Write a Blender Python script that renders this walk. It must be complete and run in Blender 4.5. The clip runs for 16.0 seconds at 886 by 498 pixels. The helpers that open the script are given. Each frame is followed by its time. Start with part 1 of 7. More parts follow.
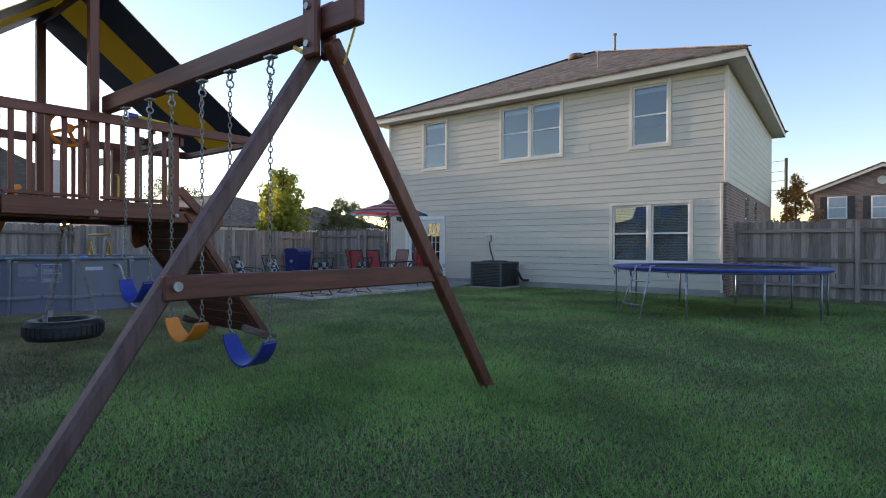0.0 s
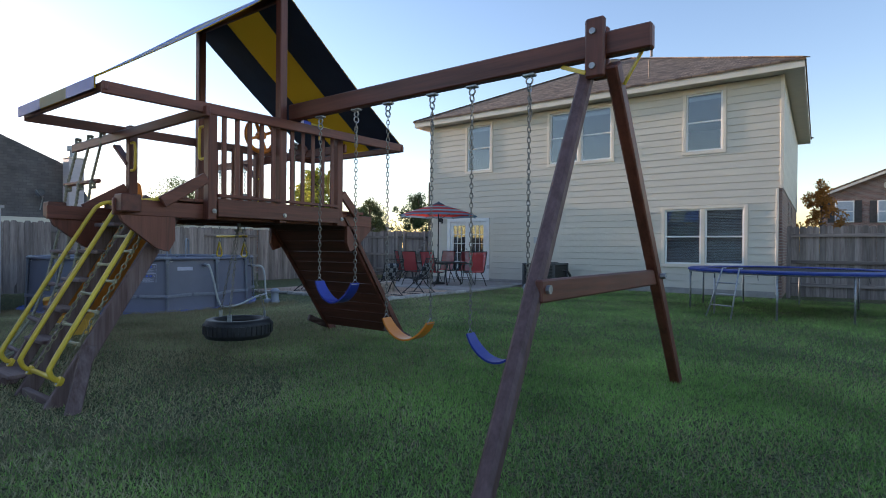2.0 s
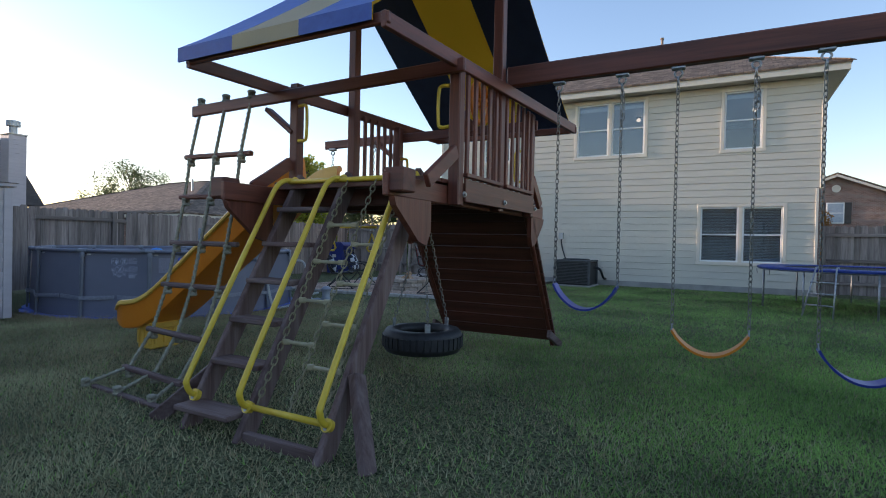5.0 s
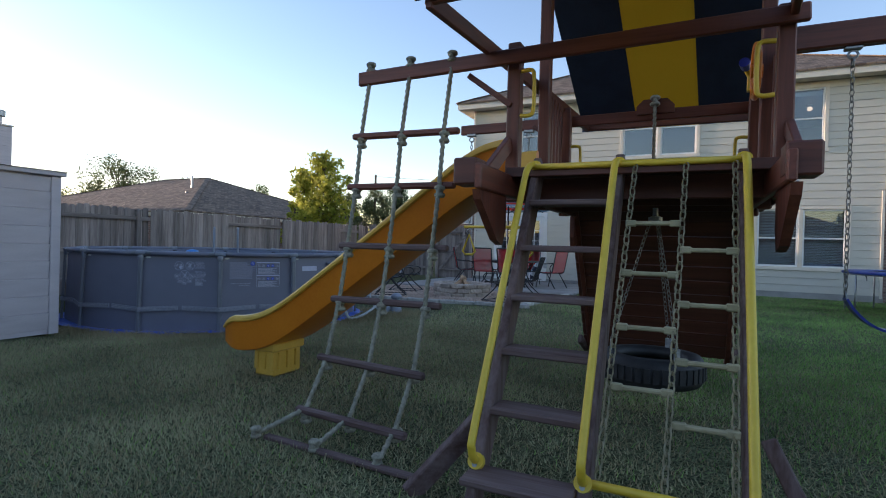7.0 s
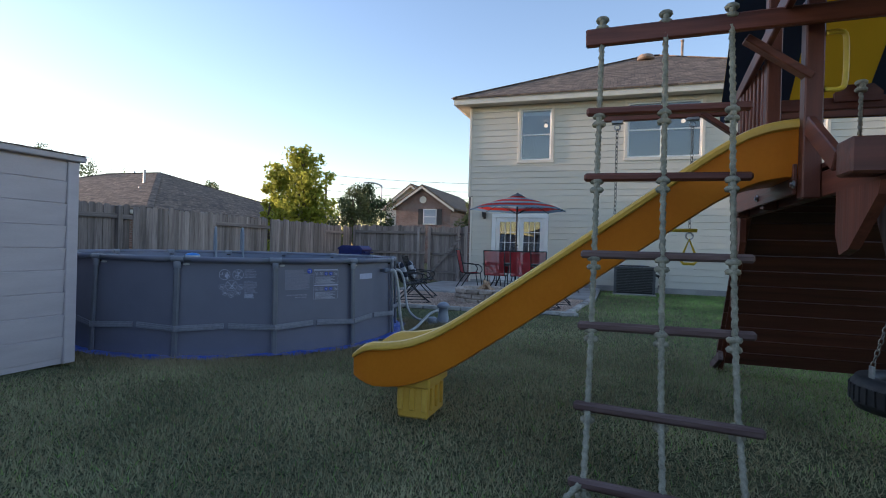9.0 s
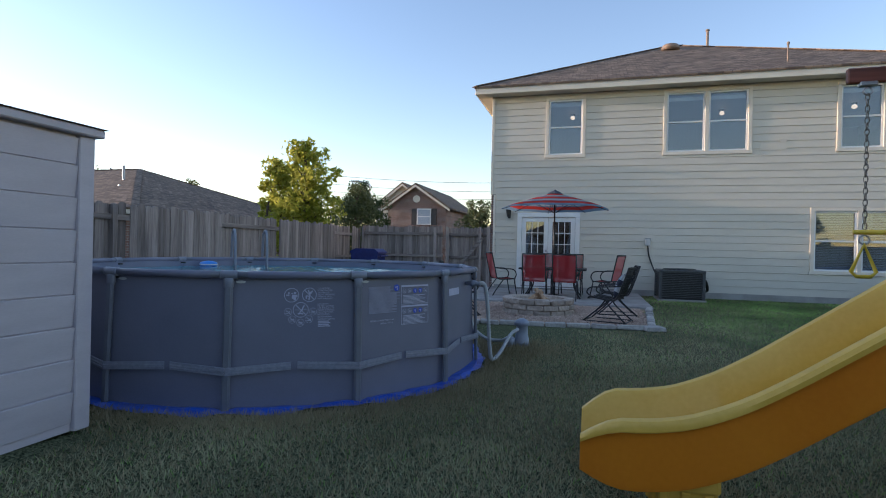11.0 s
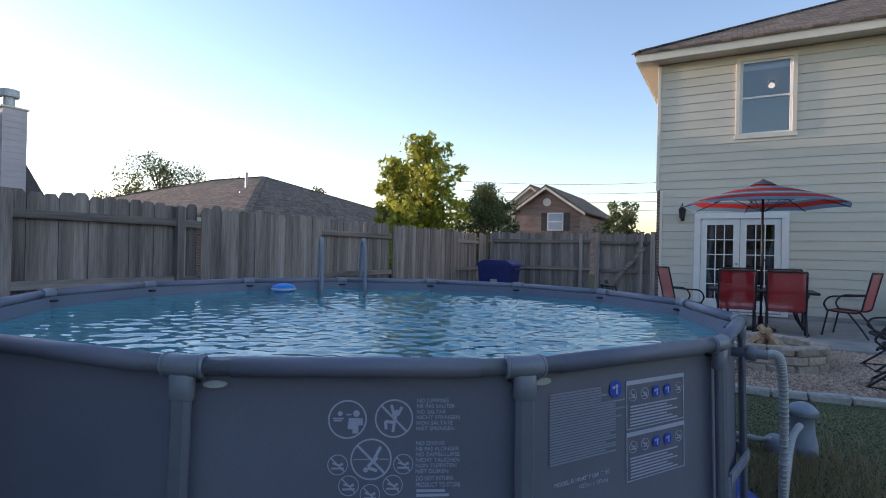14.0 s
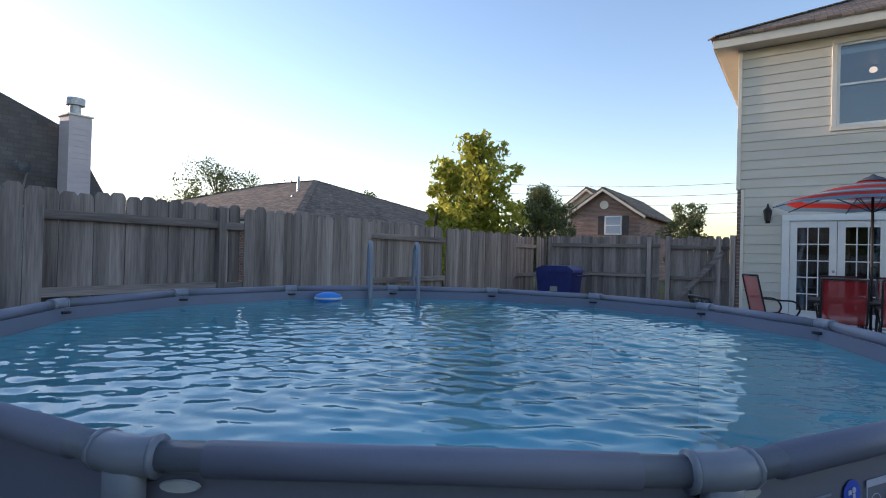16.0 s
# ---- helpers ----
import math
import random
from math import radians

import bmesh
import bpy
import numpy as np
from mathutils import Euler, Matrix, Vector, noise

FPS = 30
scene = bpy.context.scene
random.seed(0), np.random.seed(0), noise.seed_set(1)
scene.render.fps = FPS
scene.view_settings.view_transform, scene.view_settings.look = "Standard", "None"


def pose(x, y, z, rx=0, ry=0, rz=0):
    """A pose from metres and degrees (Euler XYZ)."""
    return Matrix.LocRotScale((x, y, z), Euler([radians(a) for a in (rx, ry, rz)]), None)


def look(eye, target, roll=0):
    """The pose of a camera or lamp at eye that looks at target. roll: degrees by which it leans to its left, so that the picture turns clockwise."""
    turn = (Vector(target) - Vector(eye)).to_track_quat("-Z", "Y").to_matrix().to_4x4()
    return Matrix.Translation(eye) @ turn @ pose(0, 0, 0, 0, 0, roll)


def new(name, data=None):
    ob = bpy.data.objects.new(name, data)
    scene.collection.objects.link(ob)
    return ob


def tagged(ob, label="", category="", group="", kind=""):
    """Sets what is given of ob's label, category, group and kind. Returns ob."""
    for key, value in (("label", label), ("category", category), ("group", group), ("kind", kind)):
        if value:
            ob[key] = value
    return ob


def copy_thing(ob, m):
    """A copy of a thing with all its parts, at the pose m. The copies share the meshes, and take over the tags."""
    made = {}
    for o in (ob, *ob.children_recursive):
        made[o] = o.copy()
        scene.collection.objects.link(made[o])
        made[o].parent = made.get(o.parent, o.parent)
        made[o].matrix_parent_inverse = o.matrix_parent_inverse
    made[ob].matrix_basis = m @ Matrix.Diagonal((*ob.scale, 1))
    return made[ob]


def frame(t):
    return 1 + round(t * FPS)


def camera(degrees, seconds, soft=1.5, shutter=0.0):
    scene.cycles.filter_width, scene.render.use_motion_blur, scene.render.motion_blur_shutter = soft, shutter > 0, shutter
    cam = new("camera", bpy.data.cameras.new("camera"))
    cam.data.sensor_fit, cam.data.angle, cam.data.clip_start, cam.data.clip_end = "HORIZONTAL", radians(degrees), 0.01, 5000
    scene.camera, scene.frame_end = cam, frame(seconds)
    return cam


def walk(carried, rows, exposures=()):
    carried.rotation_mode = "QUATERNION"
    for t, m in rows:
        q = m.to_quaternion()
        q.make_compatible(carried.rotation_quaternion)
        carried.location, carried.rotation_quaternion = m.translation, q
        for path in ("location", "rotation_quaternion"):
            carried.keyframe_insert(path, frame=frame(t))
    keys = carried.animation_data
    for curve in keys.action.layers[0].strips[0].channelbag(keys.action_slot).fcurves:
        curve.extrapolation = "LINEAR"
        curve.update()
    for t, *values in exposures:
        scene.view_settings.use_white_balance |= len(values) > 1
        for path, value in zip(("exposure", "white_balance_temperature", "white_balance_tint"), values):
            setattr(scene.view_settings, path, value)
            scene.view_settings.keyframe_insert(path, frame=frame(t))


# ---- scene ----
cam = camera(80.0, 16.0, soft=1.0)
PATH = [
    (0, (0.697, 0.563, 1.204), (-0.503, 2.163, 1.196), 0.2),
    (0.5, (0.454, 0.113, 1.203), (-0.73, 1.725, 1.198), 0.2),
    (1, (0.137, -0.262, 1.215), (-1.036, 1.358, 1.21), 0.3),
    (1.5, (-0.307, -0.572, 1.242), (-1.47, 1.055, 1.23), 0.5),
    (2, (-0.736, -0.845, 1.23), (-1.896, 0.785, 1.223), 0.5),
    (2.5, (-1.183, -1.06, 1.212), (-2.315, 0.589, 1.194), 0.7),
    (3, (-1.64, -1.226, 1.245), (-2.741, 0.443, 1.225), 1.0),
    (5.5, (-4.207, -1.546, 1.177), (-5.128, 0.229, 1.152), 1.2),
    (6, (-4.784, -1.534, 1.166), (-5.699, 0.244, 1.141), 1.2),
    (6.5, (-5.366, -1.54, 1.178), (-6.271, 0.243, 1.148), 1.2),
    (7, (-5.862, -1.542, 1.163), (-6.716, 0.266, 1.147), 1.5),
    (7.5, (-6.378, -1.513, 1.134), (-7.165, 0.326, 1.129), 1.6),
    (8, (-6.928, -1.49, 1.141), (-7.642, 0.378, 1.138), 1.6),
    (8.5, (-7.47, -1.426, 1.154), (-8.126, 0.464, 1.148), 1.6),
    (9, (-7.951, -1.388, 1.156), (-8.585, 0.509, 1.149), 1.6),
    (9.5, (-8.509, -1.386, 1.17), (-9.066, 0.535, 1.164), 1.7),
    (10, (-8.982, -1.186, 1.205), (-9.522, 0.739, 1.199), 1.3),
    (12.5, (-10.443, 0.912, 1.183), (-11.01, 2.83, 1.186), 1.0),
    (13, (-10.632, 1.335, 1.232), (-11.376, 3.192, 1.234), 1.3),
    (13.5, (-10.829, 1.72, 1.258), (-11.684, 3.528, 1.262), 1.2),
    (14, (-11.001, 2.048, 1.296), (-11.97, 3.797, 1.305), 1.3),
    (14.5, (-11.128, 2.235, 1.299), (-12.204, 3.921, 1.312), 1.4),
    (15, (-11.275, 2.38, 1.318), (-12.406, 4.029, 1.331), 1.5),
    (15.5, (-11.353, 2.495, 1.285), (-12.497, 4.135, 1.311), 1.4),
    (16, (-11.442, 2.571, 1.301), (-12.571, 4.222, 1.322), 1.5),
]
walk(cam, [(t, look(eye, target, roll)) for t, eye, target, roll in PATH], [(0.0, 1.39, 5330, 25), (16.0, 1.39, 5330, 25)])

# ---- light ----
SUN_AZ, SUN_EL = radians(183.8), radians(5.5)
world = bpy.data.worlds.new("sky")
scene.world = world
world.use_nodes = True
wn, wl = world.node_tree.nodes, world.node_tree.links
sky = wn.new("ShaderNodeTexSky")
sky.sky_type, sky.sun_disc = "NISHITA", False
sky.sun_elevation, sky.sun_rotation = SUN_EL, math.pi / 2 - SUN_AZ
sky.air_density, sky.dust_density, sky.ozone_density = 1.0, 0.3, 0.7
wn["Background"].inputs["Strength"].default_value = 0.15
wl.new(sky.outputs[0], wn["Background"].inputs["Color"])
sun_data = bpy.data.lights.new("sun", "SUN")
sun_data.energy, sun_data.angle, sun_data.color = 2.4, radians(0.6), (1.0, 0.72, 0.42)
sun = new("sun", sun_data)
sun.matrix_world = look((-40, 20, 10), Vector((-40, 20, 10)) - Vector((math.cos(SUN_AZ) * math.cos(SUN_EL), math.sin(SUN_AZ) * math.cos(SUN_EL), math.sin(SUN_EL))))

# ---- materials ----
def material(name, c1, c2, rough=0.6, scale=6.0, stretch=(1, 1, 1), metal=0.0, bump=0.15, fine=40.0, vary=0.0, coat=0.0, sub=0.0):
    """Noise mixed at two scales between two colours, with fine relief; vary: brightness differing from object to object."""
    m = bpy.data.materials.new(name)
    m.use_nodes = True
    n, l = m.node_tree.nodes, m.node_tree.links
    b = n["Principled BSDF"]
    tc, mp = n.new("ShaderNodeTexCoord"), n.new("ShaderNodeMapping")
    mp.inputs["Scale"].default_value = stretch
    l.new(tc.outputs["Object"], mp.inputs["Vector"])
    a, f = n.new("ShaderNodeTexNoise"), n.new("ShaderNodeTexNoise")
    a.inputs["Scale"].default_value, a.inputs["Detail"].default_value = scale, 5
    f.inputs["Scale"].default_value, f.inputs["Detail"].default_value = fine, 4
    info = n.new("ShaderNodeObjectInfo")
    shift = n.new("ShaderNodeVectorMath")
    shift.operation = "ADD"
    spread = n.new("ShaderNodeMath")
    spread.operation = "MULTIPLY"
    spread.inputs[1].default_value = 37.0
    l.new(info.outputs["Random"], spread.inputs[0])
    l.new(mp.outputs[0], shift.inputs[0])
    l.new(spread.outputs[0], shift.inputs[1])
    l.new(shift.outputs[0], a.inputs["Vector"])
    l.new(shift.outputs[0], f.inputs["Vector"])
    mixf = n.new("ShaderNodeMath")
    mixf.operation = "MULTIPLY_ADD"
    mixf.inputs[1].default_value = 0.45
    half = n.new("ShaderNodeMath")
    half.operation = "MULTIPLY_ADD"
    half.inputs[1].default_value, half.inputs[2].default_value = 0.9, -0.17
    l.new(a.outputs["Fac"], half.inputs[0])
    l.new(f.outputs["Fac"], mixf.inputs[0])
    l.new(half.outputs[0], mixf.inputs[2])
    ramp = n.new("ShaderNodeMapRange")
    ramp.inputs["From Min"].default_value, ramp.inputs["From Max"].default_value = 0.3, 0.7
    l.new(mixf.outputs[0], ramp.inputs["Value"])
    mix = n.new("ShaderNodeMix")
    mix.data_type = "RGBA"
    mix.inputs["A"].default_value, mix.inputs["B"].default_value = (*c1, 1), (*c2, 1)
    l.new(ramp.outputs[0], mix.inputs["Factor"])
    col = mix.outputs["Result"]
    if vary:
        hsv = n.new("ShaderNodeHueSaturation")
        val = n.new("ShaderNodeMapRange")
        val.inputs["To Min"].default_value, val.inputs["To Max"].default_value = 1 - vary, 1 + vary
        l.new(info.outputs["Random"], val.inputs["Value"])
        l.new(val.outputs[0], hsv.inputs["Value"])
        l.new(col, hsv.inputs["Color"])
        col = hsv.outputs[0]
    l.new(col, b.inputs["Base Color"])
    r2 = n.new("ShaderNodeMapRange")
    r2.inputs["To Min"].default_value, r2.inputs["To Max"].default_value = max(0.03, rough - 0.1), min(1, rough + 0.1)
    l.new(f.outputs["Fac"], r2.inputs["Value"])
    l.new(r2.outputs[0], b.inputs["Roughness"])
    b.inputs["Metallic"].default_value = metal
    b.inputs["Coat Weight"].default_value = coat
    if bump:
        bn = n.new("ShaderNodeBump")
        bn.inputs["Strength"].default_value, bn.inputs["Distance"].default_value = bump, 0.01
        l.new(mixf.outputs[0], bn.inputs["Height"])
        l.new(bn.outputs[0], b.inputs["Normal"])
    return m


def grain(axis):
    return tuple(0.06 if k == axis else 1.0 for k in "xyz")


STAIN, WEATHERED, PICKET = {}, {}, {}
for ax in "xyz":
    STAIN[ax] = material("stained_wood_" + ax, (0.085, 0.024, 0.014), (0.19, 0.06, 0.036), 0.5, 14, grain(ax), bump=0.3, fine=60, vary=0.15)
    WEATHERED[ax] = material("weathered_wood_" + ax, (0.075, 0.036, 0.03), (0.19, 0.135, 0.125), 0.75, 16, grain(ax), bump=0.4, fine=70, vary=0.12)
    PICKET[ax] = material("grey_fence_wood_" + ax, (0.125, 0.1, 0.09), (0.36, 0.305, 0.275), 0.85, 9, grain(ax), bump=0.4, fine=70, vary=0.32)
DARKWOOD = material("dark_stained_wood", (0.07, 0.024, 0.016), (0.14, 0.047, 0.03), 0.55, 14, grain("x"), bump=0.3, vary=0.1)
SIDING = material("cream_siding_paint", (0.57, 0.535, 0.45), (0.62, 0.585, 0.495), 0.6, 1.2, (1, 1, 4), bump=0.05, fine=30, vary=0.03)
TRIM = material("cream_trim_paint", (0.66, 0.6, 0.5), (0.73, 0.67, 0.56), 0.5, 3, bump=0.05)
WHITE = material("white_window_frame", (0.72, 0.72, 0.7), (0.8, 0.8, 0.78), 0.4, 3, bump=0.03)
SHEDPAINT = material("grey_shed_paint", (0.45, 0.41, 0.43), (0.52, 0.475, 0.495), 0.6, 2, (1, 1, 5), bump=0.06, vary=0.03)
SHINGLE_C = ((0.105, 0.074, 0.052), (0.27, 0.195, 0.135))
YELLOW = material("yellow_slide_plastic", (0.68, 0.2, 0.006), (0.75, 0.245, 0.01), 0.35, 3, bump=0.03, coat=0.15)
# paler yellow; on the chute it paints in sky light on rim and inside
YPALE = material("pale_yellow_plastic", (0.68, 0.4, 0.045), (0.77, 0.49, 0.08), 0.4, 3, bump=0.04)
LEGWOOD = material("worn_leg_wood", (0.07, 0.034, 0.03), (0.15, 0.088, 0.085), 0.6, 16, grain("z"), bump=0.35, fine=70)
YMETAL = material("yellow_coated_metal", (0.64, 0.45, 0.025), (0.74, 0.54, 0.04), 0.4, 8, bump=0.05)
# one blue vinyl twice: darkened for the shaded underside, brightened for the skylit top
SHADEBLUEV = material("shaded_blue_vinyl_underside", (0.012, 0.022, 0.06), (0.02, 0.035, 0.085), 0.6, 5, bump=0.06)
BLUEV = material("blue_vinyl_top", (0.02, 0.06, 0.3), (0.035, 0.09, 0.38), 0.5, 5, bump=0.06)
BLUEP = material("blue_swing_plastic", (0.02, 0.032, 0.26), (0.035, 0.05, 0.34), 0.35, 6, bump=0.03)
STEEL = material("galvanised_steel", (0.3, 0.31, 0.33), (0.46, 0.47, 0.48), 0.48, 20, metal=0.85, bump=0.1)
CHAIN = material("old_chain_metal", (0.16, 0.15, 0.13), (0.34, 0.32, 0.28), 0.45, 25, metal=0.8, bump=0.1)
LADDERCHAIN = material("khaki_coated_chain", (0.2, 0.18, 0.1), (0.32, 0.28, 0.17), 0.5, 20, metal=0.2, bump=0.1)
ROPE = material("green_grey_rope", (0.2, 0.19, 0.14), (0.4, 0.38, 0.29), 0.9, 30, bump=0.4, fine=150)
PALE = material("pale_plastic_rung", (0.3, 0.27, 0.16), (0.4, 0.36, 0.22), 0.5, 10, bump=0.05)
RUBBER = material("black_tyre_rubber", (0.012, 0.012, 0.014), (0.028, 0.028, 0.03), 0.6, 15, bump=0.2)
POOLWALL = material("grey_pool_vinyl", (0.15, 0.154, 0.206), (0.177, 0.182, 0.24), 0.5, 2.5, bump=0.05, fine=90)
POOLFRAME = material("grey_pool_frame", (0.145, 0.155, 0.185), (0.17, 0.18, 0.215), 0.33, 6, bump=0.03)
POOLJOINT = material("pale_grey_pool_joint", (0.185, 0.197, 0.235), (0.225, 0.24, 0.28), 0.4, 6, bump=0.03)
STRAP = material("grey_pool_strap", (0.21, 0.22, 0.27), (0.28, 0.29, 0.34), 0.6, 30, bump=0.2)
LINER = material("blue_pool_liner", (0.1, 0.37, 0.46), (0.16, 0.46, 0.55), 0.4, 3, bump=0.02)
TARP = material("blue_ground_tarp", (0.015, 0.06, 0.42), (0.04, 0.12, 0.55), 0.4, 9, bump=0.5)
PRINT = material("pale_print_ink", (0.46, 0.47, 0.6), (0.52, 0.53, 0.66), 0.6, 10, bump=0)
PRINTDIM = material("faint_print_ink", (0.27, 0.28, 0.38), (0.32, 0.33, 0.43), 0.6, 10, bump=0)
PRINTBLUE = material("blue_print_ink", (0.03, 0.07, 0.5), (0.05, 0.1, 0.6), 0.6, 10, bump=0)
HOSE = material("pale_grey_hose", (0.42, 0.43, 0.43), (0.52, 0.53, 0.52), 0.5, 12, bump=0.1)
PUMPC = material("grey_pump_plastic", (0.25, 0.28, 0.34), (0.32, 0.35, 0.41), 0.45, 8, bump=0.05)
DARKMETAL = material("dark_metal", (0.018, 0.018, 0.02), (0.035, 0.034, 0.034), 0.45, 12, metal=0.3, bump=0.05)
DARKCLOTH = material("dark_umbrella_cloth", (0.04, 0.05, 0.07), (0.07, 0.08, 0.1), 0.8, 12, bump=0.1)
PLAIDD = material("dark_plaid_cloth", (0.012, 0.015, 0.03), (0.03, 0.035, 0.06), 0.9, 40, bump=0.2)
PLAIDL = material("pale_plaid_cloth", (0.35, 0.36, 0.38), (0.45, 0.46, 0.48), 0.9, 40, bump=0.2)
ACGREY = material("grey_metal_housing", (0.06, 0.063, 0.066), (0.095, 0.098, 0.1), 0.5, 10, metal=0.2, bump=0.05)
CONCRETE = material("patio_concrete", (0.26, 0.25, 0.235), (0.4, 0.385, 0.36), 0.85, 3, bump=0.25, fine=90)
STONE = material("tan_wall_stone", (0.3, 0.24, 0.19), (0.5, 0.42, 0.34), 0.85, 12, bump=0.5, vary=0.2)
PALESTONE = material("pale_edging_stone", (0.29, 0.275, 0.25), (0.5, 0.475, 0.43), 0.85, 12, bump=0.5, vary=0.2)
LOG = material("split_firewood", (0.26, 0.15, 0.08), (0.5, 0.34, 0.2), 0.85, 16, grain("z"), bump=0.4, vary=0.2)
TRAMPBLUE = material("blue_trampoline_pad", (0.015, 0.03, 0.19), (0.035, 0.065, 0.3), 0.45, 8, bump=0.2)
MESHBLACK = material("black_trampoline_mat", (0.012, 0.012, 0.014), (0.025, 0.025, 0.028), 0.8, 20, bump=0.1)
BINBLUE = material("dark_blue_bin_plastic", (0.012, 0.018, 0.12), (0.02, 0.03, 0.17), 0.45, 8, bump=0.05)
BARK = material("tree_bark", (0.07, 0.05, 0.035), (0.16, 0.12, 0.09), 0.9, 12, grain("z"), bump=0.6)
ROOMWALL = material("beige_room_paint", (0.2, 0.175, 0.14), (0.24, 0.21, 0.17), 0.8, 3, bump=0.02)
CURTAIN = material("pale_blue_curtain", (0.32, 0.38, 0.45), (0.42, 0.47, 0.53), 0.9, 10, bump=0.1)
BLIND = material("white_blind_slat", (0.68, 0.68, 0.66), (0.75, 0.75, 0.72), 0.5, 6, bump=0.02)
SCREEN = material("grey_insect_screen", (0.1, 0.11, 0.125), (0.14, 0.15, 0.165), 0.8, 60, bump=0.05)
VENTBROWN = material("brown_vent_paint", (0.2, 0.15, 0.11), (0.28, 0.21, 0.16), 0.6, 8, bump=0.05)
FLOATBLUE = material("light_blue_float_plastic", (0.04, 0.2, 0.62), (0.06, 0.26, 0.7), 0.4, 8, bump=0.03)
SHUTTER = material("dark_shutter", (0.04, 0.035, 0.035), (0.07, 0.06, 0.055), 0.6, 6, bump=0.05)


def tiles(name, c1, c2, mortar, w, h, gap, rough, bump, axes):
    """Bricks or shingles at real size; axes: which object axes run along and up."""
    m = bpy.data.materials.new(name)
    m.use_nodes = True
    n, l = m.node_tree.nodes, m.node_tree.links
    b = n["Principled BSDF"]
    tc, sp, cb, br = n.new("ShaderNodeTexCoord"), n.new("ShaderNodeSeparateXYZ"), n.new("ShaderNodeCombineXYZ"), n.new("ShaderNodeTexBrick")
    l.new(tc.outputs["Object"], sp.inputs[0])
    l.new(sp.outputs["XYZ".index(axes[0])], cb.inputs[0])
    l.new(sp.outputs["XYZ".index(axes[1])], cb.inputs[1])
    l.new(cb.outputs[0], br.inputs["Vector"])
    br.inputs["Color1"].default_value, br.inputs["Color2"].default_value, br.inputs["Mortar"].default_value = (*c1, 1), (*c2, 1), (*mortar, 1)
    br.inputs["Scale"].default_value, br.inputs["Brick Width"].default_value, br.inputs["Row Height"].default_value = 1, w, h
    br.inputs["Mortar Size"].default_value = gap
    nz, mix = n.new("ShaderNodeTexNoise"), n.new("ShaderNodeMix")
    nz.inputs["Scale"].default_value, nz.inputs["Detail"].default_value = 1.3, 6
    l.new(tc.outputs["Object"], nz.inputs["Vector"])
    mix.data_type, mix.blend_type = "RGBA", "OVERLAY"
    mix.inputs["Factor"].default_value = 0.5
    l.new(br.outputs["Color"], mix.inputs["A"])
    l.new(nz.outputs["Fac"], mix.inputs["B"])
    l.new(mix.outputs["Result"], b.inputs["Base Color"])
    b.inputs["Roughness"].default_value = rough
    bn = n.new("ShaderNodeBump")
    bn.inputs["Strength"].default_value, bn.inputs["Distance"].default_value = bump, 0.01
    bn.invert = True
    l.new(br.outputs["Fac"], bn.inputs["Height"])
    l.new(bn.outputs[0], b.inputs["Normal"])
    return m


SHINGLE = tiles("brown_shingles", *SHINGLE_C, (0.07, 0.052, 0.04), 0.2, 0.11, 0.008, 0.95, 0.5, "XY")
SHINGLE_Y = tiles("brown_shingles_turned", *SHINGLE_C, (0.07, 0.052, 0.04), 0.2, 0.11, 0.008, 0.95, 0.5, "YX")
SHINGLE_DARK = tiles("dark_shingles", (0.1, 0.094, 0.094), (0.13, 0.12, 0.12), (0.085, 0.08, 0.08), 0.3, 0.14, 0.008, 0.95, 0.5, "YZ")
BRICK = tiles("brown_brick", (0.16, 0.09, 0.07), (0.26, 0.16, 0.125), (0.3, 0.27, 0.24), 0.2, 0.075, 0.01, 0.9, 0.6, "YZ")
BRICK_X = tiles("brown_brick_turned", (0.19, 0.1, 0.075), (0.3, 0.17, 0.13), (0.32, 0.29, 0.26), 0.2, 0.075, 0.01, 0.9, 0.6, "XZ")


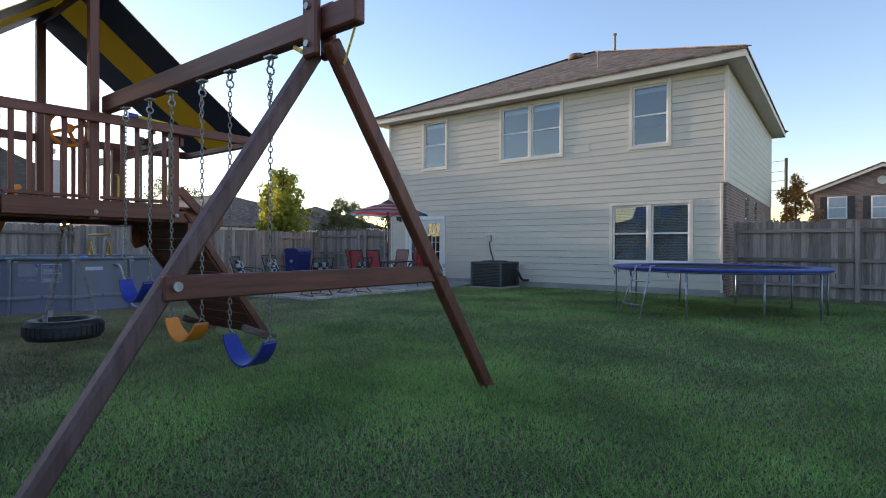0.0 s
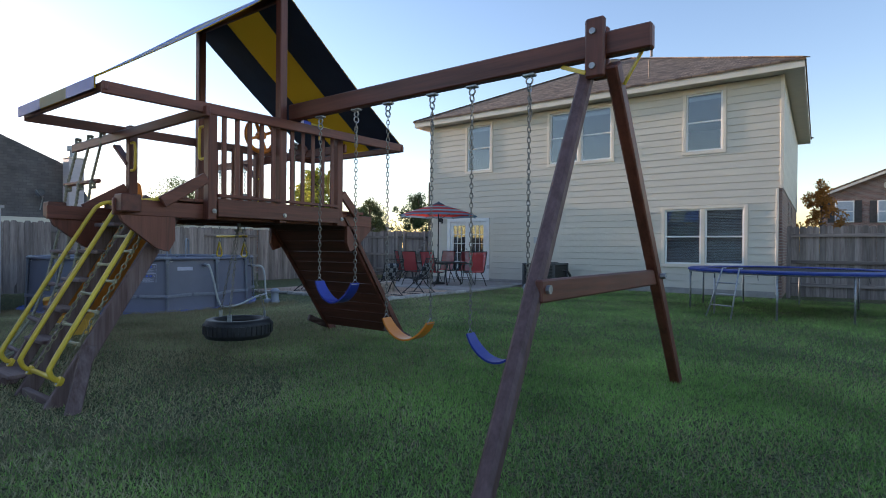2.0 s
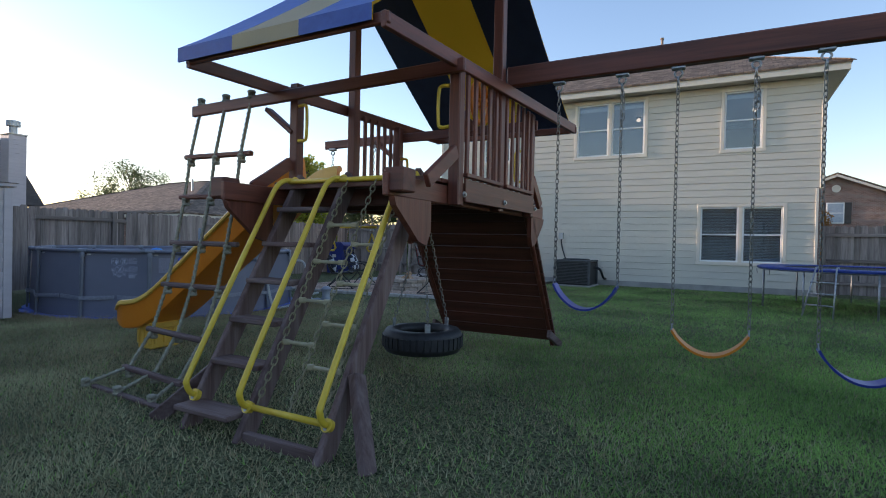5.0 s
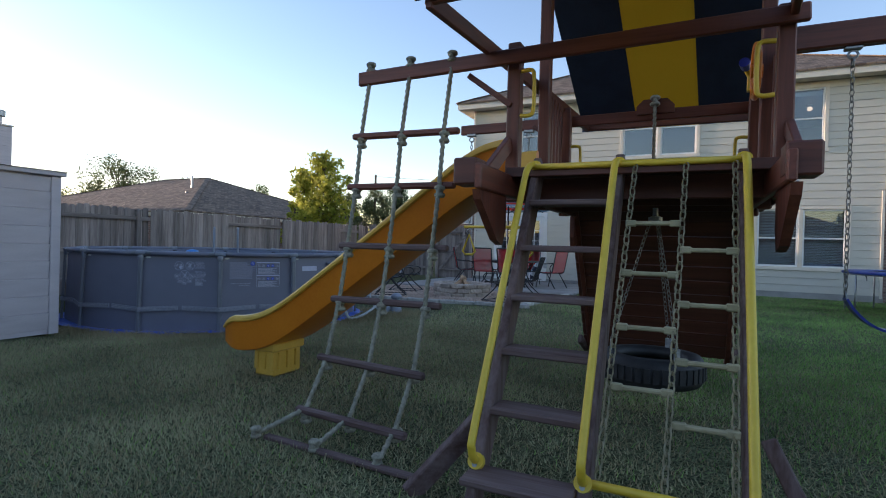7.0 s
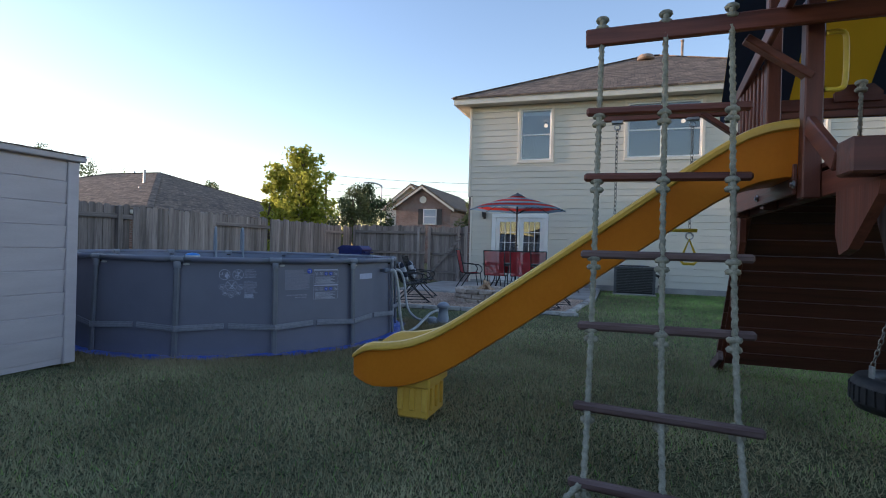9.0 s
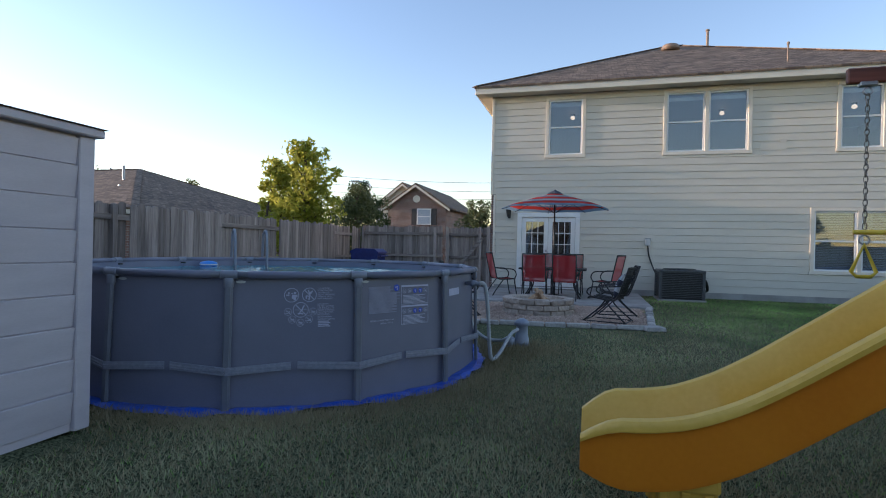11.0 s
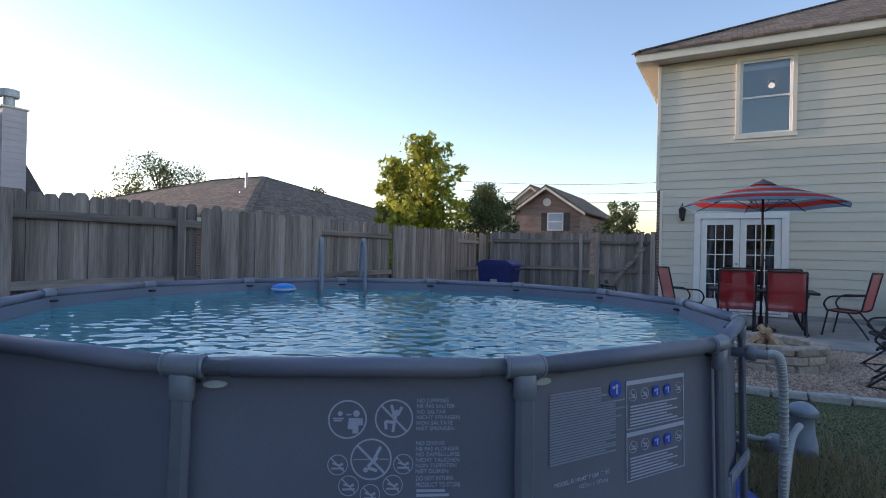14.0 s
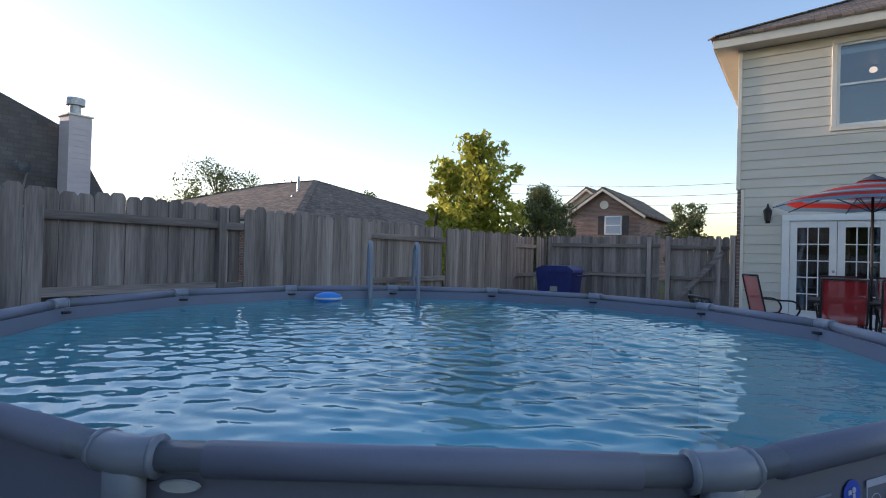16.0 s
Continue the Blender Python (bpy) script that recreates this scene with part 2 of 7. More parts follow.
def glass(name, tint, rough=0.01, ior=1.5, wavy=0.0, wscale=5.0):
    """Clear pane or water: see-through, with a mirror share that grows at a grazing angle."""
    m = bpy.data.materials.new(name)
    m.use_nodes = True
    n, l = m.node_tree.nodes, m.node_tree.links
    n.remove(n["Principled BSDF"])
    tr, gl, mx = n.new("ShaderNodeBsdfTransparent"), n.new("ShaderNodeBsdfGlossy"), n.new("ShaderNodeMixShader")
    # mirror share: r0 straight on, all of it at a grazing angle
    lw, pw, fr = n.new("ShaderNodeLayerWeight"), n.new("ShaderNodeMath"), n.new("ShaderNodeMath")
    r0 = ((ior - 1) / (ior + 1)) ** 2
    lw.inputs["Blend"].default_value = 0.5
    pw.operation, fr.operation = "POWER", "MULTIPLY_ADD"
    pw.inputs[1].default_value, fr.inputs[1].default_value, fr.inputs[2].default_value = 5.0, 1 - r0, r0
    l.new(lw.outputs["Facing"], pw.inputs[0])
    l.new(pw.outputs[0], fr.inputs[0])
    tr.inputs["Color"].default_value = (*tint, 1)
    gl.inputs["Roughness"].default_value = rough
    l.new(fr.outputs[0], mx.inputs[0])
    l.new(tr.outputs[0], mx.inputs[1])
    l.new(gl.outputs[0], mx.inputs[2])
    l.new(mx.outputs[0], n["Material Output"].inputs["Surface"])
    if wavy:
        tc, mp, nz, n2, ad, bn = (n.new("ShaderNode" + k) for k in ("TexCoord", "Mapping", "TexNoise", "TexNoise", "Math", "Bump"))
        mp.inputs["Scale"].default_value, mp.inputs["Rotation"].default_value = (1, 1.9, 1), (0, 0, 0.6)
        l.new(tc.outputs["Object"], mp.inputs["Vector"])
        for z, s in ((nz, wscale), (n2, wscale * 3.1)):
            z.inputs["Scale"].default_value, z.inputs["Detail"].default_value, z.inputs["Distortion"].default_value = s, 2, 0.7
            l.new(mp.outputs[0], z.inputs["Vector"])
        ad.operation = "MULTIPLY_ADD"
        ad.inputs[1].default_value = 0.3
        l.new(n2.outputs["Fac"], ad.inputs[0])
        l.new(nz.outputs["Fac"], ad.inputs[2])
        bn.inputs["Strength"].default_value, bn.inputs["Distance"].default_value = 1.0, wavy
        l.new(ad.outputs[0], bn.inputs["Height"])
        l.new(bn.outputs[0], lw.inputs["Normal"])
        l.new(bn.outputs[0], gl.inputs["Normal"])
    return m


PANE = glass("window_glass", (0.75, 0.8, 0.83), 0.01, 2.2)
WATER = glass("pool_water", (0.88, 0.99, 1.0), 0.01, 1.36)


def lamp_glow(name, colour, strength):
    m = bpy.data.materials.new(name)
    m.use_nodes = True
    b = m.node_tree.nodes["Principled BSDF"]
    b.inputs["Emission Color"].default_value, b.inputs["Emission Strength"].default_value = (*colour, 1), strength
    return m


GLOW = lamp_glow("lit_lamp_globe", (1.0, 0.66, 0.34), 0.7)


def leafy(name, c1, c2, translucent=0.35):
    """Leaves or blades, each island a shade of its own, with light shining through."""
    m = bpy.data.materials.new(name)
    m.use_nodes = True
    n, l = m.node_tree.nodes, m.node_tree.links
    b = n["Principled BSDF"]
    geo, mix, nz, ad = n.new("ShaderNodeNewGeometry"), n.new("ShaderNodeMix"), n.new("ShaderNodeTexNoise"), n.new("ShaderNodeMath")
    nz.inputs["Scale"].default_value, nz.inputs["Detail"].default_value = 0.7, 4
    l.new(geo.outputs["Position"], nz.inputs["Vector"])
    ad.operation = "MULTIPLY_ADD"
    ad.inputs[1].default_value = 0.5
    off = n.new("ShaderNodeMapRange")
    off.inputs["From Min"].default_value, off.inputs["From Max"].default_value = 0.35, 0.65
    off.inputs["To Max"].default_value = 0.5
    l.new(nz.outputs["Fac"], off.inputs["Value"])
    l.new(geo.outputs["Random Per Island"], ad.inputs[0])
    l.new(off.outputs[0], ad.inputs[2])
    mix.data_type = "RGBA"
    mix.inputs["A"].default_value, mix.inputs["B"].default_value = (*c1, 1), (*c2, 1)
    l.new(ad.outputs[0], mix.inputs["Factor"])
    l.new(mix.outputs["Result"], b.inputs["Base Color"])
    b.inputs["Roughness"].default_value = 0.7
    b.inputs["Specular IOR Level"].default_value = 0.2
    t, ms = n.new("ShaderNodeBsdfTranslucent"), n.new("ShaderNodeMixShader")
    l.new(mix.outputs["Result"], t.inputs["Color"])
    ms.inputs[0].default_value = translucent
    l.new(b.outputs[0], ms.inputs[1])
    l.new(t.outputs[0], ms.inputs[2])
    l.new(ms.outputs[0], n["Material Output"].inputs["Surface"])
    return m


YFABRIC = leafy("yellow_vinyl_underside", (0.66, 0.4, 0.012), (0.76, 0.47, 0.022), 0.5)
# upper face of the yellow stripe, paled to stand in for sky glare
GLAREV = leafy("sky_glare_cream_vinyl", (0.62, 0.58, 0.42), (0.7, 0.67, 0.5), 0.5)
REDCLOTH = leafy("red_umbrella_cloth", (0.55, 0.04, 0.03), (0.68, 0.07, 0.045), 0.45)
TEALCLOTH = leafy("blue_grey_umbrella_cloth", (0.18, 0.28, 0.37), (0.24, 0.35, 0.44), 0.45)
PALECLOTH = leafy("pale_umbrella_cloth", (0.55, 0.55, 0.52), (0.65, 0.65, 0.6), 0.45)
REDSLING = leafy("red_sling_fabric", (0.42, 0.03, 0.035), (0.56, 0.055, 0.055), 0.3)

def open_weave(m, share):
    """Lets some light straight through a loosely woven cloth."""
    n, l = m.node_tree.nodes, m.node_tree.links
    surface = n["Material Output"].inputs["Surface"]
    cloth = surface.links[0].from_socket
    tr, ms = n.new("ShaderNodeBsdfTransparent"), n.new("ShaderNodeMixShader")
    ms.inputs[0].default_value = share
    l.new(cloth, ms.inputs[1])
    l.new(tr.outputs[0], ms.inputs[2])
    l.new(ms.outputs[0], surface)


open_weave(REDSLING, 0.3)
GRASS = leafy("grass_blades", (0.08, 0.09, 0.05), (0.58, 0.56, 0.32), 0.3)
LUSH = leafy("lush_grass_blades", (0.042, 0.09, 0.022), (0.42, 0.67, 0.17), 0.3)
DRYGRASS = leafy("dry_straw_grass", (0.22, 0.18, 0.09), (0.5, 0.42, 0.25), 0.2)
LEAF_BRIGHT = leafy("yellow_green_leaves", (0.24, 0.29, 0.03), (0.52, 0.5, 0.08), 0.6)
LEAF_DARK = leafy("dark_green_leaves", (0.03, 0.055, 0.02), (0.08, 0.11, 0.045))
LEAF_OLIVE = leafy("olive_leaves", (0.08, 0.105, 0.04), (0.2, 0.22, 0.1))
LEAF_RUST = leafy("rusty_leaves", (0.22, 0.12, 0.03), (0.5, 0.24, 0.06))


def lawn_soil():
    m = bpy.data.materials.new("lawn_soil")
    m.use_nodes = True
    n, l = m.node_tree.nodes, m.node_tree.links
    b = n["Principled BSDF"]
    geo, a, f, mix, mix2 = n.new("ShaderNodeNewGeometry"), n.new("ShaderNodeTexNoise"), n.new("ShaderNodeTexNoise"), n.new("ShaderNodeMix"), n.new("ShaderNodeMix")
    a.inputs["Scale"].default_value, a.inputs["Detail"].default_value = 0.5, 6
    f.inputs["Scale"].default_value, f.inputs["Detail"].default_value = 60, 4
    l.new(geo.outputs["Position"], a.inputs["Vector"])
    l.new(geo.outputs["Position"], f.inputs["Vector"])
    for z in (mix, mix2):
        z.data_type = "RGBA"
    mix.inputs["A"].default_value, mix.inputs["B"].default_value = (0.024, 0.03, 0.015, 1), (0.2, 0.215, 0.11, 1)
    mix2.inputs["B"].default_value = (0.13, 0.115, 0.065, 1)
    sharp = n.new("ShaderNodeMapRange")
    sharp.inputs["From Min"].default_value, sharp.inputs["From Max"].default_value = 0.36, 0.64
    l.new(f.outputs["Fac"], sharp.inputs["Value"])
    l.new(sharp.outputs[0], mix.inputs["Factor"])
    l.new(mix.outputs["Result"], mix2.inputs["A"])
    r = n.new("ShaderNodeMapRange")
    r.inputs["From Min"].default_value, r.inputs["From Max"].default_value, r.inputs["To Max"].default_value = 0.52, 0.75, 0.7
    l.new(a.outputs["Fac"], r.inputs["Value"])
    l.new(r.outputs[0], mix2.inputs["Factor"])
    l.new(mix2.outputs["Result"], b.inputs["Base Color"])
    b.inputs["Roughness"].default_value = 0.95
    b.inputs["Specular IOR Level"].default_value = 0.1
    bn = n.new("ShaderNodeBump")
    bn.inputs["Strength"].default_value, bn.inputs["Distance"].default_value = 0.8, 0.03
    l.new(f.outputs["Fac"], bn.inputs["Height"])
    l.new(bn.outputs[0], b.inputs["Normal"])
    return m


SOIL = lawn_soil()
GRAVEL = leafy("tan_gravel", (0.16, 0.105, 0.08), (0.66, 0.5, 0.38), 0.0)


# ---- builders ----
def base_of(ob):
    v = Vector((0, 0, 0))
    while ob is not None:
        v += ob.location
        ob = ob.parent
    return v


def link(name, bm, mats, parent=None, label="", smooth=False):
    """One mesh object from a bmesh given in world coordinates, under a thing or part."""
    me = bpy.data.meshes.new(name)
    if parent is not None:
        bm.transform(Matrix.Translation(-base_of(parent)))
    bm.normal_update()
    bm.to_mesh(me)
    bm.free()
    for mt in mats if isinstance(mats, (list, tuple)) else [mats]:
        me.materials.append(mt)
    if smooth:
        me.shade_smooth()
    ob = new(name, me)
    if parent is not None:
        ob.parent = parent
    if label:
        ob["label"] = label
    return ob


def part(name, bm, mat, parent, label="", smooth=False):
    return link(name, bm, mat, parent, label, smooth)


def thing(name, at, label, category, group="", kind=""):
    ob = new(name)
    ob.empty_display_size = 0.1
    ob.location = at
    return tagged(ob, label, category, group, kind)


def box(x0, x1, y0, y1, z0, z1, bevel=0.0, bm=None):
    own = bmesh.new()
    bmesh.ops.create_cube(own, size=1)
    own.transform(Matrix.Translation(((x0 + x1) / 2, (y0 + y1) / 2, (z0 + z1) / 2)) @ Matrix.Diagonal((x1 - x0, y1 - y0, z1 - z0, 1)))
    if bevel:
        bmesh.ops.bevel(own, geom=own.edges[:], offset=bevel, segments=1, affect="EDGES")
    return join(bm, own)


def join(bm, own):
    if bm is None:
        return own
    me = bpy.data.meshes.new("tmp")
    own.to_mesh(me)
    own.free()
    bm.from_mesh(me)
    bpy.data.meshes.remove(me)
    return bm


def beam(p, q, w, h, bevel=0.006, up=(0, 0, 1), bm=None):
    """A board from p to q; w across, h along up."""
    p, q = Vector(p), Vector(q)
    d = (q - p).normalized()
    u = Vector(up)
    s = d.cross(u)
    if s.length < 1e-4:
        s = d.cross(Vector((0, 1, 0)))
    s.normalize()
    u = s.cross(d).normalized()
    m = Matrix((s, d, u)).transposed().to_4x4()
    m.translation = (p + q) / 2
    own = bmesh.new()
    bmesh.ops.create_cube(own, size=1)
    bmesh.ops.transform(own, matrix=Matrix.Diagonal((w, (q - p).length, h, 1)), verts=own.verts)
    if bevel:
        bmesh.ops.bevel(own, geom=own.edges[:], offset=bevel, segments=1, affect="EDGES")
    own.transform(m)
    return join(bm, own)


def tube(pts, r, n=8, bm=None, closed=False, lobes=0, twist=0.0):
    """A round bar through points; lobes and twist make it a laid rope."""
    bm = bm or bmesh.new()
    pts = [Vector(p) for p in pts]
    rings, side, run = [], None, 0.0
    cnt = len(pts)
    for i, p in enumerate(pts):
        a = pts[i - 1] if i or closed else p
        b = pts[(i + 1) % cnt] if i < cnt - 1 or closed else p
        d = (b - a).normalized()
        if side is None:
            side = d.orthogonal().normalized()
        side = (side - d * side.dot(d)).normalized()
        other = d.cross(side)
        if i:
            run += (p - pts[i - 1]).length
        ring = []
        for k in range(n):
            t = 2 * math.pi * k / n
            rr = r * (1 + (0.34 * math.cos(lobes * t + run * twist) if lobes else 0))
            ring.append(bm.verts.new(p + (side * math.cos(t) + other * math.sin(t)) * rr))
        rings.append(ring)
    for i in range(cnt if closed else cnt - 1):
        a, b = rings[i], rings[(i + 1) % cnt]
        for k in range(n):
            bm.faces.new((a[k], a[(k + 1) % n], b[(k + 1) % n], b[k]))
    if not closed:
        bm.faces.new(rings[0][::-1])
        bm.faces.new(rings[-1])
    return bm


def spline(pts, n=8):
    """Points along a smooth curve through pts."""
    pts = [Vector(p) for p in pts]
    out = []
    for i in range(len(pts) - 1):
        a, b, c, d = pts[max(i - 1, 0)], pts[i], pts[i + 1], pts[min(i + 2, len(pts) - 1)]
        for k in range(n):
            t = k / n
            out.append(0.5 * ((2 * b) + (c - a) * t + (2 * a - 5 * b + 4 * c - d) * t * t + (3 * b - a - 3 * c + d) * t ** 3))
    out.append(pts[-1])
    return out


def lathe(profile, at=(0, 0, 0), n=24, bm=None, cap=True):
    bm = bm or bmesh.new()
    at = Vector(at)
    rings = [[bm.verts.new(at + Vector((r * math.cos(2 * math.pi * k / n), r * math.sin(2 * math.pi * k / n), z))) for k in range(n)] for r, z in profile]
    for a, b in zip(rings, rings[1:]):
        for k in range(n):
            bm.faces.new((a[k], a[(k + 1) % n], b[(k + 1) % n], b[k]))
    if cap:
        bm.faces.new(rings[0][::-1])
        bm.faces.new(rings[-1])
    return bm


def prism(outline, axis, a, b, bm=None):
    """A plate with the given 2D outline, from a to b along the axis 0, 1 or 2."""
    bm = bm or bmesh.new()
    def put(u, v, w):
        c = [u, v]
        c.insert(axis, w)
        return bm.verts.new(c)
    lo, hi = [put(u, v, a) for u, v in outline], [put(u, v, b) for u, v in outline]
    n = len(outline)
    f = [bm.faces.new(lo), bm.faces.new(hi)]
    for k in range(n):
        f.append(bm.faces.new((lo[k], lo[(k + 1) % n], hi[(k + 1) % n], hi[k])))
    bmesh.ops.recalc_face_normals(bm, faces=f)
    return bm


def chain(p, q, pitch=0.038, r=0.0038, bm=None):
    """A chain of oval links from p to q, each turned against the last."""
    bm = bm or bmesh.new()
    p, q = Vector(p), Vector(q)
    d = (q - p).normalized()
    s = d.orthogonal().normalized()
    o = d.cross(s)
    count = max(2, int((q - p).length / pitch))
    step = (q - p).length / count
    for i in range(count):
        c = p + d * step * (i + 0.5)
        w = s if i % 2 else o
        ring = []
        for k in range(8):
            t = 2 * math.pi * k / 8
            ring.append(c + d * math.cos(t) * step * 0.66 + w * math.sin(t) * step * 0.33)
        tube(ring, r, 4, bm, closed=True)
    return bm


def ring_bar(c, r, thick, axis=2, n=24, m=8, bm=None):
    pts = []
    for k in range(n):
        t = 2 * math.pi * k / n
        v = [math.cos(t) * r, math.sin(t) * r]
        v.insert(axis, 0)
        pts.append(Vector(c) + Vector(v))
    return tube(pts, thick, m, bm, closed=True)


def from_arrays(name, verts, faces, mat, parent=None, smooth=False):
    """A mesh from numpy vertices and equal-sided faces."""
    me = bpy.data.meshes.new(name)
    n = faces.shape[1]
    me.vertices.add(len(verts))
    me.vertices.foreach_set("co", np.asarray(verts, np.float32).ravel())
    me.loops.add(faces.size)
    me.loops.foreach_set("vertex_index", faces.astype(np.int32).ravel())
    me.polygons.add(len(faces))
    me.polygons.foreach_set("loop_start", np.arange(0, faces.size, n, dtype=np.int32))
    me.update(calc_edges=True)
    me.validate()
    me.materials.append(mat)
    ob = new(name, me)
    ob.parent = parent
    return ob


# ---- ground ----
def ground_z(x, y):
    """The lawn dips a few centimetres round the play set and the pool."""
    def edge(v, lo, hi, soft):
        return np.clip((v - lo) / soft, 0, 1) * np.clip((hi - v) / soft, 0, 1)
    play = 0.06 * edge(x, -15.0, 1.5, 2.2) * edge(y, -4.5, 6.8, 2.2)
    pool_dip = 0.1 * np.clip((3.9 - np.hypot(x + 13.165, y - 5.075)) / 1.3, 0, 1) * np.clip((7.6 - y) / 0.5, 0, 1)
    return -np.maximum(play, pool_dip)


gx = np.r_[-400, -150, -60, -25, np.linspace(-16, 8, 61), 20, 50, 150, 400]
gy = np.r_[-400, -150, -60, -25, np.linspace(-8, 16, 61), 25, 60, 150, 400]
gv = np.stack(np.meshgrid(gx, gy, indexing="ij"), -1).reshape(-1, 2)
gi, gj = np.meshgrid(np.arange(len(gx) - 1), np.arange(len(gy) - 1), indexing="ij")
q = gi * len(gy) + gj
gf = np.stack([q, q + len(gy), q + len(gy) + 1, q + 1], -1).reshape(-1, 4)
tagged(from_arrays("ground", np.c_[gv, ground_z(gv[:, 0], gv[:, 1])], gf, SOIL), "trodden lawn soil with thin grass reaching the horizon", "ground", kind="structure")


def lawn():
    """Blades of grass over the yard, thicker along the middle of the yard."""
    rng = np.random.default_rng(4)
    pts = []
    for n, x0, x1, y0, y1, soft in ((980000, -14.0, 4.5, -3.6, 6.5, 2.0), (260000, -10.0, 6.0, 4.0, 15.0, 0.5), (140000, -16.6, 8.0, -8.0, 15.0, 0.3), (20000, -16.6, -11.0, 7.5, 15.0, 0.3)):
        q = np.c_[rng.uniform(x0, x1, n), rng.uniform(y0, y1, n)]
        rim = np.minimum(np.minimum(q[:, 0] - x0, x1 - q[:, 0]), np.minimum(q[:, 1] - y0, y1 - q[:, 1]))
        pts.append(q[rng.uniform(0, 1, n) < np.clip(rim / soft, 0, 1)])
    p = np.concatenate(pts)
    r = np.hypot(p[:, 0] + 13.165, p[:, 1] - 5.075)
    keep = (r > 2.4) & ~((p[:, 0] < -12.75) & (p[:, 1] < 2.25)) & ~((p[:, 0] < -8.75) & (p[:, 1] > 7.95 + 0.12 * (p[:, 0] + 8.8))) & ~((p[:, 0] < -8.4) & (p[:, 1] > 11.1))
    patch = np.sin(p[:, 0] * 1.7 + 1.3 * np.sin(p[:, 1] * 0.9)) + np.sin(p[:, 1] * 2.1 + np.sin(p[:, 0] * 1.1)) + np.sin(p[:, 0] * 4.3 + p[:, 1] * 3.1) * 0.6
    keep &= rng.uniform(0, 1, len(p)) < np.clip(0.9 + 0.1 * patch, 0.65, 1)
    bare = np.hypot((p[:, 0] + 6.1) / 1.8, (p[:, 1] - 1.4) / 1.3) < 1
    keep &= ~(bare & (rng.uniform(0, 1, len(p)) < 0.55))
    p, patch, bare = p[keep], patch[keep], bare[keep]
    n = len(p)
    h = rng.uniform(0.014, 0.045, n) * rng.uniform(0.7, 1.3, n)
    a, lean, la = rng.uniform(0, 2 * np.pi, n), rng.uniform(0.006, 0.04, n), rng.uniform(0, 2 * np.pi, n)
    w = rng.uniform(0.0022, 0.0052, n)
    z = ground_z(p[:, 0], p[:, 1])
    v = np.stack([np.c_[p[:, 0] - np.cos(a) * w, p[:, 1] - np.sin(a) * w, z], np.c_[p[:, 0] + np.cos(a) * w, p[:, 1] + np.sin(a) * w, z],
                  np.c_[p[:, 0] + np.cos(la) * lean, p[:, 1] + np.sin(la) * lean, z + h]], 1)
    # lush towards the house and the open side, straw where the ground is worn
    lush = rng.uniform(0, 1, n) < np.clip(0.5 + 0.22 * (p[:, 0] + 5.0) + 0.09 * (p[:, 1] - 3.0), 0.08, 0.92)
    dry = rng.uniform(0, 1, n) < np.clip(0.09 - 0.06 * patch + 0.22 * bare + 0.12 * (p[:, 0] < -6.0) + 0.42 * np.exp(-((p[:, 0] + 10.0) / 2.0) ** 2 - ((p[:, 1] - 4.0) / 3.2) ** 2), 0.02, 0.6)
    for name, mat, label, pick in (("lawn_grass", GRASS, "short green lawn grass with thin worn patches", ~lush & ~dry), ("lush_grass", LUSH, "fresh green lawn grass near the house", lush & ~dry), ("withered_grass", DRYGRASS, "pale straw-coloured blades among the lawn", dry)):
        k = v[pick].reshape(-1, 3)
        tagged(from_arrays(name, k, np.arange(len(k)).reshape(-1, 3), mat), label, "grass", kind="stuff")


lawn()

# ---- house ----
HX0, HX1, HY0, HY1 = -12.6, -1.5, 15.01, 25.4
EAVE_Z, BREAK_Z, OVER = 5.68, 2.8, 0.45
# openings as x0, x1, z0, z1 of the wall hole
OPEN = {"window_1": (-10.97, -10.03, 3.93, 5.5), "window_2": (-7.82, -5.84, 3.93, 5.53), "window_3": (-3.765, -2.86, 3.92, 5.5), "window_4": (-4.295, -2.33, 0.82, 2.34), "door_1": (-11.68, -10.17, 0.12, 2.14)}


def spans(x0, x1, z0, z1, holes):
    """What is left of a strip of wall once the holes are cut from it."""
    cuts = sorted((a, b) for a, b, c, d in holes if c < z1 - 0.013 and d > z0 + 0.013)
    out, x = [], x0
    for a, b in cuts:
        if a > x:
            out.append((x, a))
        x = max(x, b)
    if x < x1:
        out.append((x, x1))
    return out


house = thing("house", (-7.05, 20.2, 0), "two-storey house with cream lap siding, brown hipped shingle roof", "house")
holes = list(OPEN.values())
levels = sorted({0.0, EAVE_Z, *(z for h in holes for z in h[2:])})
for z0, z1 in zip(levels, levels[1:]):
    for x0, x1 in spans(HX0 + 0.02, HX1 - 0.02, z0, z1, holes):
        part("wall_panel", box(x0, x1, HY0 + 0.02, HY0 + 0.16, z0, z1), ROOMWALL, house)
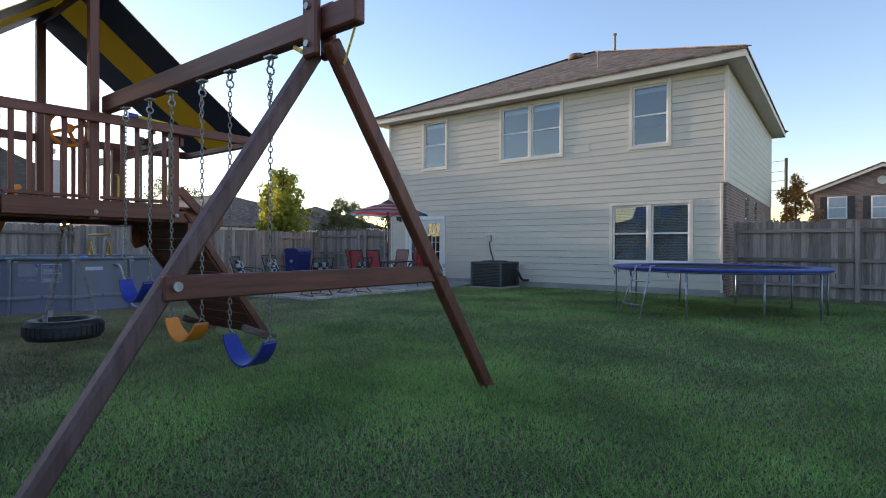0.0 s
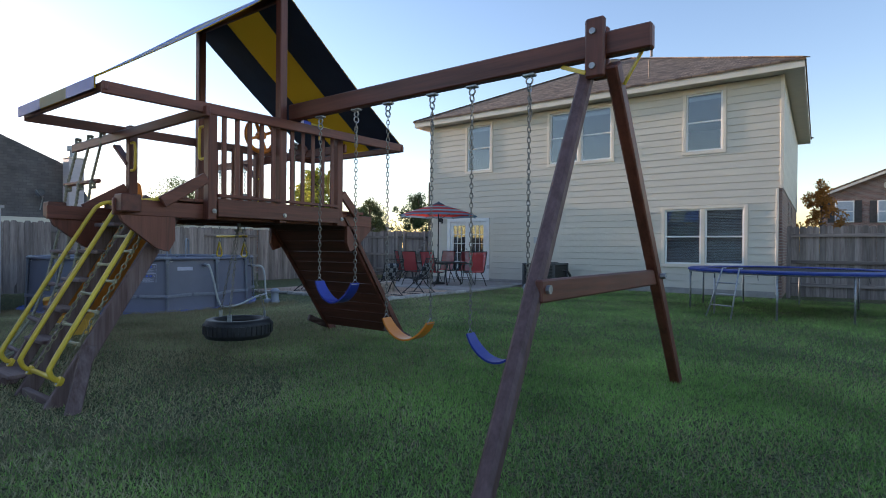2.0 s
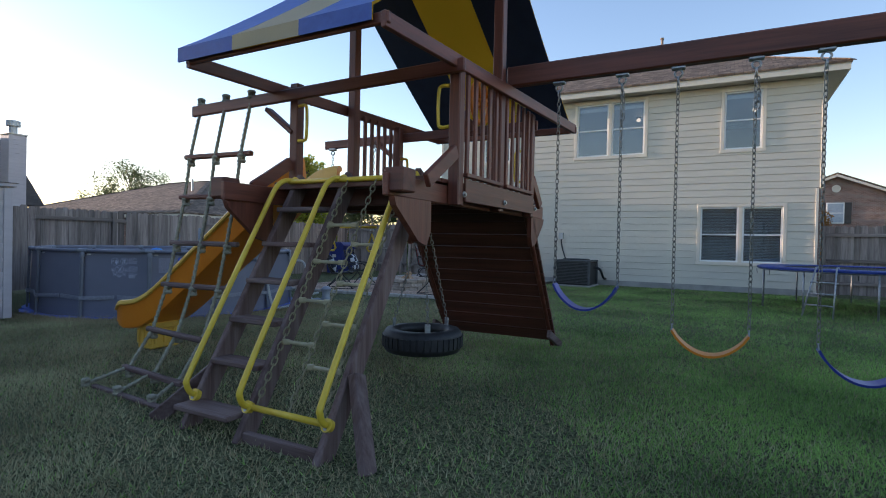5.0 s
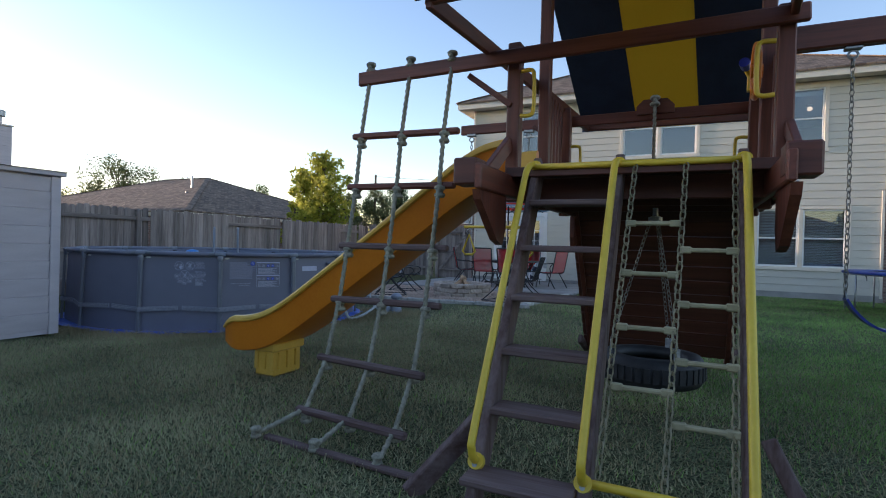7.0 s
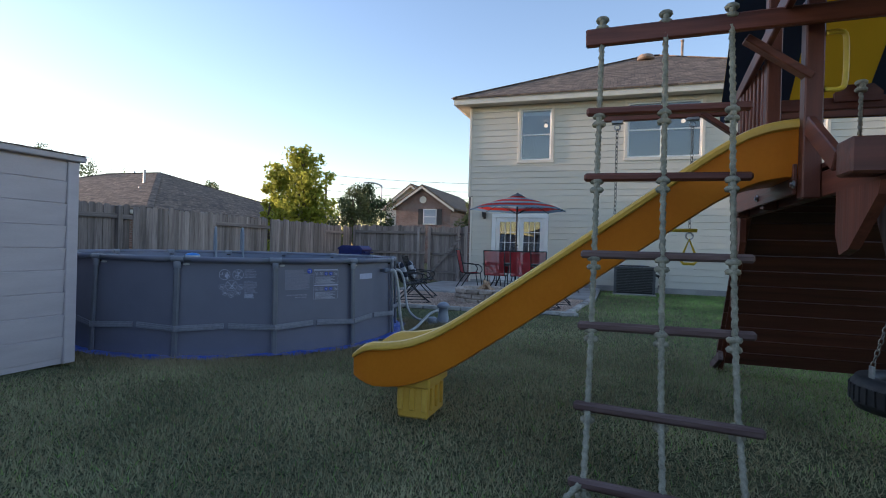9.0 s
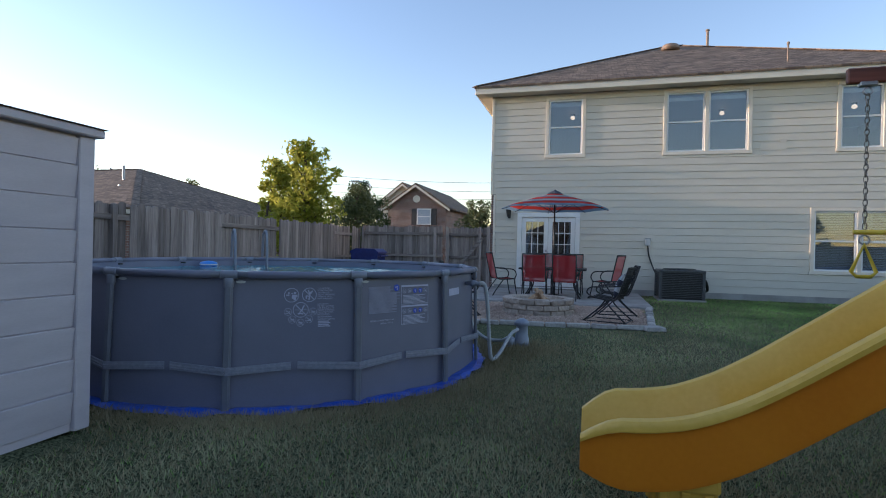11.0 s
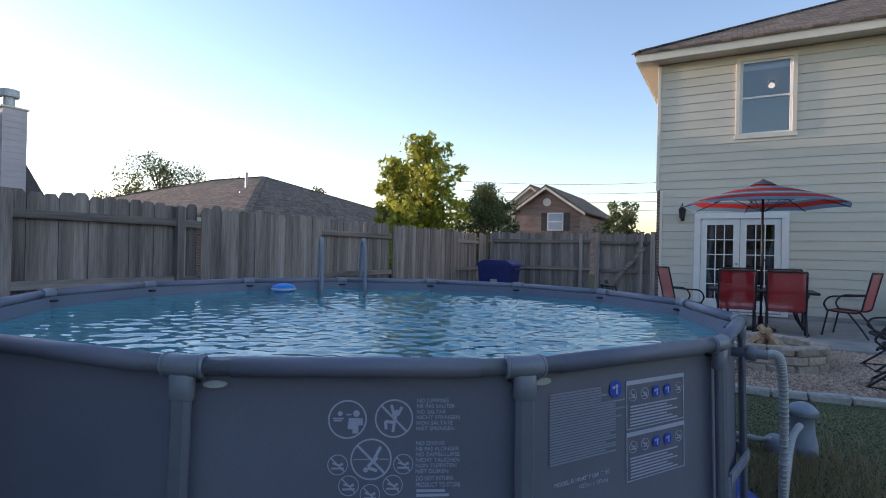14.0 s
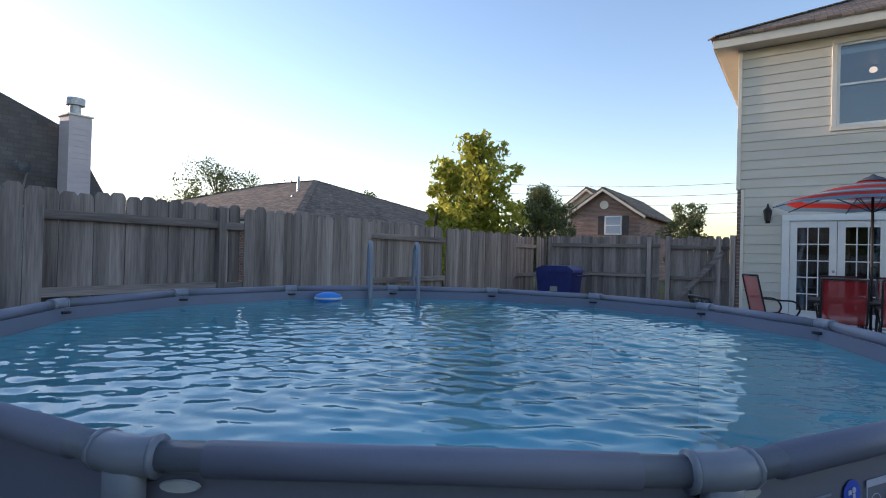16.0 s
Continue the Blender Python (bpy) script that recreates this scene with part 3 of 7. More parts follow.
# lap boards, one object each
ROW = 0.19
z = 0.16
while z < EAVE_Z - 0.02:
    top = min(z + ROW, EAVE_Z)
    lower = z < BREAK_Z - 0.05
    xa, xb = (HX0 + 0.13, HX1 - 0.13) if lower else (HX0 + 0.05, HX1 - 0.05)
    grown = [(a - 0.085, b + 0.085, c - 0.09, d + 0.085) for a, b, c, d in holes]
    cuts = sorted({z, top, *(v for g in grown for v in g[2:] if z + 0.012 < v < top - 0.012)})
    for za, zb in zip(cuts, cuts[1:]):
        for x0, x1 in spans(xa, xb, za, zb, grown):
            k = (za - z) / ROW
            k2 = (zb - z) / ROW
            o0, o1 = 0.013 * (1 - k) + 0.002, 0.013 * (1 - k2) + 0.002
            head = [(HY0 - o1, zb - 0.007), (HY0 + 0.01, zb - 0.005), (HY0 + 0.01, zb)] if zb == top else [(HY0 - o1, zb)]
            part("siding_board", prism([(HY0 + 0.02, za), (HY0 - o0, za), *head, (HY0 + 0.02, zb)], 0, x0, x1), SIDING, house)
    z = top
for x0, x1, z0, z1 in ((-5.55, -4.95, 3.9, 4.1), (-5.1, -4.95, 4.1, 4.2)):
    part("siding_patch", box(x0, x1, HY0 - 0.018, HY0 - 0.004, z0 + 0.01, z1 - 0.01), SIDING, house)
for x0, x1 in ((HX0 - 0.02, HX0 + 0.05), (HX1 - 0.05, HX1 + 0.03)):
    part("corner_trim", box(x0, x1, HY0 - 0.035, HY0 + 0.06, BREAK_Z, EAVE_Z, 0.004), TRIM, house)
for x0, x1 in ((HX0 + 0.07, HX0 + 0.13), (HX1 - 0.13, HX1 - 0.07)):
    part("corner_trim", box(x0, x1, HY0 - 0.035, HY0 + 0.02, 0.1, BREAK_Z, 0.004), TRIM, house)
part("footing", box(HX0 + 0.05, HX1 - 0.05, HY0 - 0.012, HY0 + 0.15, 0.0, 0.16), CONCRETE, house)
# side and rear walls: brick below, siding above
for name, x0, x1 in (("west_wall", HX0, HX0 + 0.16), ("east_wall", HX1 - 0.16, HX1)):
    bm = bmesh.new()
    hole = [] if name == "west_wall" else [(18.2, 18.9, 2.05, 2.7), (20.3, 20.9, 2.05, 2.7)]
    lv = sorted({0.0, BREAK_Z, *(v for hh in hole for v in hh[2:])})
    for z0, z1 in zip(lv, lv[1:]):
        for y0, y1 in spans(HY0 + 0.0 if name == "west_wall" else HY0, HY1, z0, z1, hole):
            box(x0, x1, y0, y1, z0, z1, 0, bm)
    part(name + "_brick", bm, BRICK, house)
    sgn = -1 if name == "west_wall" else 1
    face = HX0 - 0.0 if sgn < 0 else HX1
    part(name + "_upper", box(min(face - sgn * 0.16, face), max(face - sgn * 0.16, face), HY0 + 0.06, HY1, BREAK_Z, EAVE_Z), SIDING, house)
    z = BREAK_Z
    while z < EAVE_Z - 0.02:
        top = min(z + ROW, EAVE_Z)
        part("siding_board", prism([(face, HY0 + 0.06), (face + sgn * 0.02, HY0 + 0.06), (face + sgn * 0.02, HY1), (face, HY1)], 2, z, top - 0.008), SIDING, house)
        z = top
for y0, y1 in ((18.2, 18.9), (20.3, 20.9)):
    w = part("side_window", box(HX1 - 0.1, HX1 - 0.04, y0 + 0.004, y1 - 0.004, 2.054, 2.696), WHITE, house)
    part("pane", box(HX1 - 0.038, HX1 - 0.03, y0 + 0.05, y1 - 0.05, 2.1, 2.65), PANE, w)
part("rear_wall", box(HX0 + 0.16, HX1 - 0.16, HY1 - 0.16, HY1, 0, EAVE_Z), BRICK_X, house)
# eaves
ex0, ex1, ey0, ey1 = HX0 - OVER, HX1 + OVER, HY0 - OVER, HY1 + OVER
part("soffit", box(ex0 + 0.02, ex1 - 0.02, ey0 + 0.02, ey1 - 0.02, EAVE_Z, EAVE_Z + 0.02), TRIM, house)
bm = bmesh.new()
box(ex0, ex1, ey0, ey0 + 0.03, EAVE_Z - 0.02, EAVE_Z + 0.17, 0.004, bm)
box(ex0, ex1, ey1 - 0.03, ey1, EAVE_Z - 0.02, EAVE_Z + 0.17, 0.004, bm)
box(ex0, ex0 + 0.03, ey0 + 0.03, ey1 - 0.03, EAVE_Z - 0.02, EAVE_Z + 0.17, 0.004, bm)
box(ex1 - 0.03, ex1, ey0 + 0.03, ey1 - 0.03, EAVE_Z - 0.02, EAVE_Z + 0.17, 0.004, bm)
part("fascia", bm, TRIM, house)


def hip_roof(x0, x1, y0, y1, z, pitch, parent, mx, my, name="roof", thick=0.05):
    """A hipped roof: two long slopes and two hips, each a slab."""
    half = (y1 - y0) / 2
    zr, ym = z + half * pitch, (y0 + y1) / 2
    c = [(x0, y0, z), (x1, y0, z), (x1, y1, z), (x0, y1, z), (x0 + half, ym, zr), (x1 - half, ym, zr)]
    for nm, idx, mt in (("front", (0, 1, 5, 4), mx), ("back", (2, 3, 4, 5), mx), ("left", (3, 0, 4), my), ("right", (1, 2, 5), my)):
        b = bmesh.new()
        top = [b.verts.new(c[i]) for i in idx]
        low = [b.verts.new(Vector(c[i]) - Vector((0, 0, thick))) for i in idx]
        b.faces.new(top)
        b.faces.new(low[::-1])
        for k in range(len(idx)):
            b.faces.new((top[k], low[k], low[(k + 1) % len(idx)], top[(k + 1) % len(idx)]))
        part(nm + "_roof_slope", b, mt, parent)
    caps = bmesh.new()
    for i, j in ((4, 5), (0, 4), (3, 4), (1, 5), (2, 5)):
        beam(c[i], c[j], 0.22, 0.025, 0.0, bm=caps)
    part("ridge_cap", caps, mx, parent)
    return zr


ROOF_Z = EAVE_Z + 0.2
hip_roof(ex0 - 0.03, ex1 + 0.03, ey0 - 0.04, ey1 + 0.04, ROOF_Z, 0.49, house, SHINGLE, SHINGLE_Y)


def on_roof(y):
    return ROOF_Z + (y - (ey0 - 0.04)) * 0.49


v = part("roof_vent", lathe([(0.3, 0), (0.3, 0.1), (0.26, 0.16), (0.12, 0.2), (0.02, 0.21)], (-7.22, 19.4, on_roof(19.4) - 0.02)), VENTBROWN, house, smooth=True)
for x, y, h, r in ((-5.95, 19.95, 0.48, 0.045), (-4.86, 15.35, 0.45, 0.024)):
    part("roof_pipe", lathe([(r, -0.05), (r, h), (r * 1.5, h + 0.005), (r * 1.5, h + 0.06), (r * 0.5, h + 0.08)], (x, y, on_roof(y)), 12), VENTBROWN, house)

# windows: trim on the wall, frame and sashes in the hole, panes
def window(name, x0, x1, z0, z1, units, label, blinds=False, curtain=False):
    w = thing(name, ((x0 + x1) / 2, HY0, z0), label, "window", kind="structure")
    t = bmesh.new()
    for a, b, c, d in ((x0 - 0.085, x0, z0, z1), (x1, x1 + 0.085, z0, z1), (x0 - 0.085, x1 + 0.085, z1, z1 + 0.085), (x0 - 0.1, x1 + 0.1, z0 - 0.09, z0)):
        box(a, b, HY0 - 0.04, HY0 + 0.02, c, d, 0.004, t)
    part("window_trim", t, TRIM, w, "cream painted trim")
    gap = 0.09 if units == 2 else 0
    wu = (x1 - x0 - gap) / units
    if units == 2:
        part("mullion", box(x0 + wu, x0 + wu + gap, HY0 - 0.035, HY0 + 0.1, z0, z1, 0.004), TRIM, w)
    for u in range(units):
        a = x0 + u * (wu + gap)
        b, zm = a + wu, (z0 + z1) / 2
        f = bmesh.new()
        for p, q, c, d in ((a, a + 0.045, z0, z1), (b - 0.045, b, z0, z1), (a + 0.045, b - 0.045, z0, z0 + 0.045), (a + 0.045, b - 0.045, z1 - 0.045, z1), (a + 0.045, b - 0.045, zm - 0.022, zm + 0.022)):
            box(p, q, HY0 + 0.005, HY0 + 0.07, c, d, 0.003, f)
        fr = part("window_frame", f, WHITE, w)
        for c, d, dy in ((z0 + 0.045, zm - 0.022, 0.025), (zm + 0.022, z1 - 0.045, 0.04)):
            pane = part("pane", box(a + 0.045, b - 0.045, HY0 + dy, HY0 + dy + 0.006, c, d), PANE, fr)
            pane.visible_shadow = False
        if blinds:
            k, zz = 0, z1 - 0.06
            hd = part("blind_headrail", box(a + 0.03, b - 0.03, HY0 + 0.12, HY0 + 0.17, z1 - 0.06, z1 - 0.01), BLIND, w)
            while zz > z0 + 0.06:
                part("blind_slat", beam((a + 0.03, HY0 + 0.145, zz - 0.02), (b - 0.03, HY0 + 0.145, zz - 0.02), 0.045, 0.003, 0, (0, -0.9, 1)), BLIND, w)
                zz -= 0.042
        if curtain:
            c = bmesh.new()
            n = 40
            lo = [c.verts.new((a + 0.02 + (wu - 0.04) * k / n, HY0 + 0.085 + 0.001 * math.sin(k * 1.3), z0)) for k in range(n + 1)]
            hi = [c.verts.new((a + 0.02 + (wu - 0.04) * k / n, HY0 + 0.085 + 0.001 * math.sin(k * 1.3), zm + 0.02)) for k in range(n + 1)]
            for k in range(n):
                c.faces.new((lo[k], lo[k + 1], hi[k + 1], hi[k]))
            part("insect_screen", c, SCREEN, w, smooth=True)
    return w


window("window_1", *OPEN["window_1"], 1, "single sash window with cream trim, lamp lit inside", curtain=True)
window("window_2", *OPEN["window_2"], 2, "paired sash windows with cream trim on upper storey", curtain=True)
window("window_3", *OPEN["window_3"], 1, "single sash window with cream trim near house corner")
window("window_4", *OPEN["window_4"], 2, "paired ground-floor windows with half-open white blinds", blinds=True)

# rooms behind the glass
for zf in (0.1, 2.75):
    bm = bmesh.new()
    box(HX0 + 0.17, HX1 - 0.17, HY0 + 0.17, HY0 + 4.3, zf - 0.08, zf + 0.02, 0, bm)
    tagged(link("floor_upper" if zf > 1 else "floor_lower", bm, ROOMWALL), "beige room floor inside the house", "floor", kind="structure")
    bm = bmesh.new()
    box(HX0 + 0.17, HX1 - 0.17, HY0 + 4.2, HY0 + 4.3, zf + 0.02, zf + 2.56, 0, bm)
    for x in (-9.0, -4.9):
        box(x - 0.05, x + 0.05, HY0 + 0.17, HY0 + 4.2, zf + 0.02, zf + 2.56, 0, bm)
    tagged(link("wall_inner_upper" if zf > 1 else "wall_inner_lower", bm, ROOMWALL), "beige painted inner walls behind the windows", "wall", kind="structure")
bm = box(HX0 + 0.17, HX1 - 0.17, HY0 + 0.17, HY0 + 4.3, 5.34, 5.44)
tagged(link("ceiling", bm, WHITE), "plain white ceiling of the upper rooms", "ceiling", kind="structure")
lamp0 = thing("ceiling_lamp", (0, 0, 0), "lit round glass ceiling lamp in upstairs room", "ceiling lamp", "ceiling lamps")
part("rose", lathe([(0.07, 0.0), (0.06, -0.04)], n=16), DARKMETAL, lamp0)
part("globe", lathe([(0.02, -0.04), (0.05, -0.06), (0.07, -0.1), (0.055, -0.14), (0.02, -0.16)], n=16), GLOW, lamp0, smooth=True)
lamp0.location = (-10.35, 16.1, 5.335)
for x, y, zt in ((-6.2, 16.3, 5.335), (-3.0, 16.2, 5.335), (-2.95, 17.2, 2.66)):
    copy_thing(lamp0, pose(x, y, zt))

# french doors
door = thing("door_1", (-10.92, HY0, 0.12), "white double french doors with small glass panes, closed", "door", kind="structure")
x0, x1, z0, z1 = OPEN["door_1"]
bm = bmesh.new()
for a, b, c, d in ((x0 - 0.13, x0, 0.1, z1), (x1, x1 + 0.13, 0.1, z1), (x0 - 0.13, x1 + 0.13, z1, z1 + 0.12), (x0, x1, 0.1, 0.13)):
    box(a, b, HY0 - 0.04, HY0 + 0.08, c, d, 0.004, bm)
part("door_trim", bm, WHITE, door)
for k in (0, 1):
    a = x0 + k * (x1 - x0) / 2 + 0.004
    b = a + (x1 - x0) / 2 - 0.008
    bm = bmesh.new()
    for p, q, c, d in ((a, a + 0.12, z0 + 0.02, z1 - 0.004), (b - 0.12, b, z0 + 0.02, z1 - 0.004), (a + 0.12, b - 0.12, z0 + 0.02, z0 + 0.28), (a + 0.12, b - 0.12, z1 - 0.13, z1 - 0.004)):
        box(p, q, HY0, HY0 + 0.045, c, d, 0.004, bm)
    leaf = part("door_leaf", bm, WHITE, door)
    bm = bmesh.new()
    for i in (1, 2):
        xx = a + 0.12 + (b - a - 0.24) * i / 3
        box(xx - 0.01, xx + 0.01, HY0 + 0.008, HY0 + 0.036, z0 + 0.28, z1 - 0.13, 0, bm)
    part("glazing_bars", bm, WHITE, leaf)
    for i in range(1, 5):
        zz = z0 + 0.28 + (z1 - z0 - 0.41) * i / 5
        part("glazing_bar", box(a + 0.12, b - 0.12, HY0 + 0.006, HY0 + 0.038, zz - 0.01, zz + 0.01), WHITE, leaf)
    p = part("pane", box(a + 0.12, b - 0.12, HY0 + 0.018, HY0 + 0.024, z0 + 0.28, z1 - 0.13), PANE, leaf)
    p.visible_shadow = False
    c = bmesh.new()
    cx = a + 0.16 if k == 0 else b - 0.16
    tube([(cx + 0.05 * math.sin(i), HY0 + 0.16, z0 + 0.1 + i * 0.2) for i in range(10)], 0.05, 8, c)
    part("curtain", c, CURTAIN, door, smooth=True)
for zz in (1.03, 1.17):
    part("door_knob", tube([(-10.98, HY0 - 0.05, zz), (-10.98, HY0 + 0.0, zz)], 0.025, 10), STEEL, door)

wl1 = thing("wall_lantern", (-12.05, HY0 - 0.03, 2.12), "black metal wall lantern beside french doors", "wall lamp")
part("bracket", box(-12.09, -12.01, HY0 - 0.045, HY0 - 0.02, 2.1, 2.28, 0.004), DARKMETAL, wl1)
part("arm", tube(spline([(-12.05, HY0 - 0.04, 2.22), (-12.05, HY0 - 0.14, 2.3), (-12.05, HY0 - 0.16, 2.2)]), 0.01, 6), DARKMETAL, wl1)
part("cage", lathe([(0.04, 2.14), (0.055, 2.16), (0.075, 2.33), (0.08, 2.34), (0.02, 2.42), (0.012, 2.48)], (-12.05, HY0 - 0.16, 0), 6), DARKMETAL, wl1)
mb = thing("electric_box", (-8.24, HY0 - 0.03, 1.4), "small pale grey electric box with black conduit", "electric box")
part("housing", box(-8.31, -8.17, HY0 - 0.13, HY0 - 0.02, 1.38, 1.58, 0.008), HOSE, mb)
part("conduit", tube(spline([(-8.24, HY0 - 0.06, 1.38), (-8.2, HY0 - 0.06, 1.1), (-8.08, HY0 - 0.08, 0.75), (-8.02, 14.75, 0.6)]), 0.018, 8), DARKMETAL, mb)
ol = thing("wall_outlet", (-10.07, HY0 - 0.03, 0.52), "small white covered outlet low on siding", "outlet")
part("cover", box(-10.12, -10.02, HY0 - 0.06, HY0 - 0.02, 0.5, 0.63, 0.006), HOSE, ol)

ac = thing("air_conditioner", (-7.55, 14.15, 0), "grey metal outdoor air conditioner unit on ground", "air conditioner")
part("pad", box(-8.1, -7.0, 13.6, 14.7, 0.0, 0.05, 0.01), CONCRETE, ac)
bm = box(-8.03, -7.07, 13.67, 14.63, 0.05, 0.72, 0.02)
part("core", bm, DARKMETAL, ac)
for x in (-8.04, -7.06):
    for y in (13.66, 14.64):
        part("corner_post", box(x - 0.035, x + 0.035, y - 0.035, y + 0.035, 0.05, 0.72, 0.008), ACGREY, ac)
for k in range(15):
    zz = 0.1 + k * 0.043
    bm = bmesh.new()
    box(-8.02, -7.08, 13.645, 13.665, zz, zz + 0.016, 0, bm)
    box(-8.06, -8.045, 13.7, 14.6, zz, zz + 0.016, 0, bm)
    part("louvre", bm, ACGREY, ac)
part("top_cover", box(-8.08, -7.02, 13.62, 14.68, 0.72, 0.77, 0.015), ACGREY, ac)
part("fan_guard", lathe([(0.4, 0.77), (0.38, 0.8), (0.1, 0.805)], (-7.55, 14.15, 0), 28), DARKMETAL, ac)
part("refrigerant_line", tube(spline([(-7.05, 14.3, 0.55), (-6.9, 14.35, 0.5), (-6.82, 14.5, 0.25), (-6.85, 14.95, 0.2)]), 0.035, 8), DARKMETAL, ac, smooth=True)

# ---- fences ----
PW = 0.14
rngf = random.Random(7)


def picket_mesh(h):
    b = prism([(-PW / 2 + 0.001, 0), (PW / 2 - 0.001, 0), (PW / 2 - 0.001, h - 0.04), (PW / 2 - 0.03, h), (-PW / 2 + 0.03, h), (-PW / 2 + 0.001, h - 0.04)], 1, -0.009, 0.009)
    me = bpy.data.meshes.new("picket")
    b.normal_update()
    b.to_mesh(me)
    b.free()
    me.materials.append(PICKET["z"])
    return me


PICKETS = [picket_mesh(1.77 + 0.012 * k) for k in range(4)]


def fence(name, p, q, label, top=1.8, flips=(), first=0.0, rail_side=1, post=True):
    """Picket fence from p to q; on the stretches in flips (metres from p) rails and posts show on the yard side."""
    f = thing(name, (*p, 0), label, "fence", kind="structure")
    p, q = Vector(p), Vector(q)
    d = (q - p).normalized()
    nrm = Vector((-d.y, d.x)) * rail_side
    L = (q - p).length
    ang = math.atan2(d.y, d.x)
    n = int(L / PW)
    for k in range(n):
        s = (k + 0.5) * PW
        show = any(a <= s <= b for a, b in flips)
        off = nrm * (-0.05 if show else 0.035)
        o = new("picket", PICKETS[rngf.randrange(4)])
        o.parent = f
        o.matrix_basis = pose(d.x * s + off.x, d.y * s + off.y, top - 1.8 + rngf.uniform(-0.008, 0.008), rngf.uniform(-0.5, 0.5), rngf.uniform(-0.12, 0.12), math.degrees(ang) + rngf.uniform(-2.0, 2.0))
    for zz in (0.3, 0.88, 1.56):
        s = 0.0
        while s < L - 0.05:
            e = min(s + 2.4, L)
            a, b = p + d * s, p + d * (e - 0.006)
            part("rail", beam((a.x, a.y, zz + top - 1.8), (b.x, b.y, zz + top - 1.8 + rngf.uniform(-0.01, 0.01)), 0.04, 0.085, 0.004), PICKET["x" if abs(d.x) > 0.5 else "y"], f)
            s += 2.4
    s = 0.05
    while s < L + 0.1:
        a = p + d * s - nrm * 0.066 * 0
        part("post", box(a.x - 0.045, a.x + 0.045, a.y - 0.045, a.y + 0.045, 0, top - 0.04, 0.004), PICKET["z"], f)
        s += 2.4
    return f


fence("fence_west", (-16.84, -6.0), (-16.84, 15.1), "weathered grey wooden picket fence with dog-eared tops", 1.8, ((10.35, 12.27), (14.42, 16.5), (19.3, 20.4)), rail_side=-1)
fence("fence_north", (-16.8, 15.15), (-14.1, 15.15), "weathered grey wooden fence with rails facing the yard", 1.86, ((0, 9),), rail_side=-1)
fence("fence_east_side", (-1.42, 15.5), (9.0, 15.5), "weathered grey wooden fence beside house, rails showing", 1.85, ((0, 20),), rail_side=-1)
gate = fence("gate", (-14.0, 15.15), (-12.62, 15.15), "weathered wooden gate with diagonal brace, closed", 1.84, ((0, 9),), rail_side=-1)
part("gate_post", box(-12.72, -12.615, 15.04, 15.3, 0, 1.86, 0.004), PICKET["z"], gate)
part("brace", beam((-13.85, 15.06, 0.3), (-12.85, 15.06, 1.5), 0.03, 0.09, 0.004), PICKET["x"], gate)
part("gate_stile", box(-13.98, -13.89, 15.05, 15.09, 0.15, 1.84, 0.004), PICKET["z"], gate)
part("gate_stile", box(-12.98, -12.89, 15.05, 15.09, 0.15, 1.84, 0.004), PICKET["z"], gate)
for nm, p, q in (("fence_south", (-16.8, -6.0), (9.0, -6.0)), ("fence_east", (9.0, -5.9), (9.0, 15.4))):
    bm = bmesh.new()
    L = (Vector(q) - Vector(p)).length
    d = (Vector(q) - Vector(p)).normalized()
    for k in range(int(L / PW)):
        a, b = Vector(p) + d * (k * PW + 0.004), Vector(p) + d * ((k + 1) * PW - 0.004)
        beam((a.x, a.y, 0.9), (b.x, b.y, 0.9), 0.02, 1.8, 0, bm=bm)
    tagged(link(nm, bm, PICKET["z"]), "plain grey wooden fence closing the yard", "fence", kind="structure")

# ---- shed ----
shed = thing("shed", (-14.0, 0.8, 0), "pale grey lap-sided garden shed with flat-edged roof", "shed")
SX, SY = -12.93, 2.31
part("body", box(-15.3, SX - 0.02, -1.4, SY - 0.02, -0.05, 1.88), SHEDPAINT, shed)
z = 0.0
while z < 1.84:
    t = min(z + 0.21, 1.86)
    part("siding_board", beam((SX - 0.01, -1.4, (z + t) / 2), (SX - 0.01, SY - 0.09, (z + t) / 2), 0.02, t - z - 0.006, 0.003, (0.1, 0, 1)), SHEDPAINT, shed)
    part("siding_board", beam((-15.3, SY - 0.01, (z + t) / 2), (SX - 0.09, SY - 0.01, (z + t) / 2), 0.02, t - z - 0.006, 0.003, (0, 0.1, 1)), SHEDPAINT, shed)
    z = t
part("corner_trim", box(SX - 0.09, SX + 0.02, SY - 0.09, SY + 0.02, -0.05, 1.87, 0.006), SHEDPAINT, shed)
part("roof_edge", box(-15.45, SX + 0.06, -1.55, SY + 0.06, 1.875, 1.93, 0.008), SHEDPAINT, shed)
bm = bmesh.new()
v = [bm.verts.new(c) for c in ((-15.5, -1.6, 1.934), (SX + 0.08, -1.6, 1.934), (SX + 0.08, SY + 0.08, 1.934), (-15.5, SY + 0.08, 1.934), (-14.1, -1.6, 1.99), (-14.1, SY + 0.08, 1.99))]
for f in ((0, 1, 4), (1, 2, 5, 4), (2, 3, 5), (3, 0, 4, 5), (0, 3, 2, 1)):
    bm.faces.new([v[i] for i in f])
bmesh.ops.recalc_face_normals(bm, faces=bm.faces)
part("roof", bm, SHINGLE_Y, shed)

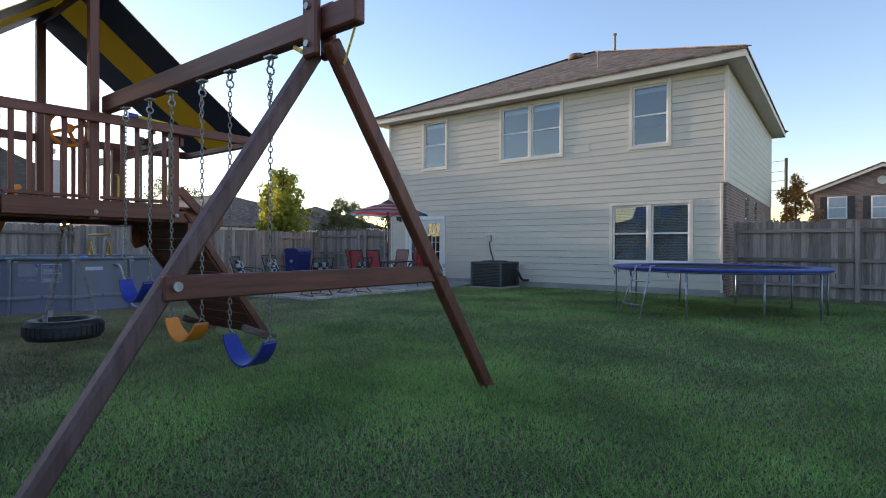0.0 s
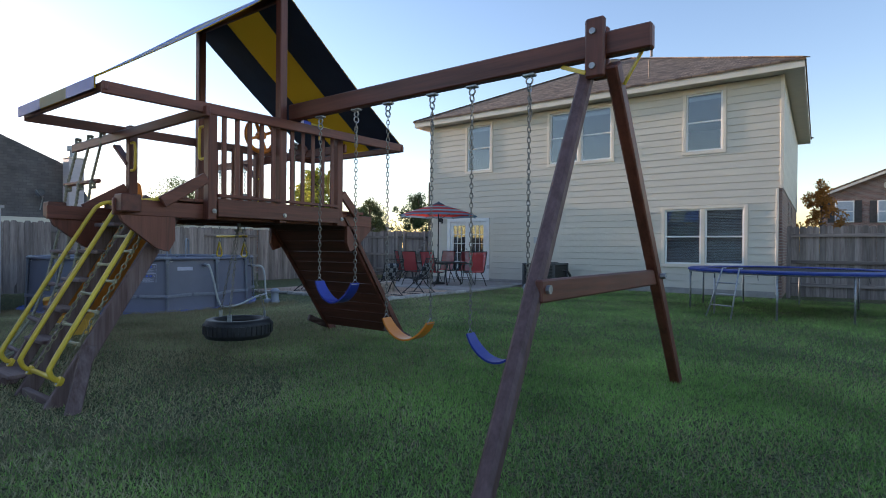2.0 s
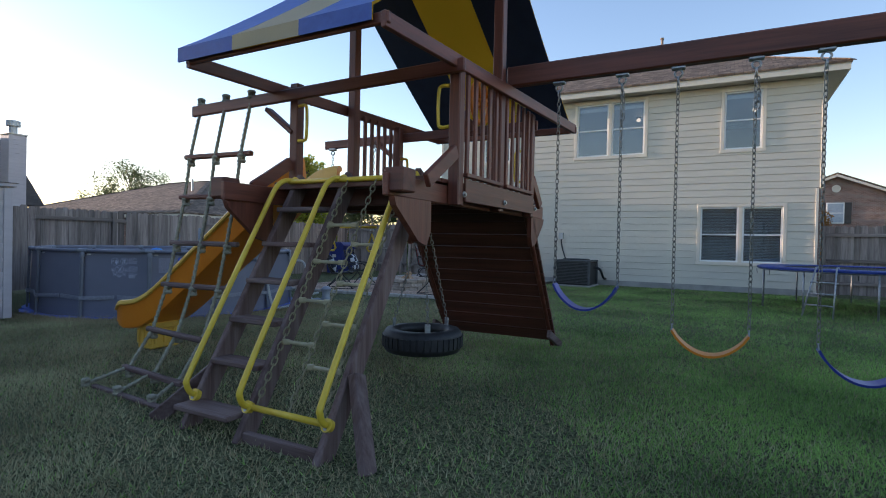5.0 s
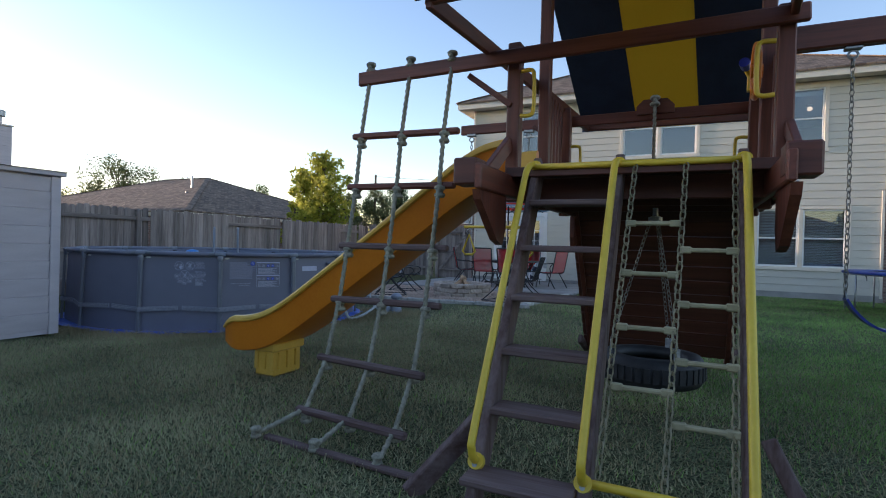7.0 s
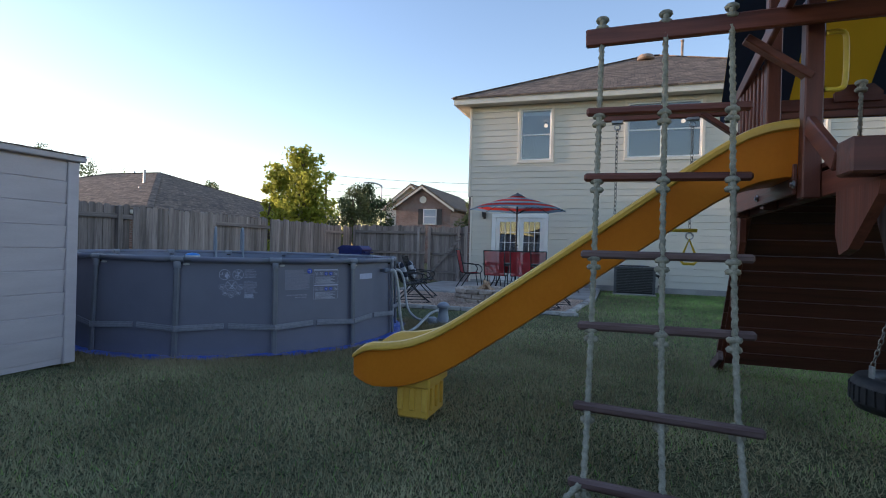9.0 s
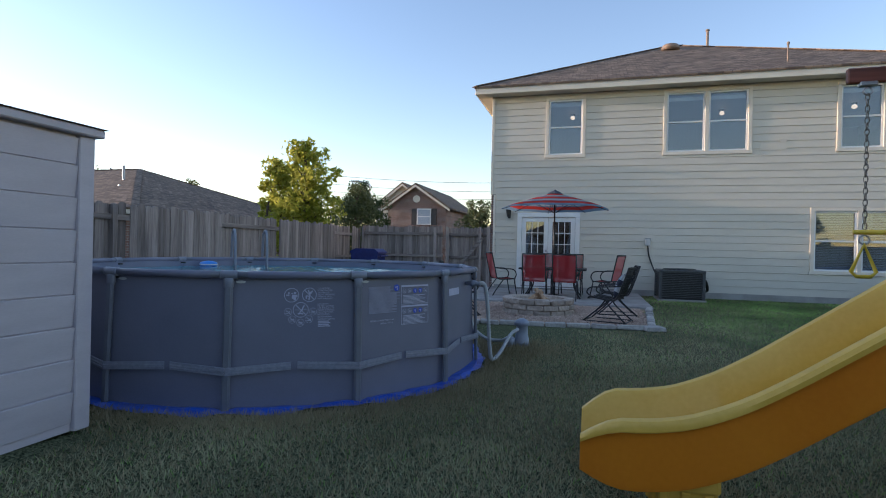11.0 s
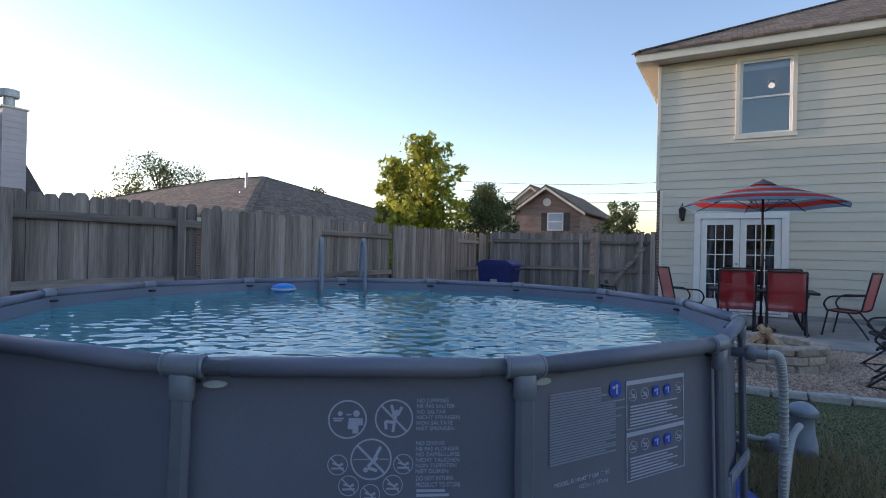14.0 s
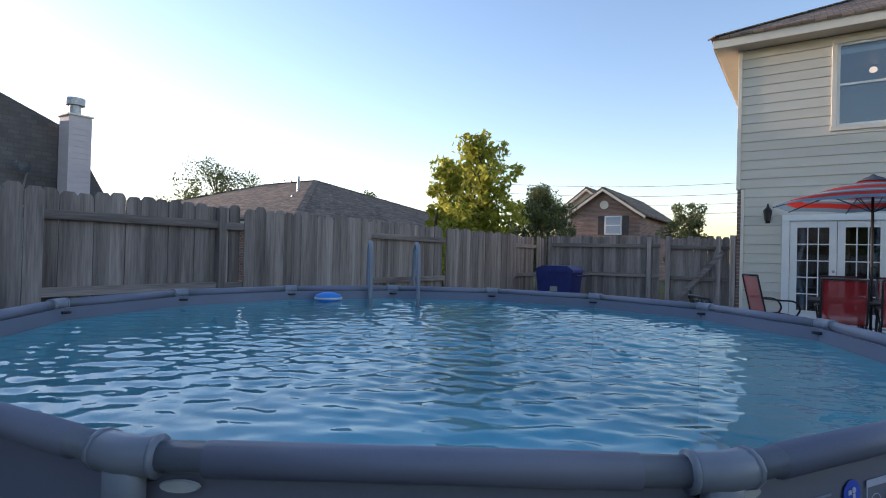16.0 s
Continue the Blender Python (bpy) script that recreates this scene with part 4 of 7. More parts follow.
# ---- play tower ----
XL, XR = -6.99, -5.42                 # left and right posts
YF, YM, YB = 1.94, 2.74, 3.56         # front, middle and back posts
DECK = 1.66
tower = thing("play_tower", ((XL + XR) / 2, YM, 0), "dark red-stained wooden play tower with raised deck and canopy", "playset")
for x in (XL, XR):
    s = 1 if x == XR else -1
    for y, top in ((YF, 2.55), (YM, 3.9), (YB, 2.5)):
        part("post", box(x - 0.045, x + 0.045, y - 0.045, y + 0.045, 1.47, top, 0.008), STAIN["z"], tower)
    # long beams that carry the canopy's edges, on the outside of the posts
    part("canopy_beam", beam((x + s * 0.09 - 0.12, 1.02, 2.5), (x + s * 0.09 + 0.12, 4.5, 2.52), 0.04, 0.1, 0.006), STAIN["y"], tower)
    # deck side beams with projecting ends
    part("deck_beam", beam((x + s * 0.0 - s * 0.066, 1.12, 1.545), (x - s * 0.066, 4.2, 1.545), 0.042, 0.14, 0.008), STAIN["y"], tower)
    part("beam_end_block", box(x - 0.09, x + 0.05, 1.14, 1.3, 1.5, 1.65, 0.01), DARKWOOD, tower)
    part("rim_board", beam((x + s * 0.055, YF - 0.0 + 0.045, 1.585), (x + s * 0.055, YB - 0.045, 1.585), 0.02, 0.17, 0.004), STAIN["y"], tower)
    for y0, y1, zz in ((1.3, YF - 0.05, 1.86), (4.05, YB + 0.05, 1.86)):
        part("knee_brace", beam((x + s * 0.02, y0 + (0.18 if y0 < 2 else -0.18), 1.6), (x + s * 0.02, y1, zz), 0.042, 0.1, 0.006, (0, 1, 0)), STAIN["y"], tower)
    # wedge under the projecting end
    for ya, yb in ((1.16, 1.62), (4.16, 3.74)):
        part("gusset", prism([(ya, 1.475), (yb, 1.475), (yb, 1.27), (yb - (yb - ya) * 0.12, 1.17), (yb - (yb - ya) * 0.35, 1.2), (ya + (yb - ya) * 0.05, 1.42)], 0, x - s * 0.02, x - s * 0.065), STAIN["z"], tower)
    for y in (YF, YM, YB):
        part("bolt", lathe([(0.022, 0.0), (0.022, 0.008), (0.013, 0.008), (0.013, 0.02)], n=12), STEEL, tower).matrix_basis = Matrix.Translation(Vector((x + s * (0.07 if y != YM else 0.07), y, 1.55)) - tower.location) @ pose(0, 0, 0, 0, 90 * s, 0) @ Matrix.Translation(tower.location)
# deck planks
k = 0
y = 1.67
while y < 4.0:
    part("deck_plank", box(XL + 0.045, XR - 0.045, y, y + 0.135, DECK - 0.03, DECK, 0.003), STAIN["x"], tower)
    y += 0.14
for y in (1.95, 2.5, 3.1, 3.8):
    part("joist", beam((XL + 0.05, y, 1.55), (XR - 0.05, y, 1.55), 0.04, 0.14, 0.004), DARKWOOD, tower)
part("deck_front_board", box(XL + 0.05, XR - 0.05, 1.64, 1.665, 1.6, DECK, 0.004), DARKWOOD, tower)
# balustrades
def balusters(x, y0, y1, n, s):
    part("bottom_rail", beam((x + s * 0.05, y0, 1.7), (x + s * 0.05, y1, 1.7), 0.05, 0.03, 0.004), STAIN["y"], tower)
    for k in range(n):
        yy = y0 + (y1 - y0) * (k + 0.5) / n
        part("baluster", box(x + s * 0.03 - 0.012, x + s * 0.03 + 0.012, yy - 0.023, yy + 0.023, 1.66, 2.5, 0.004), STAIN["z"], tower)


balusters(XR, YF + 0.05, YM - 0.05, 5, 1)
balusters(XR, YM + 0.05, YB - 0.05, 5, 1)
balusters(XL, YM + 0.05, YB - 0.05, 6, -1)
# cross beams: front one runs on as the rope ladder's arm, back one as the trapeze arm
part("front_beam", beam((-8.17, 1.79, 2.39), (XR + 0.1, 1.86, 2.47), 0.042, 0.1, 0.008), STAIN["x"], tower)
part("back_beam", beam((-8.12, YB + 0.066, 2.38), (XR + 0.06, YB + 0.066, 2.4), 0.042, 0.1, 0.008), STAIN["x"], tower)
for y in (YF - 0.02, YB + 0.02):
    part("arm_brace", beam((XL - 0.33, y, 2.36), (XL - 0.01, y, 2.12), 0.04, 0.08, 0.006, (0, 1, 0)), STAIN["x"], tower)
for y, z in ((1.04, 2.51), (4.48, 2.51)):
    part("canopy_edge_bar", beam((XL - 0.12 + 0.068 * (y - YM), y, z), (XR + 0.12 + 0.068 * (y - YM), y, z), 0.035, 0.07, 0.006), STAIN["x"], tower)
part("ridge_bar", beam((XL - 0.05, YM, 3.88), (XR + 0.05, YM, 3.88), 0.04, 0.08, 0.006), STAIN["x"], tower)
part("rope_bracket", prism([(-6.36, 2.4), (-6.04, 2.4), (-6.04, 2.47), (-6.1, 2.53), (-6.3, 2.53), (-6.36, 2.47)], 1, YB + 0.02, YB + 0.06), STAIN["x"], tower)
# stringers (leaning legs): three in front, two at the back
FRONT = (-6.765, -6.265, -5.625)
for x in FRONT:
    part("stringer", beam((x, 0.75, -0.09), (x, 1.8, 1.7), 0.05, 0.135, 0.008, (0, -1, 0.5)), WEATHERED["z"], tower, "sun-bleached wooden leg")
for x in (XL + 0.08, XR - 0.08):
    part("stringer", beam((x, 4.89, -0.07), (x, 3.7, 1.62), 0.05, 0.12, 0.008, (0, 1, 0.5)), STAIN["z"], tower)
    part("ground_stake", beam((x + (0.06 if x > -6 else -0.06), 4.95, -0.05), (x + (0.06 if x > -6 else -0.06), 4.45, 0.16), 0.045, 0.09, 0.006), WEATHERED["y"], tower)
part("ground_stake", beam((-7.08, 0.72, -0.06), (-6.82, 1.02, 0.28), 0.05, 0.1, 0.006), WEATHERED["y"], tower, "short grey stake")
part("ground_stake", beam((-5.32, 0.78, -0.08), (-5.56, 0.98, 0.4), 0.06, 0.1, 0.006, (0, 1, 0)), WEATHERED["z"], tower, "short grey stake")
part("ground_bar", beam((-6.24, 0.76, -0.03), (-5.65, 0.76, -0.03), 0.05, 0.07, 0.006), WEATHERED["x"], tower)
for k in range(6):
    zz = 0.106 + k * 0.267
    y0, y1, x0, x1 = (0.66, 0.86, FRONT[0] - 0.03, FRONT[1] - 0.028) if k == 0 else (0.69 + 0.54 * zz, 0.86 + 0.54 * zz, FRONT[0] + 0.027, FRONT[1] - 0.027)
    part("step", box(x0, x1, y0, y1, zz - 0.035, zz, 0.007), WEATHERED["x"], tower)
# climbing wall at the back
for k in range(11):
    a, b = k / 11, (k + 1) / 11
    p0, p1 = Vector((0, 4.76 - 1.06 * a, 0.03 + 1.55 * a)), Vector((0, 4.76 - 1.06 * b, 0.03 + 1.55 * b))
    d = (p1 - p0) * 0.03
    n = Vector((0, 1.52, 0.96)).normalized() * 0.028
    part("wall_plank", prism([((p0 + d).y, (p0 + d).z), ((p1 - d).y, (p1 - d).z), ((p1 - d + n).y, (p1 - d + n).z), ((p0 + d + n).y, (p0 + d + n).z)], 0, XL + 0.02, XR - 0.02), DARKWOOD, tower)
part("wall_foot_cleat", beam((-6.4, 4.8, 0.11), (-5.95, 4.8, 0.11), 0.05, 0.05, 0.006), DARKWOOD, tower)
# canopy: two sloping vinyl sheets in three stripes
def canopy(name, y0, z0, y1, z1, valance):
    cuts = [-7.15, -6.57, -5.96, -5.39]
    sag = 10
    b = bmesh.new()
    up = Vector((0, 0, 0.012))
    grid = []
    for k in range(sag + 1):
        t = k / sag
        zz = z0 + (z1 - z0) * t - 0.03 * math.sin(math.pi * t)
        yy = y0 + (y1 - y0) * t
        grid.append([Vector((x + 0.068 * (yy - YM), yy, zz)) for x in cuts])
    grid = [[Vector((x + 0.068 * (y0 - YM), y0, z0 - valance)) for x in cuts]] + grid
    side = Vector((0, 0.012 if y0 > YM else -0.012, 0))
    up_v = [[b.verts.new(p + (side if i == 0 else up + (side if i == 1 else Vector()))) for p in r] for i, r in enumerate(grid)]
    lo_v = [[b.verts.new(p) for p in r] for r in grid]
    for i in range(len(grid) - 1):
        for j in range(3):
            # upper faces coloured for sky glare, blue lower faces for shade
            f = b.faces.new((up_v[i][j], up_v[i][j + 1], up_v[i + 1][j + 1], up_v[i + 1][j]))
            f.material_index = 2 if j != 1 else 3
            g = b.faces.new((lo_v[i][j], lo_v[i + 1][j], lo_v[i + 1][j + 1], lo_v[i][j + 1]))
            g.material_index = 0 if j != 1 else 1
        for j in (0, 3):
            f = b.faces.new((up_v[i][j], up_v[i + 1][j], lo_v[i + 1][j], lo_v[i][j]))
            f.material_index = 1
    part(name, b, [SHADEBLUEV, YFABRIC, BLUEV, GLAREV], tower, "blue and yellow striped vinyl canopy")


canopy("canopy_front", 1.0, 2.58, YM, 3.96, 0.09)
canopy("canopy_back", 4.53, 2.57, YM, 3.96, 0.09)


# grab handles, yellow rails
def handle(x, y, z, s):
    b = tube(spline([(x, y, z - 0.15), (x + s * 0.07, y, z - 0.15), (x + s * 0.09, y, z - 0.1), (x + s * 0.09, y, z + 0.1), (x + s * 0.07, y, z + 0.15), (x, y, z + 0.15)], 5), 0.014, 8)
    part("grab_handle", b, YMETAL, tower, "yellow grab handle", True)


for x, s in ((XL + 0.05, 1), (XR - 0.05, -1)):
    handle(x, YF - 0.03, 2.2, s)
    handle(x, YB - 0.02, 1.98, s)
for x in FRONT:
    rail = [(x, 0.8, 0.145), (x, 0.765, 0.165), (x, 0.738, 0.22), (x, 0.76, 0.3), (x, 1.03, 0.79), (x, 1.3, 1.27), (x, 1.46, 1.55), (x, 1.52, 1.625), (x, 1.6, 1.665), (x, 1.69, 1.668)]
    part("handrail", tube(spline(rail, 5), 0.02, 10), YMETAL, tower, "yellow metal handrail", True)
    for y, z in ((0.812, 0.135), (1.7, 1.66)):
        fl = part("rail_flange", tube([(x, y - 0.022, z + 0.01), (x, y + 0.006, z - 0.004)], 0.04, 14), YMETAL, tower)
        part("flange_bolt", tube([(x, y - 0.034, z - 0.004), (x, y - 0.02, z - 0.008)], 0.013, 8), STEEL, fl)
part("ladder_top_bar", tube([(FRONT[0], 1.63, 1.655), (FRONT[2], 1.63, 1.655)], 0.019, 8), YMETAL, tower, smooth=True)
part("ladder_bottom_bar", tube([(FRONT[1], 0.81, 0.14), (FRONT[2], 0.81, 0.14)], 0.021, 8), YMETAL, tower, smooth=True)
# chain ladder between two legs, its rungs in two staggered columns
cx = (-6.21, -5.94, -5.68)
def chain_y(z):
    return 0.83 + (z - 0.17) * 0.535


for i, x in enumerate(cx):
    part("ladder_chain", chain((x + (0.045, 0.035, 0.01)[i], chain_y(1.64), 1.64), (x, chain_y(0.16), 0.16), 0.05, 0.005), LADDERCHAIN, tower)
for i, levels in enumerate(((1.304, 1.044, 0.787, 0.526), (1.169, 0.908, 0.657, 0.407))):
    for z in levels:
        a, b, y = cx[i] + 0.02, cx[i + 1] + 0.02, chain_y(z)
        bm = bmesh.new()
        for r0, r1, h in ((0.0, 0.055, 0.036), (0.045, b - a - 0.045, 0.022), (b - a - 0.055, b - a, 0.036)):
            box(a + r0, a + r1, y - 0.014, y + 0.014, z - h / 2, z + h / 2, 0.006, bm)
        part("ladder_rung", bm, PALE, tower)
# steering wheel, telescope
wh = part("steering_wheel", ring_bar((XR - 0.09, 2.55, 2.38), 0.17, 0.022, 0), YELLOW, tower, "yellow plastic toy steering wheel", True)
for a in range(4):
    t = a * math.pi / 2 + 0.4
    part("spoke", beam((XR - 0.09, 2.55, 2.38), (XR - 0.09, 2.55 + 0.16 * math.cos(t), 2.38 + 0.16 * math.sin(t)), 0.03, 0.035, 0.006, (1, 0, 0)), YELLOW, wh)
part("hub", tube([(XR - 0.12, 2.55, 2.38), (XR - 0.05, 2.55, 2.38)], 0.045, 12), YELLOW, wh)
ts = part("telescope", tube([(XR - 0.1, 3.2, 2.62), (XR - 0.02, 3.5, 2.58)], 0.03, 12), YMETAL, tower, "yellow and blue toy telescope", True)
part("eyepiece", tube([(XR - 0.12, 3.12, 2.63), (XR - 0.1, 3.21, 2.62)], 0.038, 12), BLUEP, ts)
part("mount", box(XR - 0.08, XR - 0.04, 3.32, 3.38, 2.46, 2.58, 0.005), YMETAL, ts)


def rope(p, q, r=0.0135, bend=0.0):
    p, q = Vector(p), Vector(q)
    n = max(4, int((q - p).length / 0.0075))
    return tube([p + (q - p) * (k / n) + Vector((bend * math.sin(math.pi * k / n), 0, 0)) for k in range(n + 1)], r, 9, lobes=3, twist=125)


def knot(c, r=0.028):
    b = bmesh.new()
    c = Vector(c)
    for k, ax in enumerate((2, 0, 2)):
        ring_bar(c + Vector((0, 0, (k - 1) * r * 0.7)), r * 0.65, r * 0.5, ax, 10, 6, b)
    return b


cr = thing("climbing_rope", (-6.2, YB + 0.08, DECK), "knotted grey-green rope hanging from bracket", "rope")
part("rope", rope((-6.2, YB - 0.02, DECK + 0.02), (-6.2, YB - 0.02, 2.5)), ROPE, cr, smooth=True)
part("knot", knot((-6.2, YB - 0.02, 2.5), 0.04), ROPE, cr, smooth=True)
part("knot", knot((-6.2, YB - 0.02, DECK + 0.06), 0.035), ROPE, cr, smooth=True)

# rope ladder
rl = thing("rope_ladder", (-7.75, 1.4, 0), "rope ladder with wooden rungs hanging from beam arm", "rope ladder")
LEVELS = [(1.8, 2.4), (1.7, 1.94), (1.65, 1.565), (1.565, 1.14), (1.485, 0.765), (1.355, 0.38), (1.15, 0.08)]
RX = (-8.08, -7.74, -7.41)
for k, (y, z) in enumerate(LEVELS):
    if k:
        part("rung", beam((-8.15, y, z), (-7.31, y + (0.04 if k < 5 else -0.05), z - (0.0 if k < 5 else 0.02)), 0.05, 0.045, 0.012), WEATHERED["x"] if k > 2 else STAIN["x"], rl)
for i, x in enumerate(RX):
    for (ya, za), (yb, zb) in zip(LEVELS, LEVELS[1:]):
        part("rope", rope((x, ya, za), (x, yb, zb)), ROPE, rl, smooth=True)
    for k, (y, z) in enumerate(LEVELS):
        part("knot", knot((x, y + 0.01, z + (0.075 if k == 0 else -0.045)), 0.034), ROPE, rl, smooth=True)
    part("rope", rope((x, 1.16, 0.09), (x + 0.1 * (i - 1.6), 0.9, -0.02)), ROPE, rl, smooth=True)
    part("knot", knot((x + 0.1 * (i - 1.6), 0.89, -0.01), 0.03), ROPE, rl, smooth=True)
part("ground_rail", beam((-8.2, 0.93, -0.04), (-7.05, 0.85, -0.04), 0.05, 0.03, 0.008), WEATHERED["x"], rl, "grey ground rail")

# trapeze with rings
tz = thing("trapeze_swing", (-7.7, YB + 0.066, 1.1), "yellow trapeze bar with two triangular rings on chains", "swing")
for x in (-8.0, -7.38):
    y = YB + 0.066
    h = part("hanger", box(x - 0.05, x + 0.05, y - 0.025, y + 0.025, 2.31, 2.34, 0.006), STEEL, tz)
    part("hook", ring_bar((x, y, 2.28), 0.025, 0.007, 1, 10, 6), STEEL, h)
    part("chain", chain((x, y, 2.26), (x, y, 1.38)), CHAIN, tz)
    part("ring", tube([(x, y, 1.28), (x - 0.07, y, 1.1), (x - 0.04, y, 1.07), (x + 0.04, y, 1.07), (x + 0.07, y, 1.1)], 0.013, 8, closed=True), YMETAL, tz, smooth=True)
    part("link", ring_bar((x, y, 1.31), 0.03, 0.006, 1, 10, 6), STEEL, tz)
part("bar", tube([(-8.06, YB + 0.066, 1.36), (-7.32, YB + 0.066, 1.36)], 0.016, 10), YMETAL, tz, smooth=True)

# slide
sd = thing("slide", (-8.4, 2.26, 0), "yellow plastic slide running down from tower deck", "slide")
def slide_z(x):
    pts = [(-6.98, 1.68), (-7.15, 1.68), (-7.35, 1.6), (-7.6, 1.42), (-8.0, 1.13), (-8.5, 0.77), (-9.0, 0.42), (-9.2, 0.31), (-9.4, 0.25), (-9.6, 0.24), (-9.74, 0.25)]
    for (a, za), (b, zb) in zip(pts, pts[1:]):
        if b <= x <= a:
            return za + (zb - za) * (a - x) / (a - b)
    return pts[-1][1]


bm = bmesh.new()
N = 48
half = [(0.15, 0.0), (0.2, 0.05), (0.222, 0.21), (0.235, 0.235), (0.26, 0.242), (0.284, 0.235), (0.295, 0.215), (0.292, 0.19), (0.268, 0.18), (0.262, 0.165), (0.258, -0.05), (0.25, -0.075), (0.22, -0.085)]
prof = [(-u, v) for u, v in half[::-1]] + half
rings = []
for k in range(N + 1):
    x = -6.98 + (-9.74 + 6.98) * k / N
    z = sum(slide_z(min(-6.98, max(-9.74, x + d))) for d in (-0.12, -0.06, 0, 0.06, 0.12)) / 5
    e = math.sin(math.pi / 2 * min(1.0, (x + 9.74) / 0.2))
    rings.append([bm.verts.new((x, 2.26 + u * (0.8 + 0.2 * e) - 0.04 * (k / N), z + (v * (0.4 + 0.6 * e) if v < 0.0 else v if v < 0.1 else v * (0.55 + 0.45 * e)))) for u, v in prof])
for a, b in zip(rings, rings[1:]):
    for j in range(len(prof)):
        f = bm.faces.new((a[j], b[j], b[(j + 1) % len(prof)], a[(j + 1) % len(prof)]))
        # sky light put into the colour: rim and inside paler than the shaded sides
        f.material_index = 1 if 4 <= j <= 20 else 0
bm.faces.new(rings[0])
bm.faces.new(rings[-1][::-1])
chute = part("chute", bm, [YELLOW, YPALE], sd, smooth=True)
chute.data.set_sharp_from_angle(angle=radians(40))
ft = box(-9.41, -9.18, 2.05, 2.4, -0.05, 0.2, 0.015)
box(-9.44, -9.16, 2.02, 2.43, 0.17, 0.25, 0.015, ft)
fo = part("foot", ft, YPALE, sd, "yellow hollow plastic foot")
for y in (2.1, 2.21, 2.32):
    part("rib", box(-9.43, -9.16, y - 0.012, y + 0.012, 0.01, 0.168, 0.006), YPALE, fo)
for x in (-9.385, -9.295, -9.205):
    part("rib", box(x - 0.02, x + 0.02, 2.035, 2.06, 0.01, 0.168, 0.006), YPALE, fo)

# tyre swing
ty = thing("tyre_swing", (-6.12, 2.71, 0.2), "black tyre swing hung flat on three chains", "tyre swing")
prof = [(0.22, -0.07), (0.26, -0.105), (0.34, -0.1), (0.365, -0.06), (0.37, 0.0), (0.365, 0.06), (0.34, 0.1), (0.26, 0.105), (0.22, 0.07), (0.235, 0.03), (0.3, 0.02), (0.3, -0.02), (0.235, -0.03)]
b = lathe(prof + [prof[0]], (-6.12, 2.71, 0.295), 40, cap=False)
part("tyre", b, RUBBER, ty, smooth=True)
for k in range(40):
    t = 2 * math.pi * k / 40
    part("tread_block", box(-0.004, 0.012, -0.02, 0.02, -0.05, 0.05), RUBBER, ty).matrix_basis = Matrix.Translation(Vector((-6.12 + 0.364 * math.cos(t), 2.71 + 0.364 * math.sin(t), 0.295)) - ty.location) @ pose(0, 0, 0, 0, 0, math.degrees(t)) @ Matrix.Translation(ty.location)
for k in range(3):
    t = 2 * math.pi * k / 3 - 0.9
    c = Vector((-6.12 + 0.29 * math.cos(t), 2.71 + 0.29 * math.sin(t), 0.415))
    part("eye_plate", beam(c - Vector((0, 0, 0.02)), c + Vector((0, 0, 0.06)), 0.05, 0.015, 0.004, (math.cos(t), math.sin(t), 0)), STEEL, ty)
    part("chain", chain(c + Vector((0, 0, 0.05)), (-6.12 + 0.03 * math.cos(t), 2.71 + 0.03 * math.sin(t), 1.4)), CHAIN, ty)
part("swivel", lathe([(0.05, 1.38), (0.05, 1.41), (0.02, 1.42), (0.02, 1.48)], (-6.12, 2.71, 0), 12), STEEL, ty)

# ---- swing frame ----
SYB = 2.845
fr = thing("swing_frame", (-2.0, SYB, 0), "dark red-stained wooden swing beam on an A-frame", "swing frame")
part("swing_beam", beam((-5.38, SYB, 2.655), (-1.65, SYB, 2.66), 0.09, 0.17, 0.012), STAIN["x"], fr)
part("leg", beam((-1.97, 1.12, -0.09), (-2.115, 2.88, 2.5), 0.095, 0.095, 0.02), LEGWOOD, fr, "sun-bleached square leg")
part("leg", beam((-1.849, 4.65, -0.08), (-1.92, 2.84, 2.52), 0.09, 0.11, 0.012), STAIN["z"], fr)
part("cross_bar", beam((-1.99, 1.82, 0.99), (-1.88, 3.93, 0.99), 0.05, 0.13, 0.01), STAIN["y"], fr)
part("clamp_plate", box(-2.09, -1.95, SYB - 0.1, SYB - 0.047, 2.42, 2.84, 0.015), STAIN["z"], fr)
part("clamp_plate", box(-2.09, -1.97, SYB + 0.05, SYB + 0.1, 2.45, 2.82, 0.012), STAIN["z"], fr)
for y, z in ((SYB - 0.105, 2.74), (SYB - 0.105, 2.5)):
    part("bolt", tube([(-2.03, y - 0.01, z), (-2.03, y + 0.02, z)], 0.022, 10), STEEL, fr)
for x, y, z in ((-2.03, 1.88, 1.0), (-1.88, 3.9, 1.0)):
    part("bolt", tube([(x - 0.07, y, z), (x + 0.09, y, z)], 0.025, 10), STEEL, fr)
part("yellow_brace", beam((-1.72, SYB + 0.03, 2.6), (-1.86, SYB + 0.06, 2.38), 0.04, 0.012, 0.002, (1, 0.6, 0.3)), YMETAL, fr, "flat yellow metal brace")
part("yellow_brace", beam((-2.3, SYB, 2.57), (-2.08, SYB - 0.1, 2.46), 0.012, 0.03, 0.002), YMETAL, fr, "flat yellow metal brace")


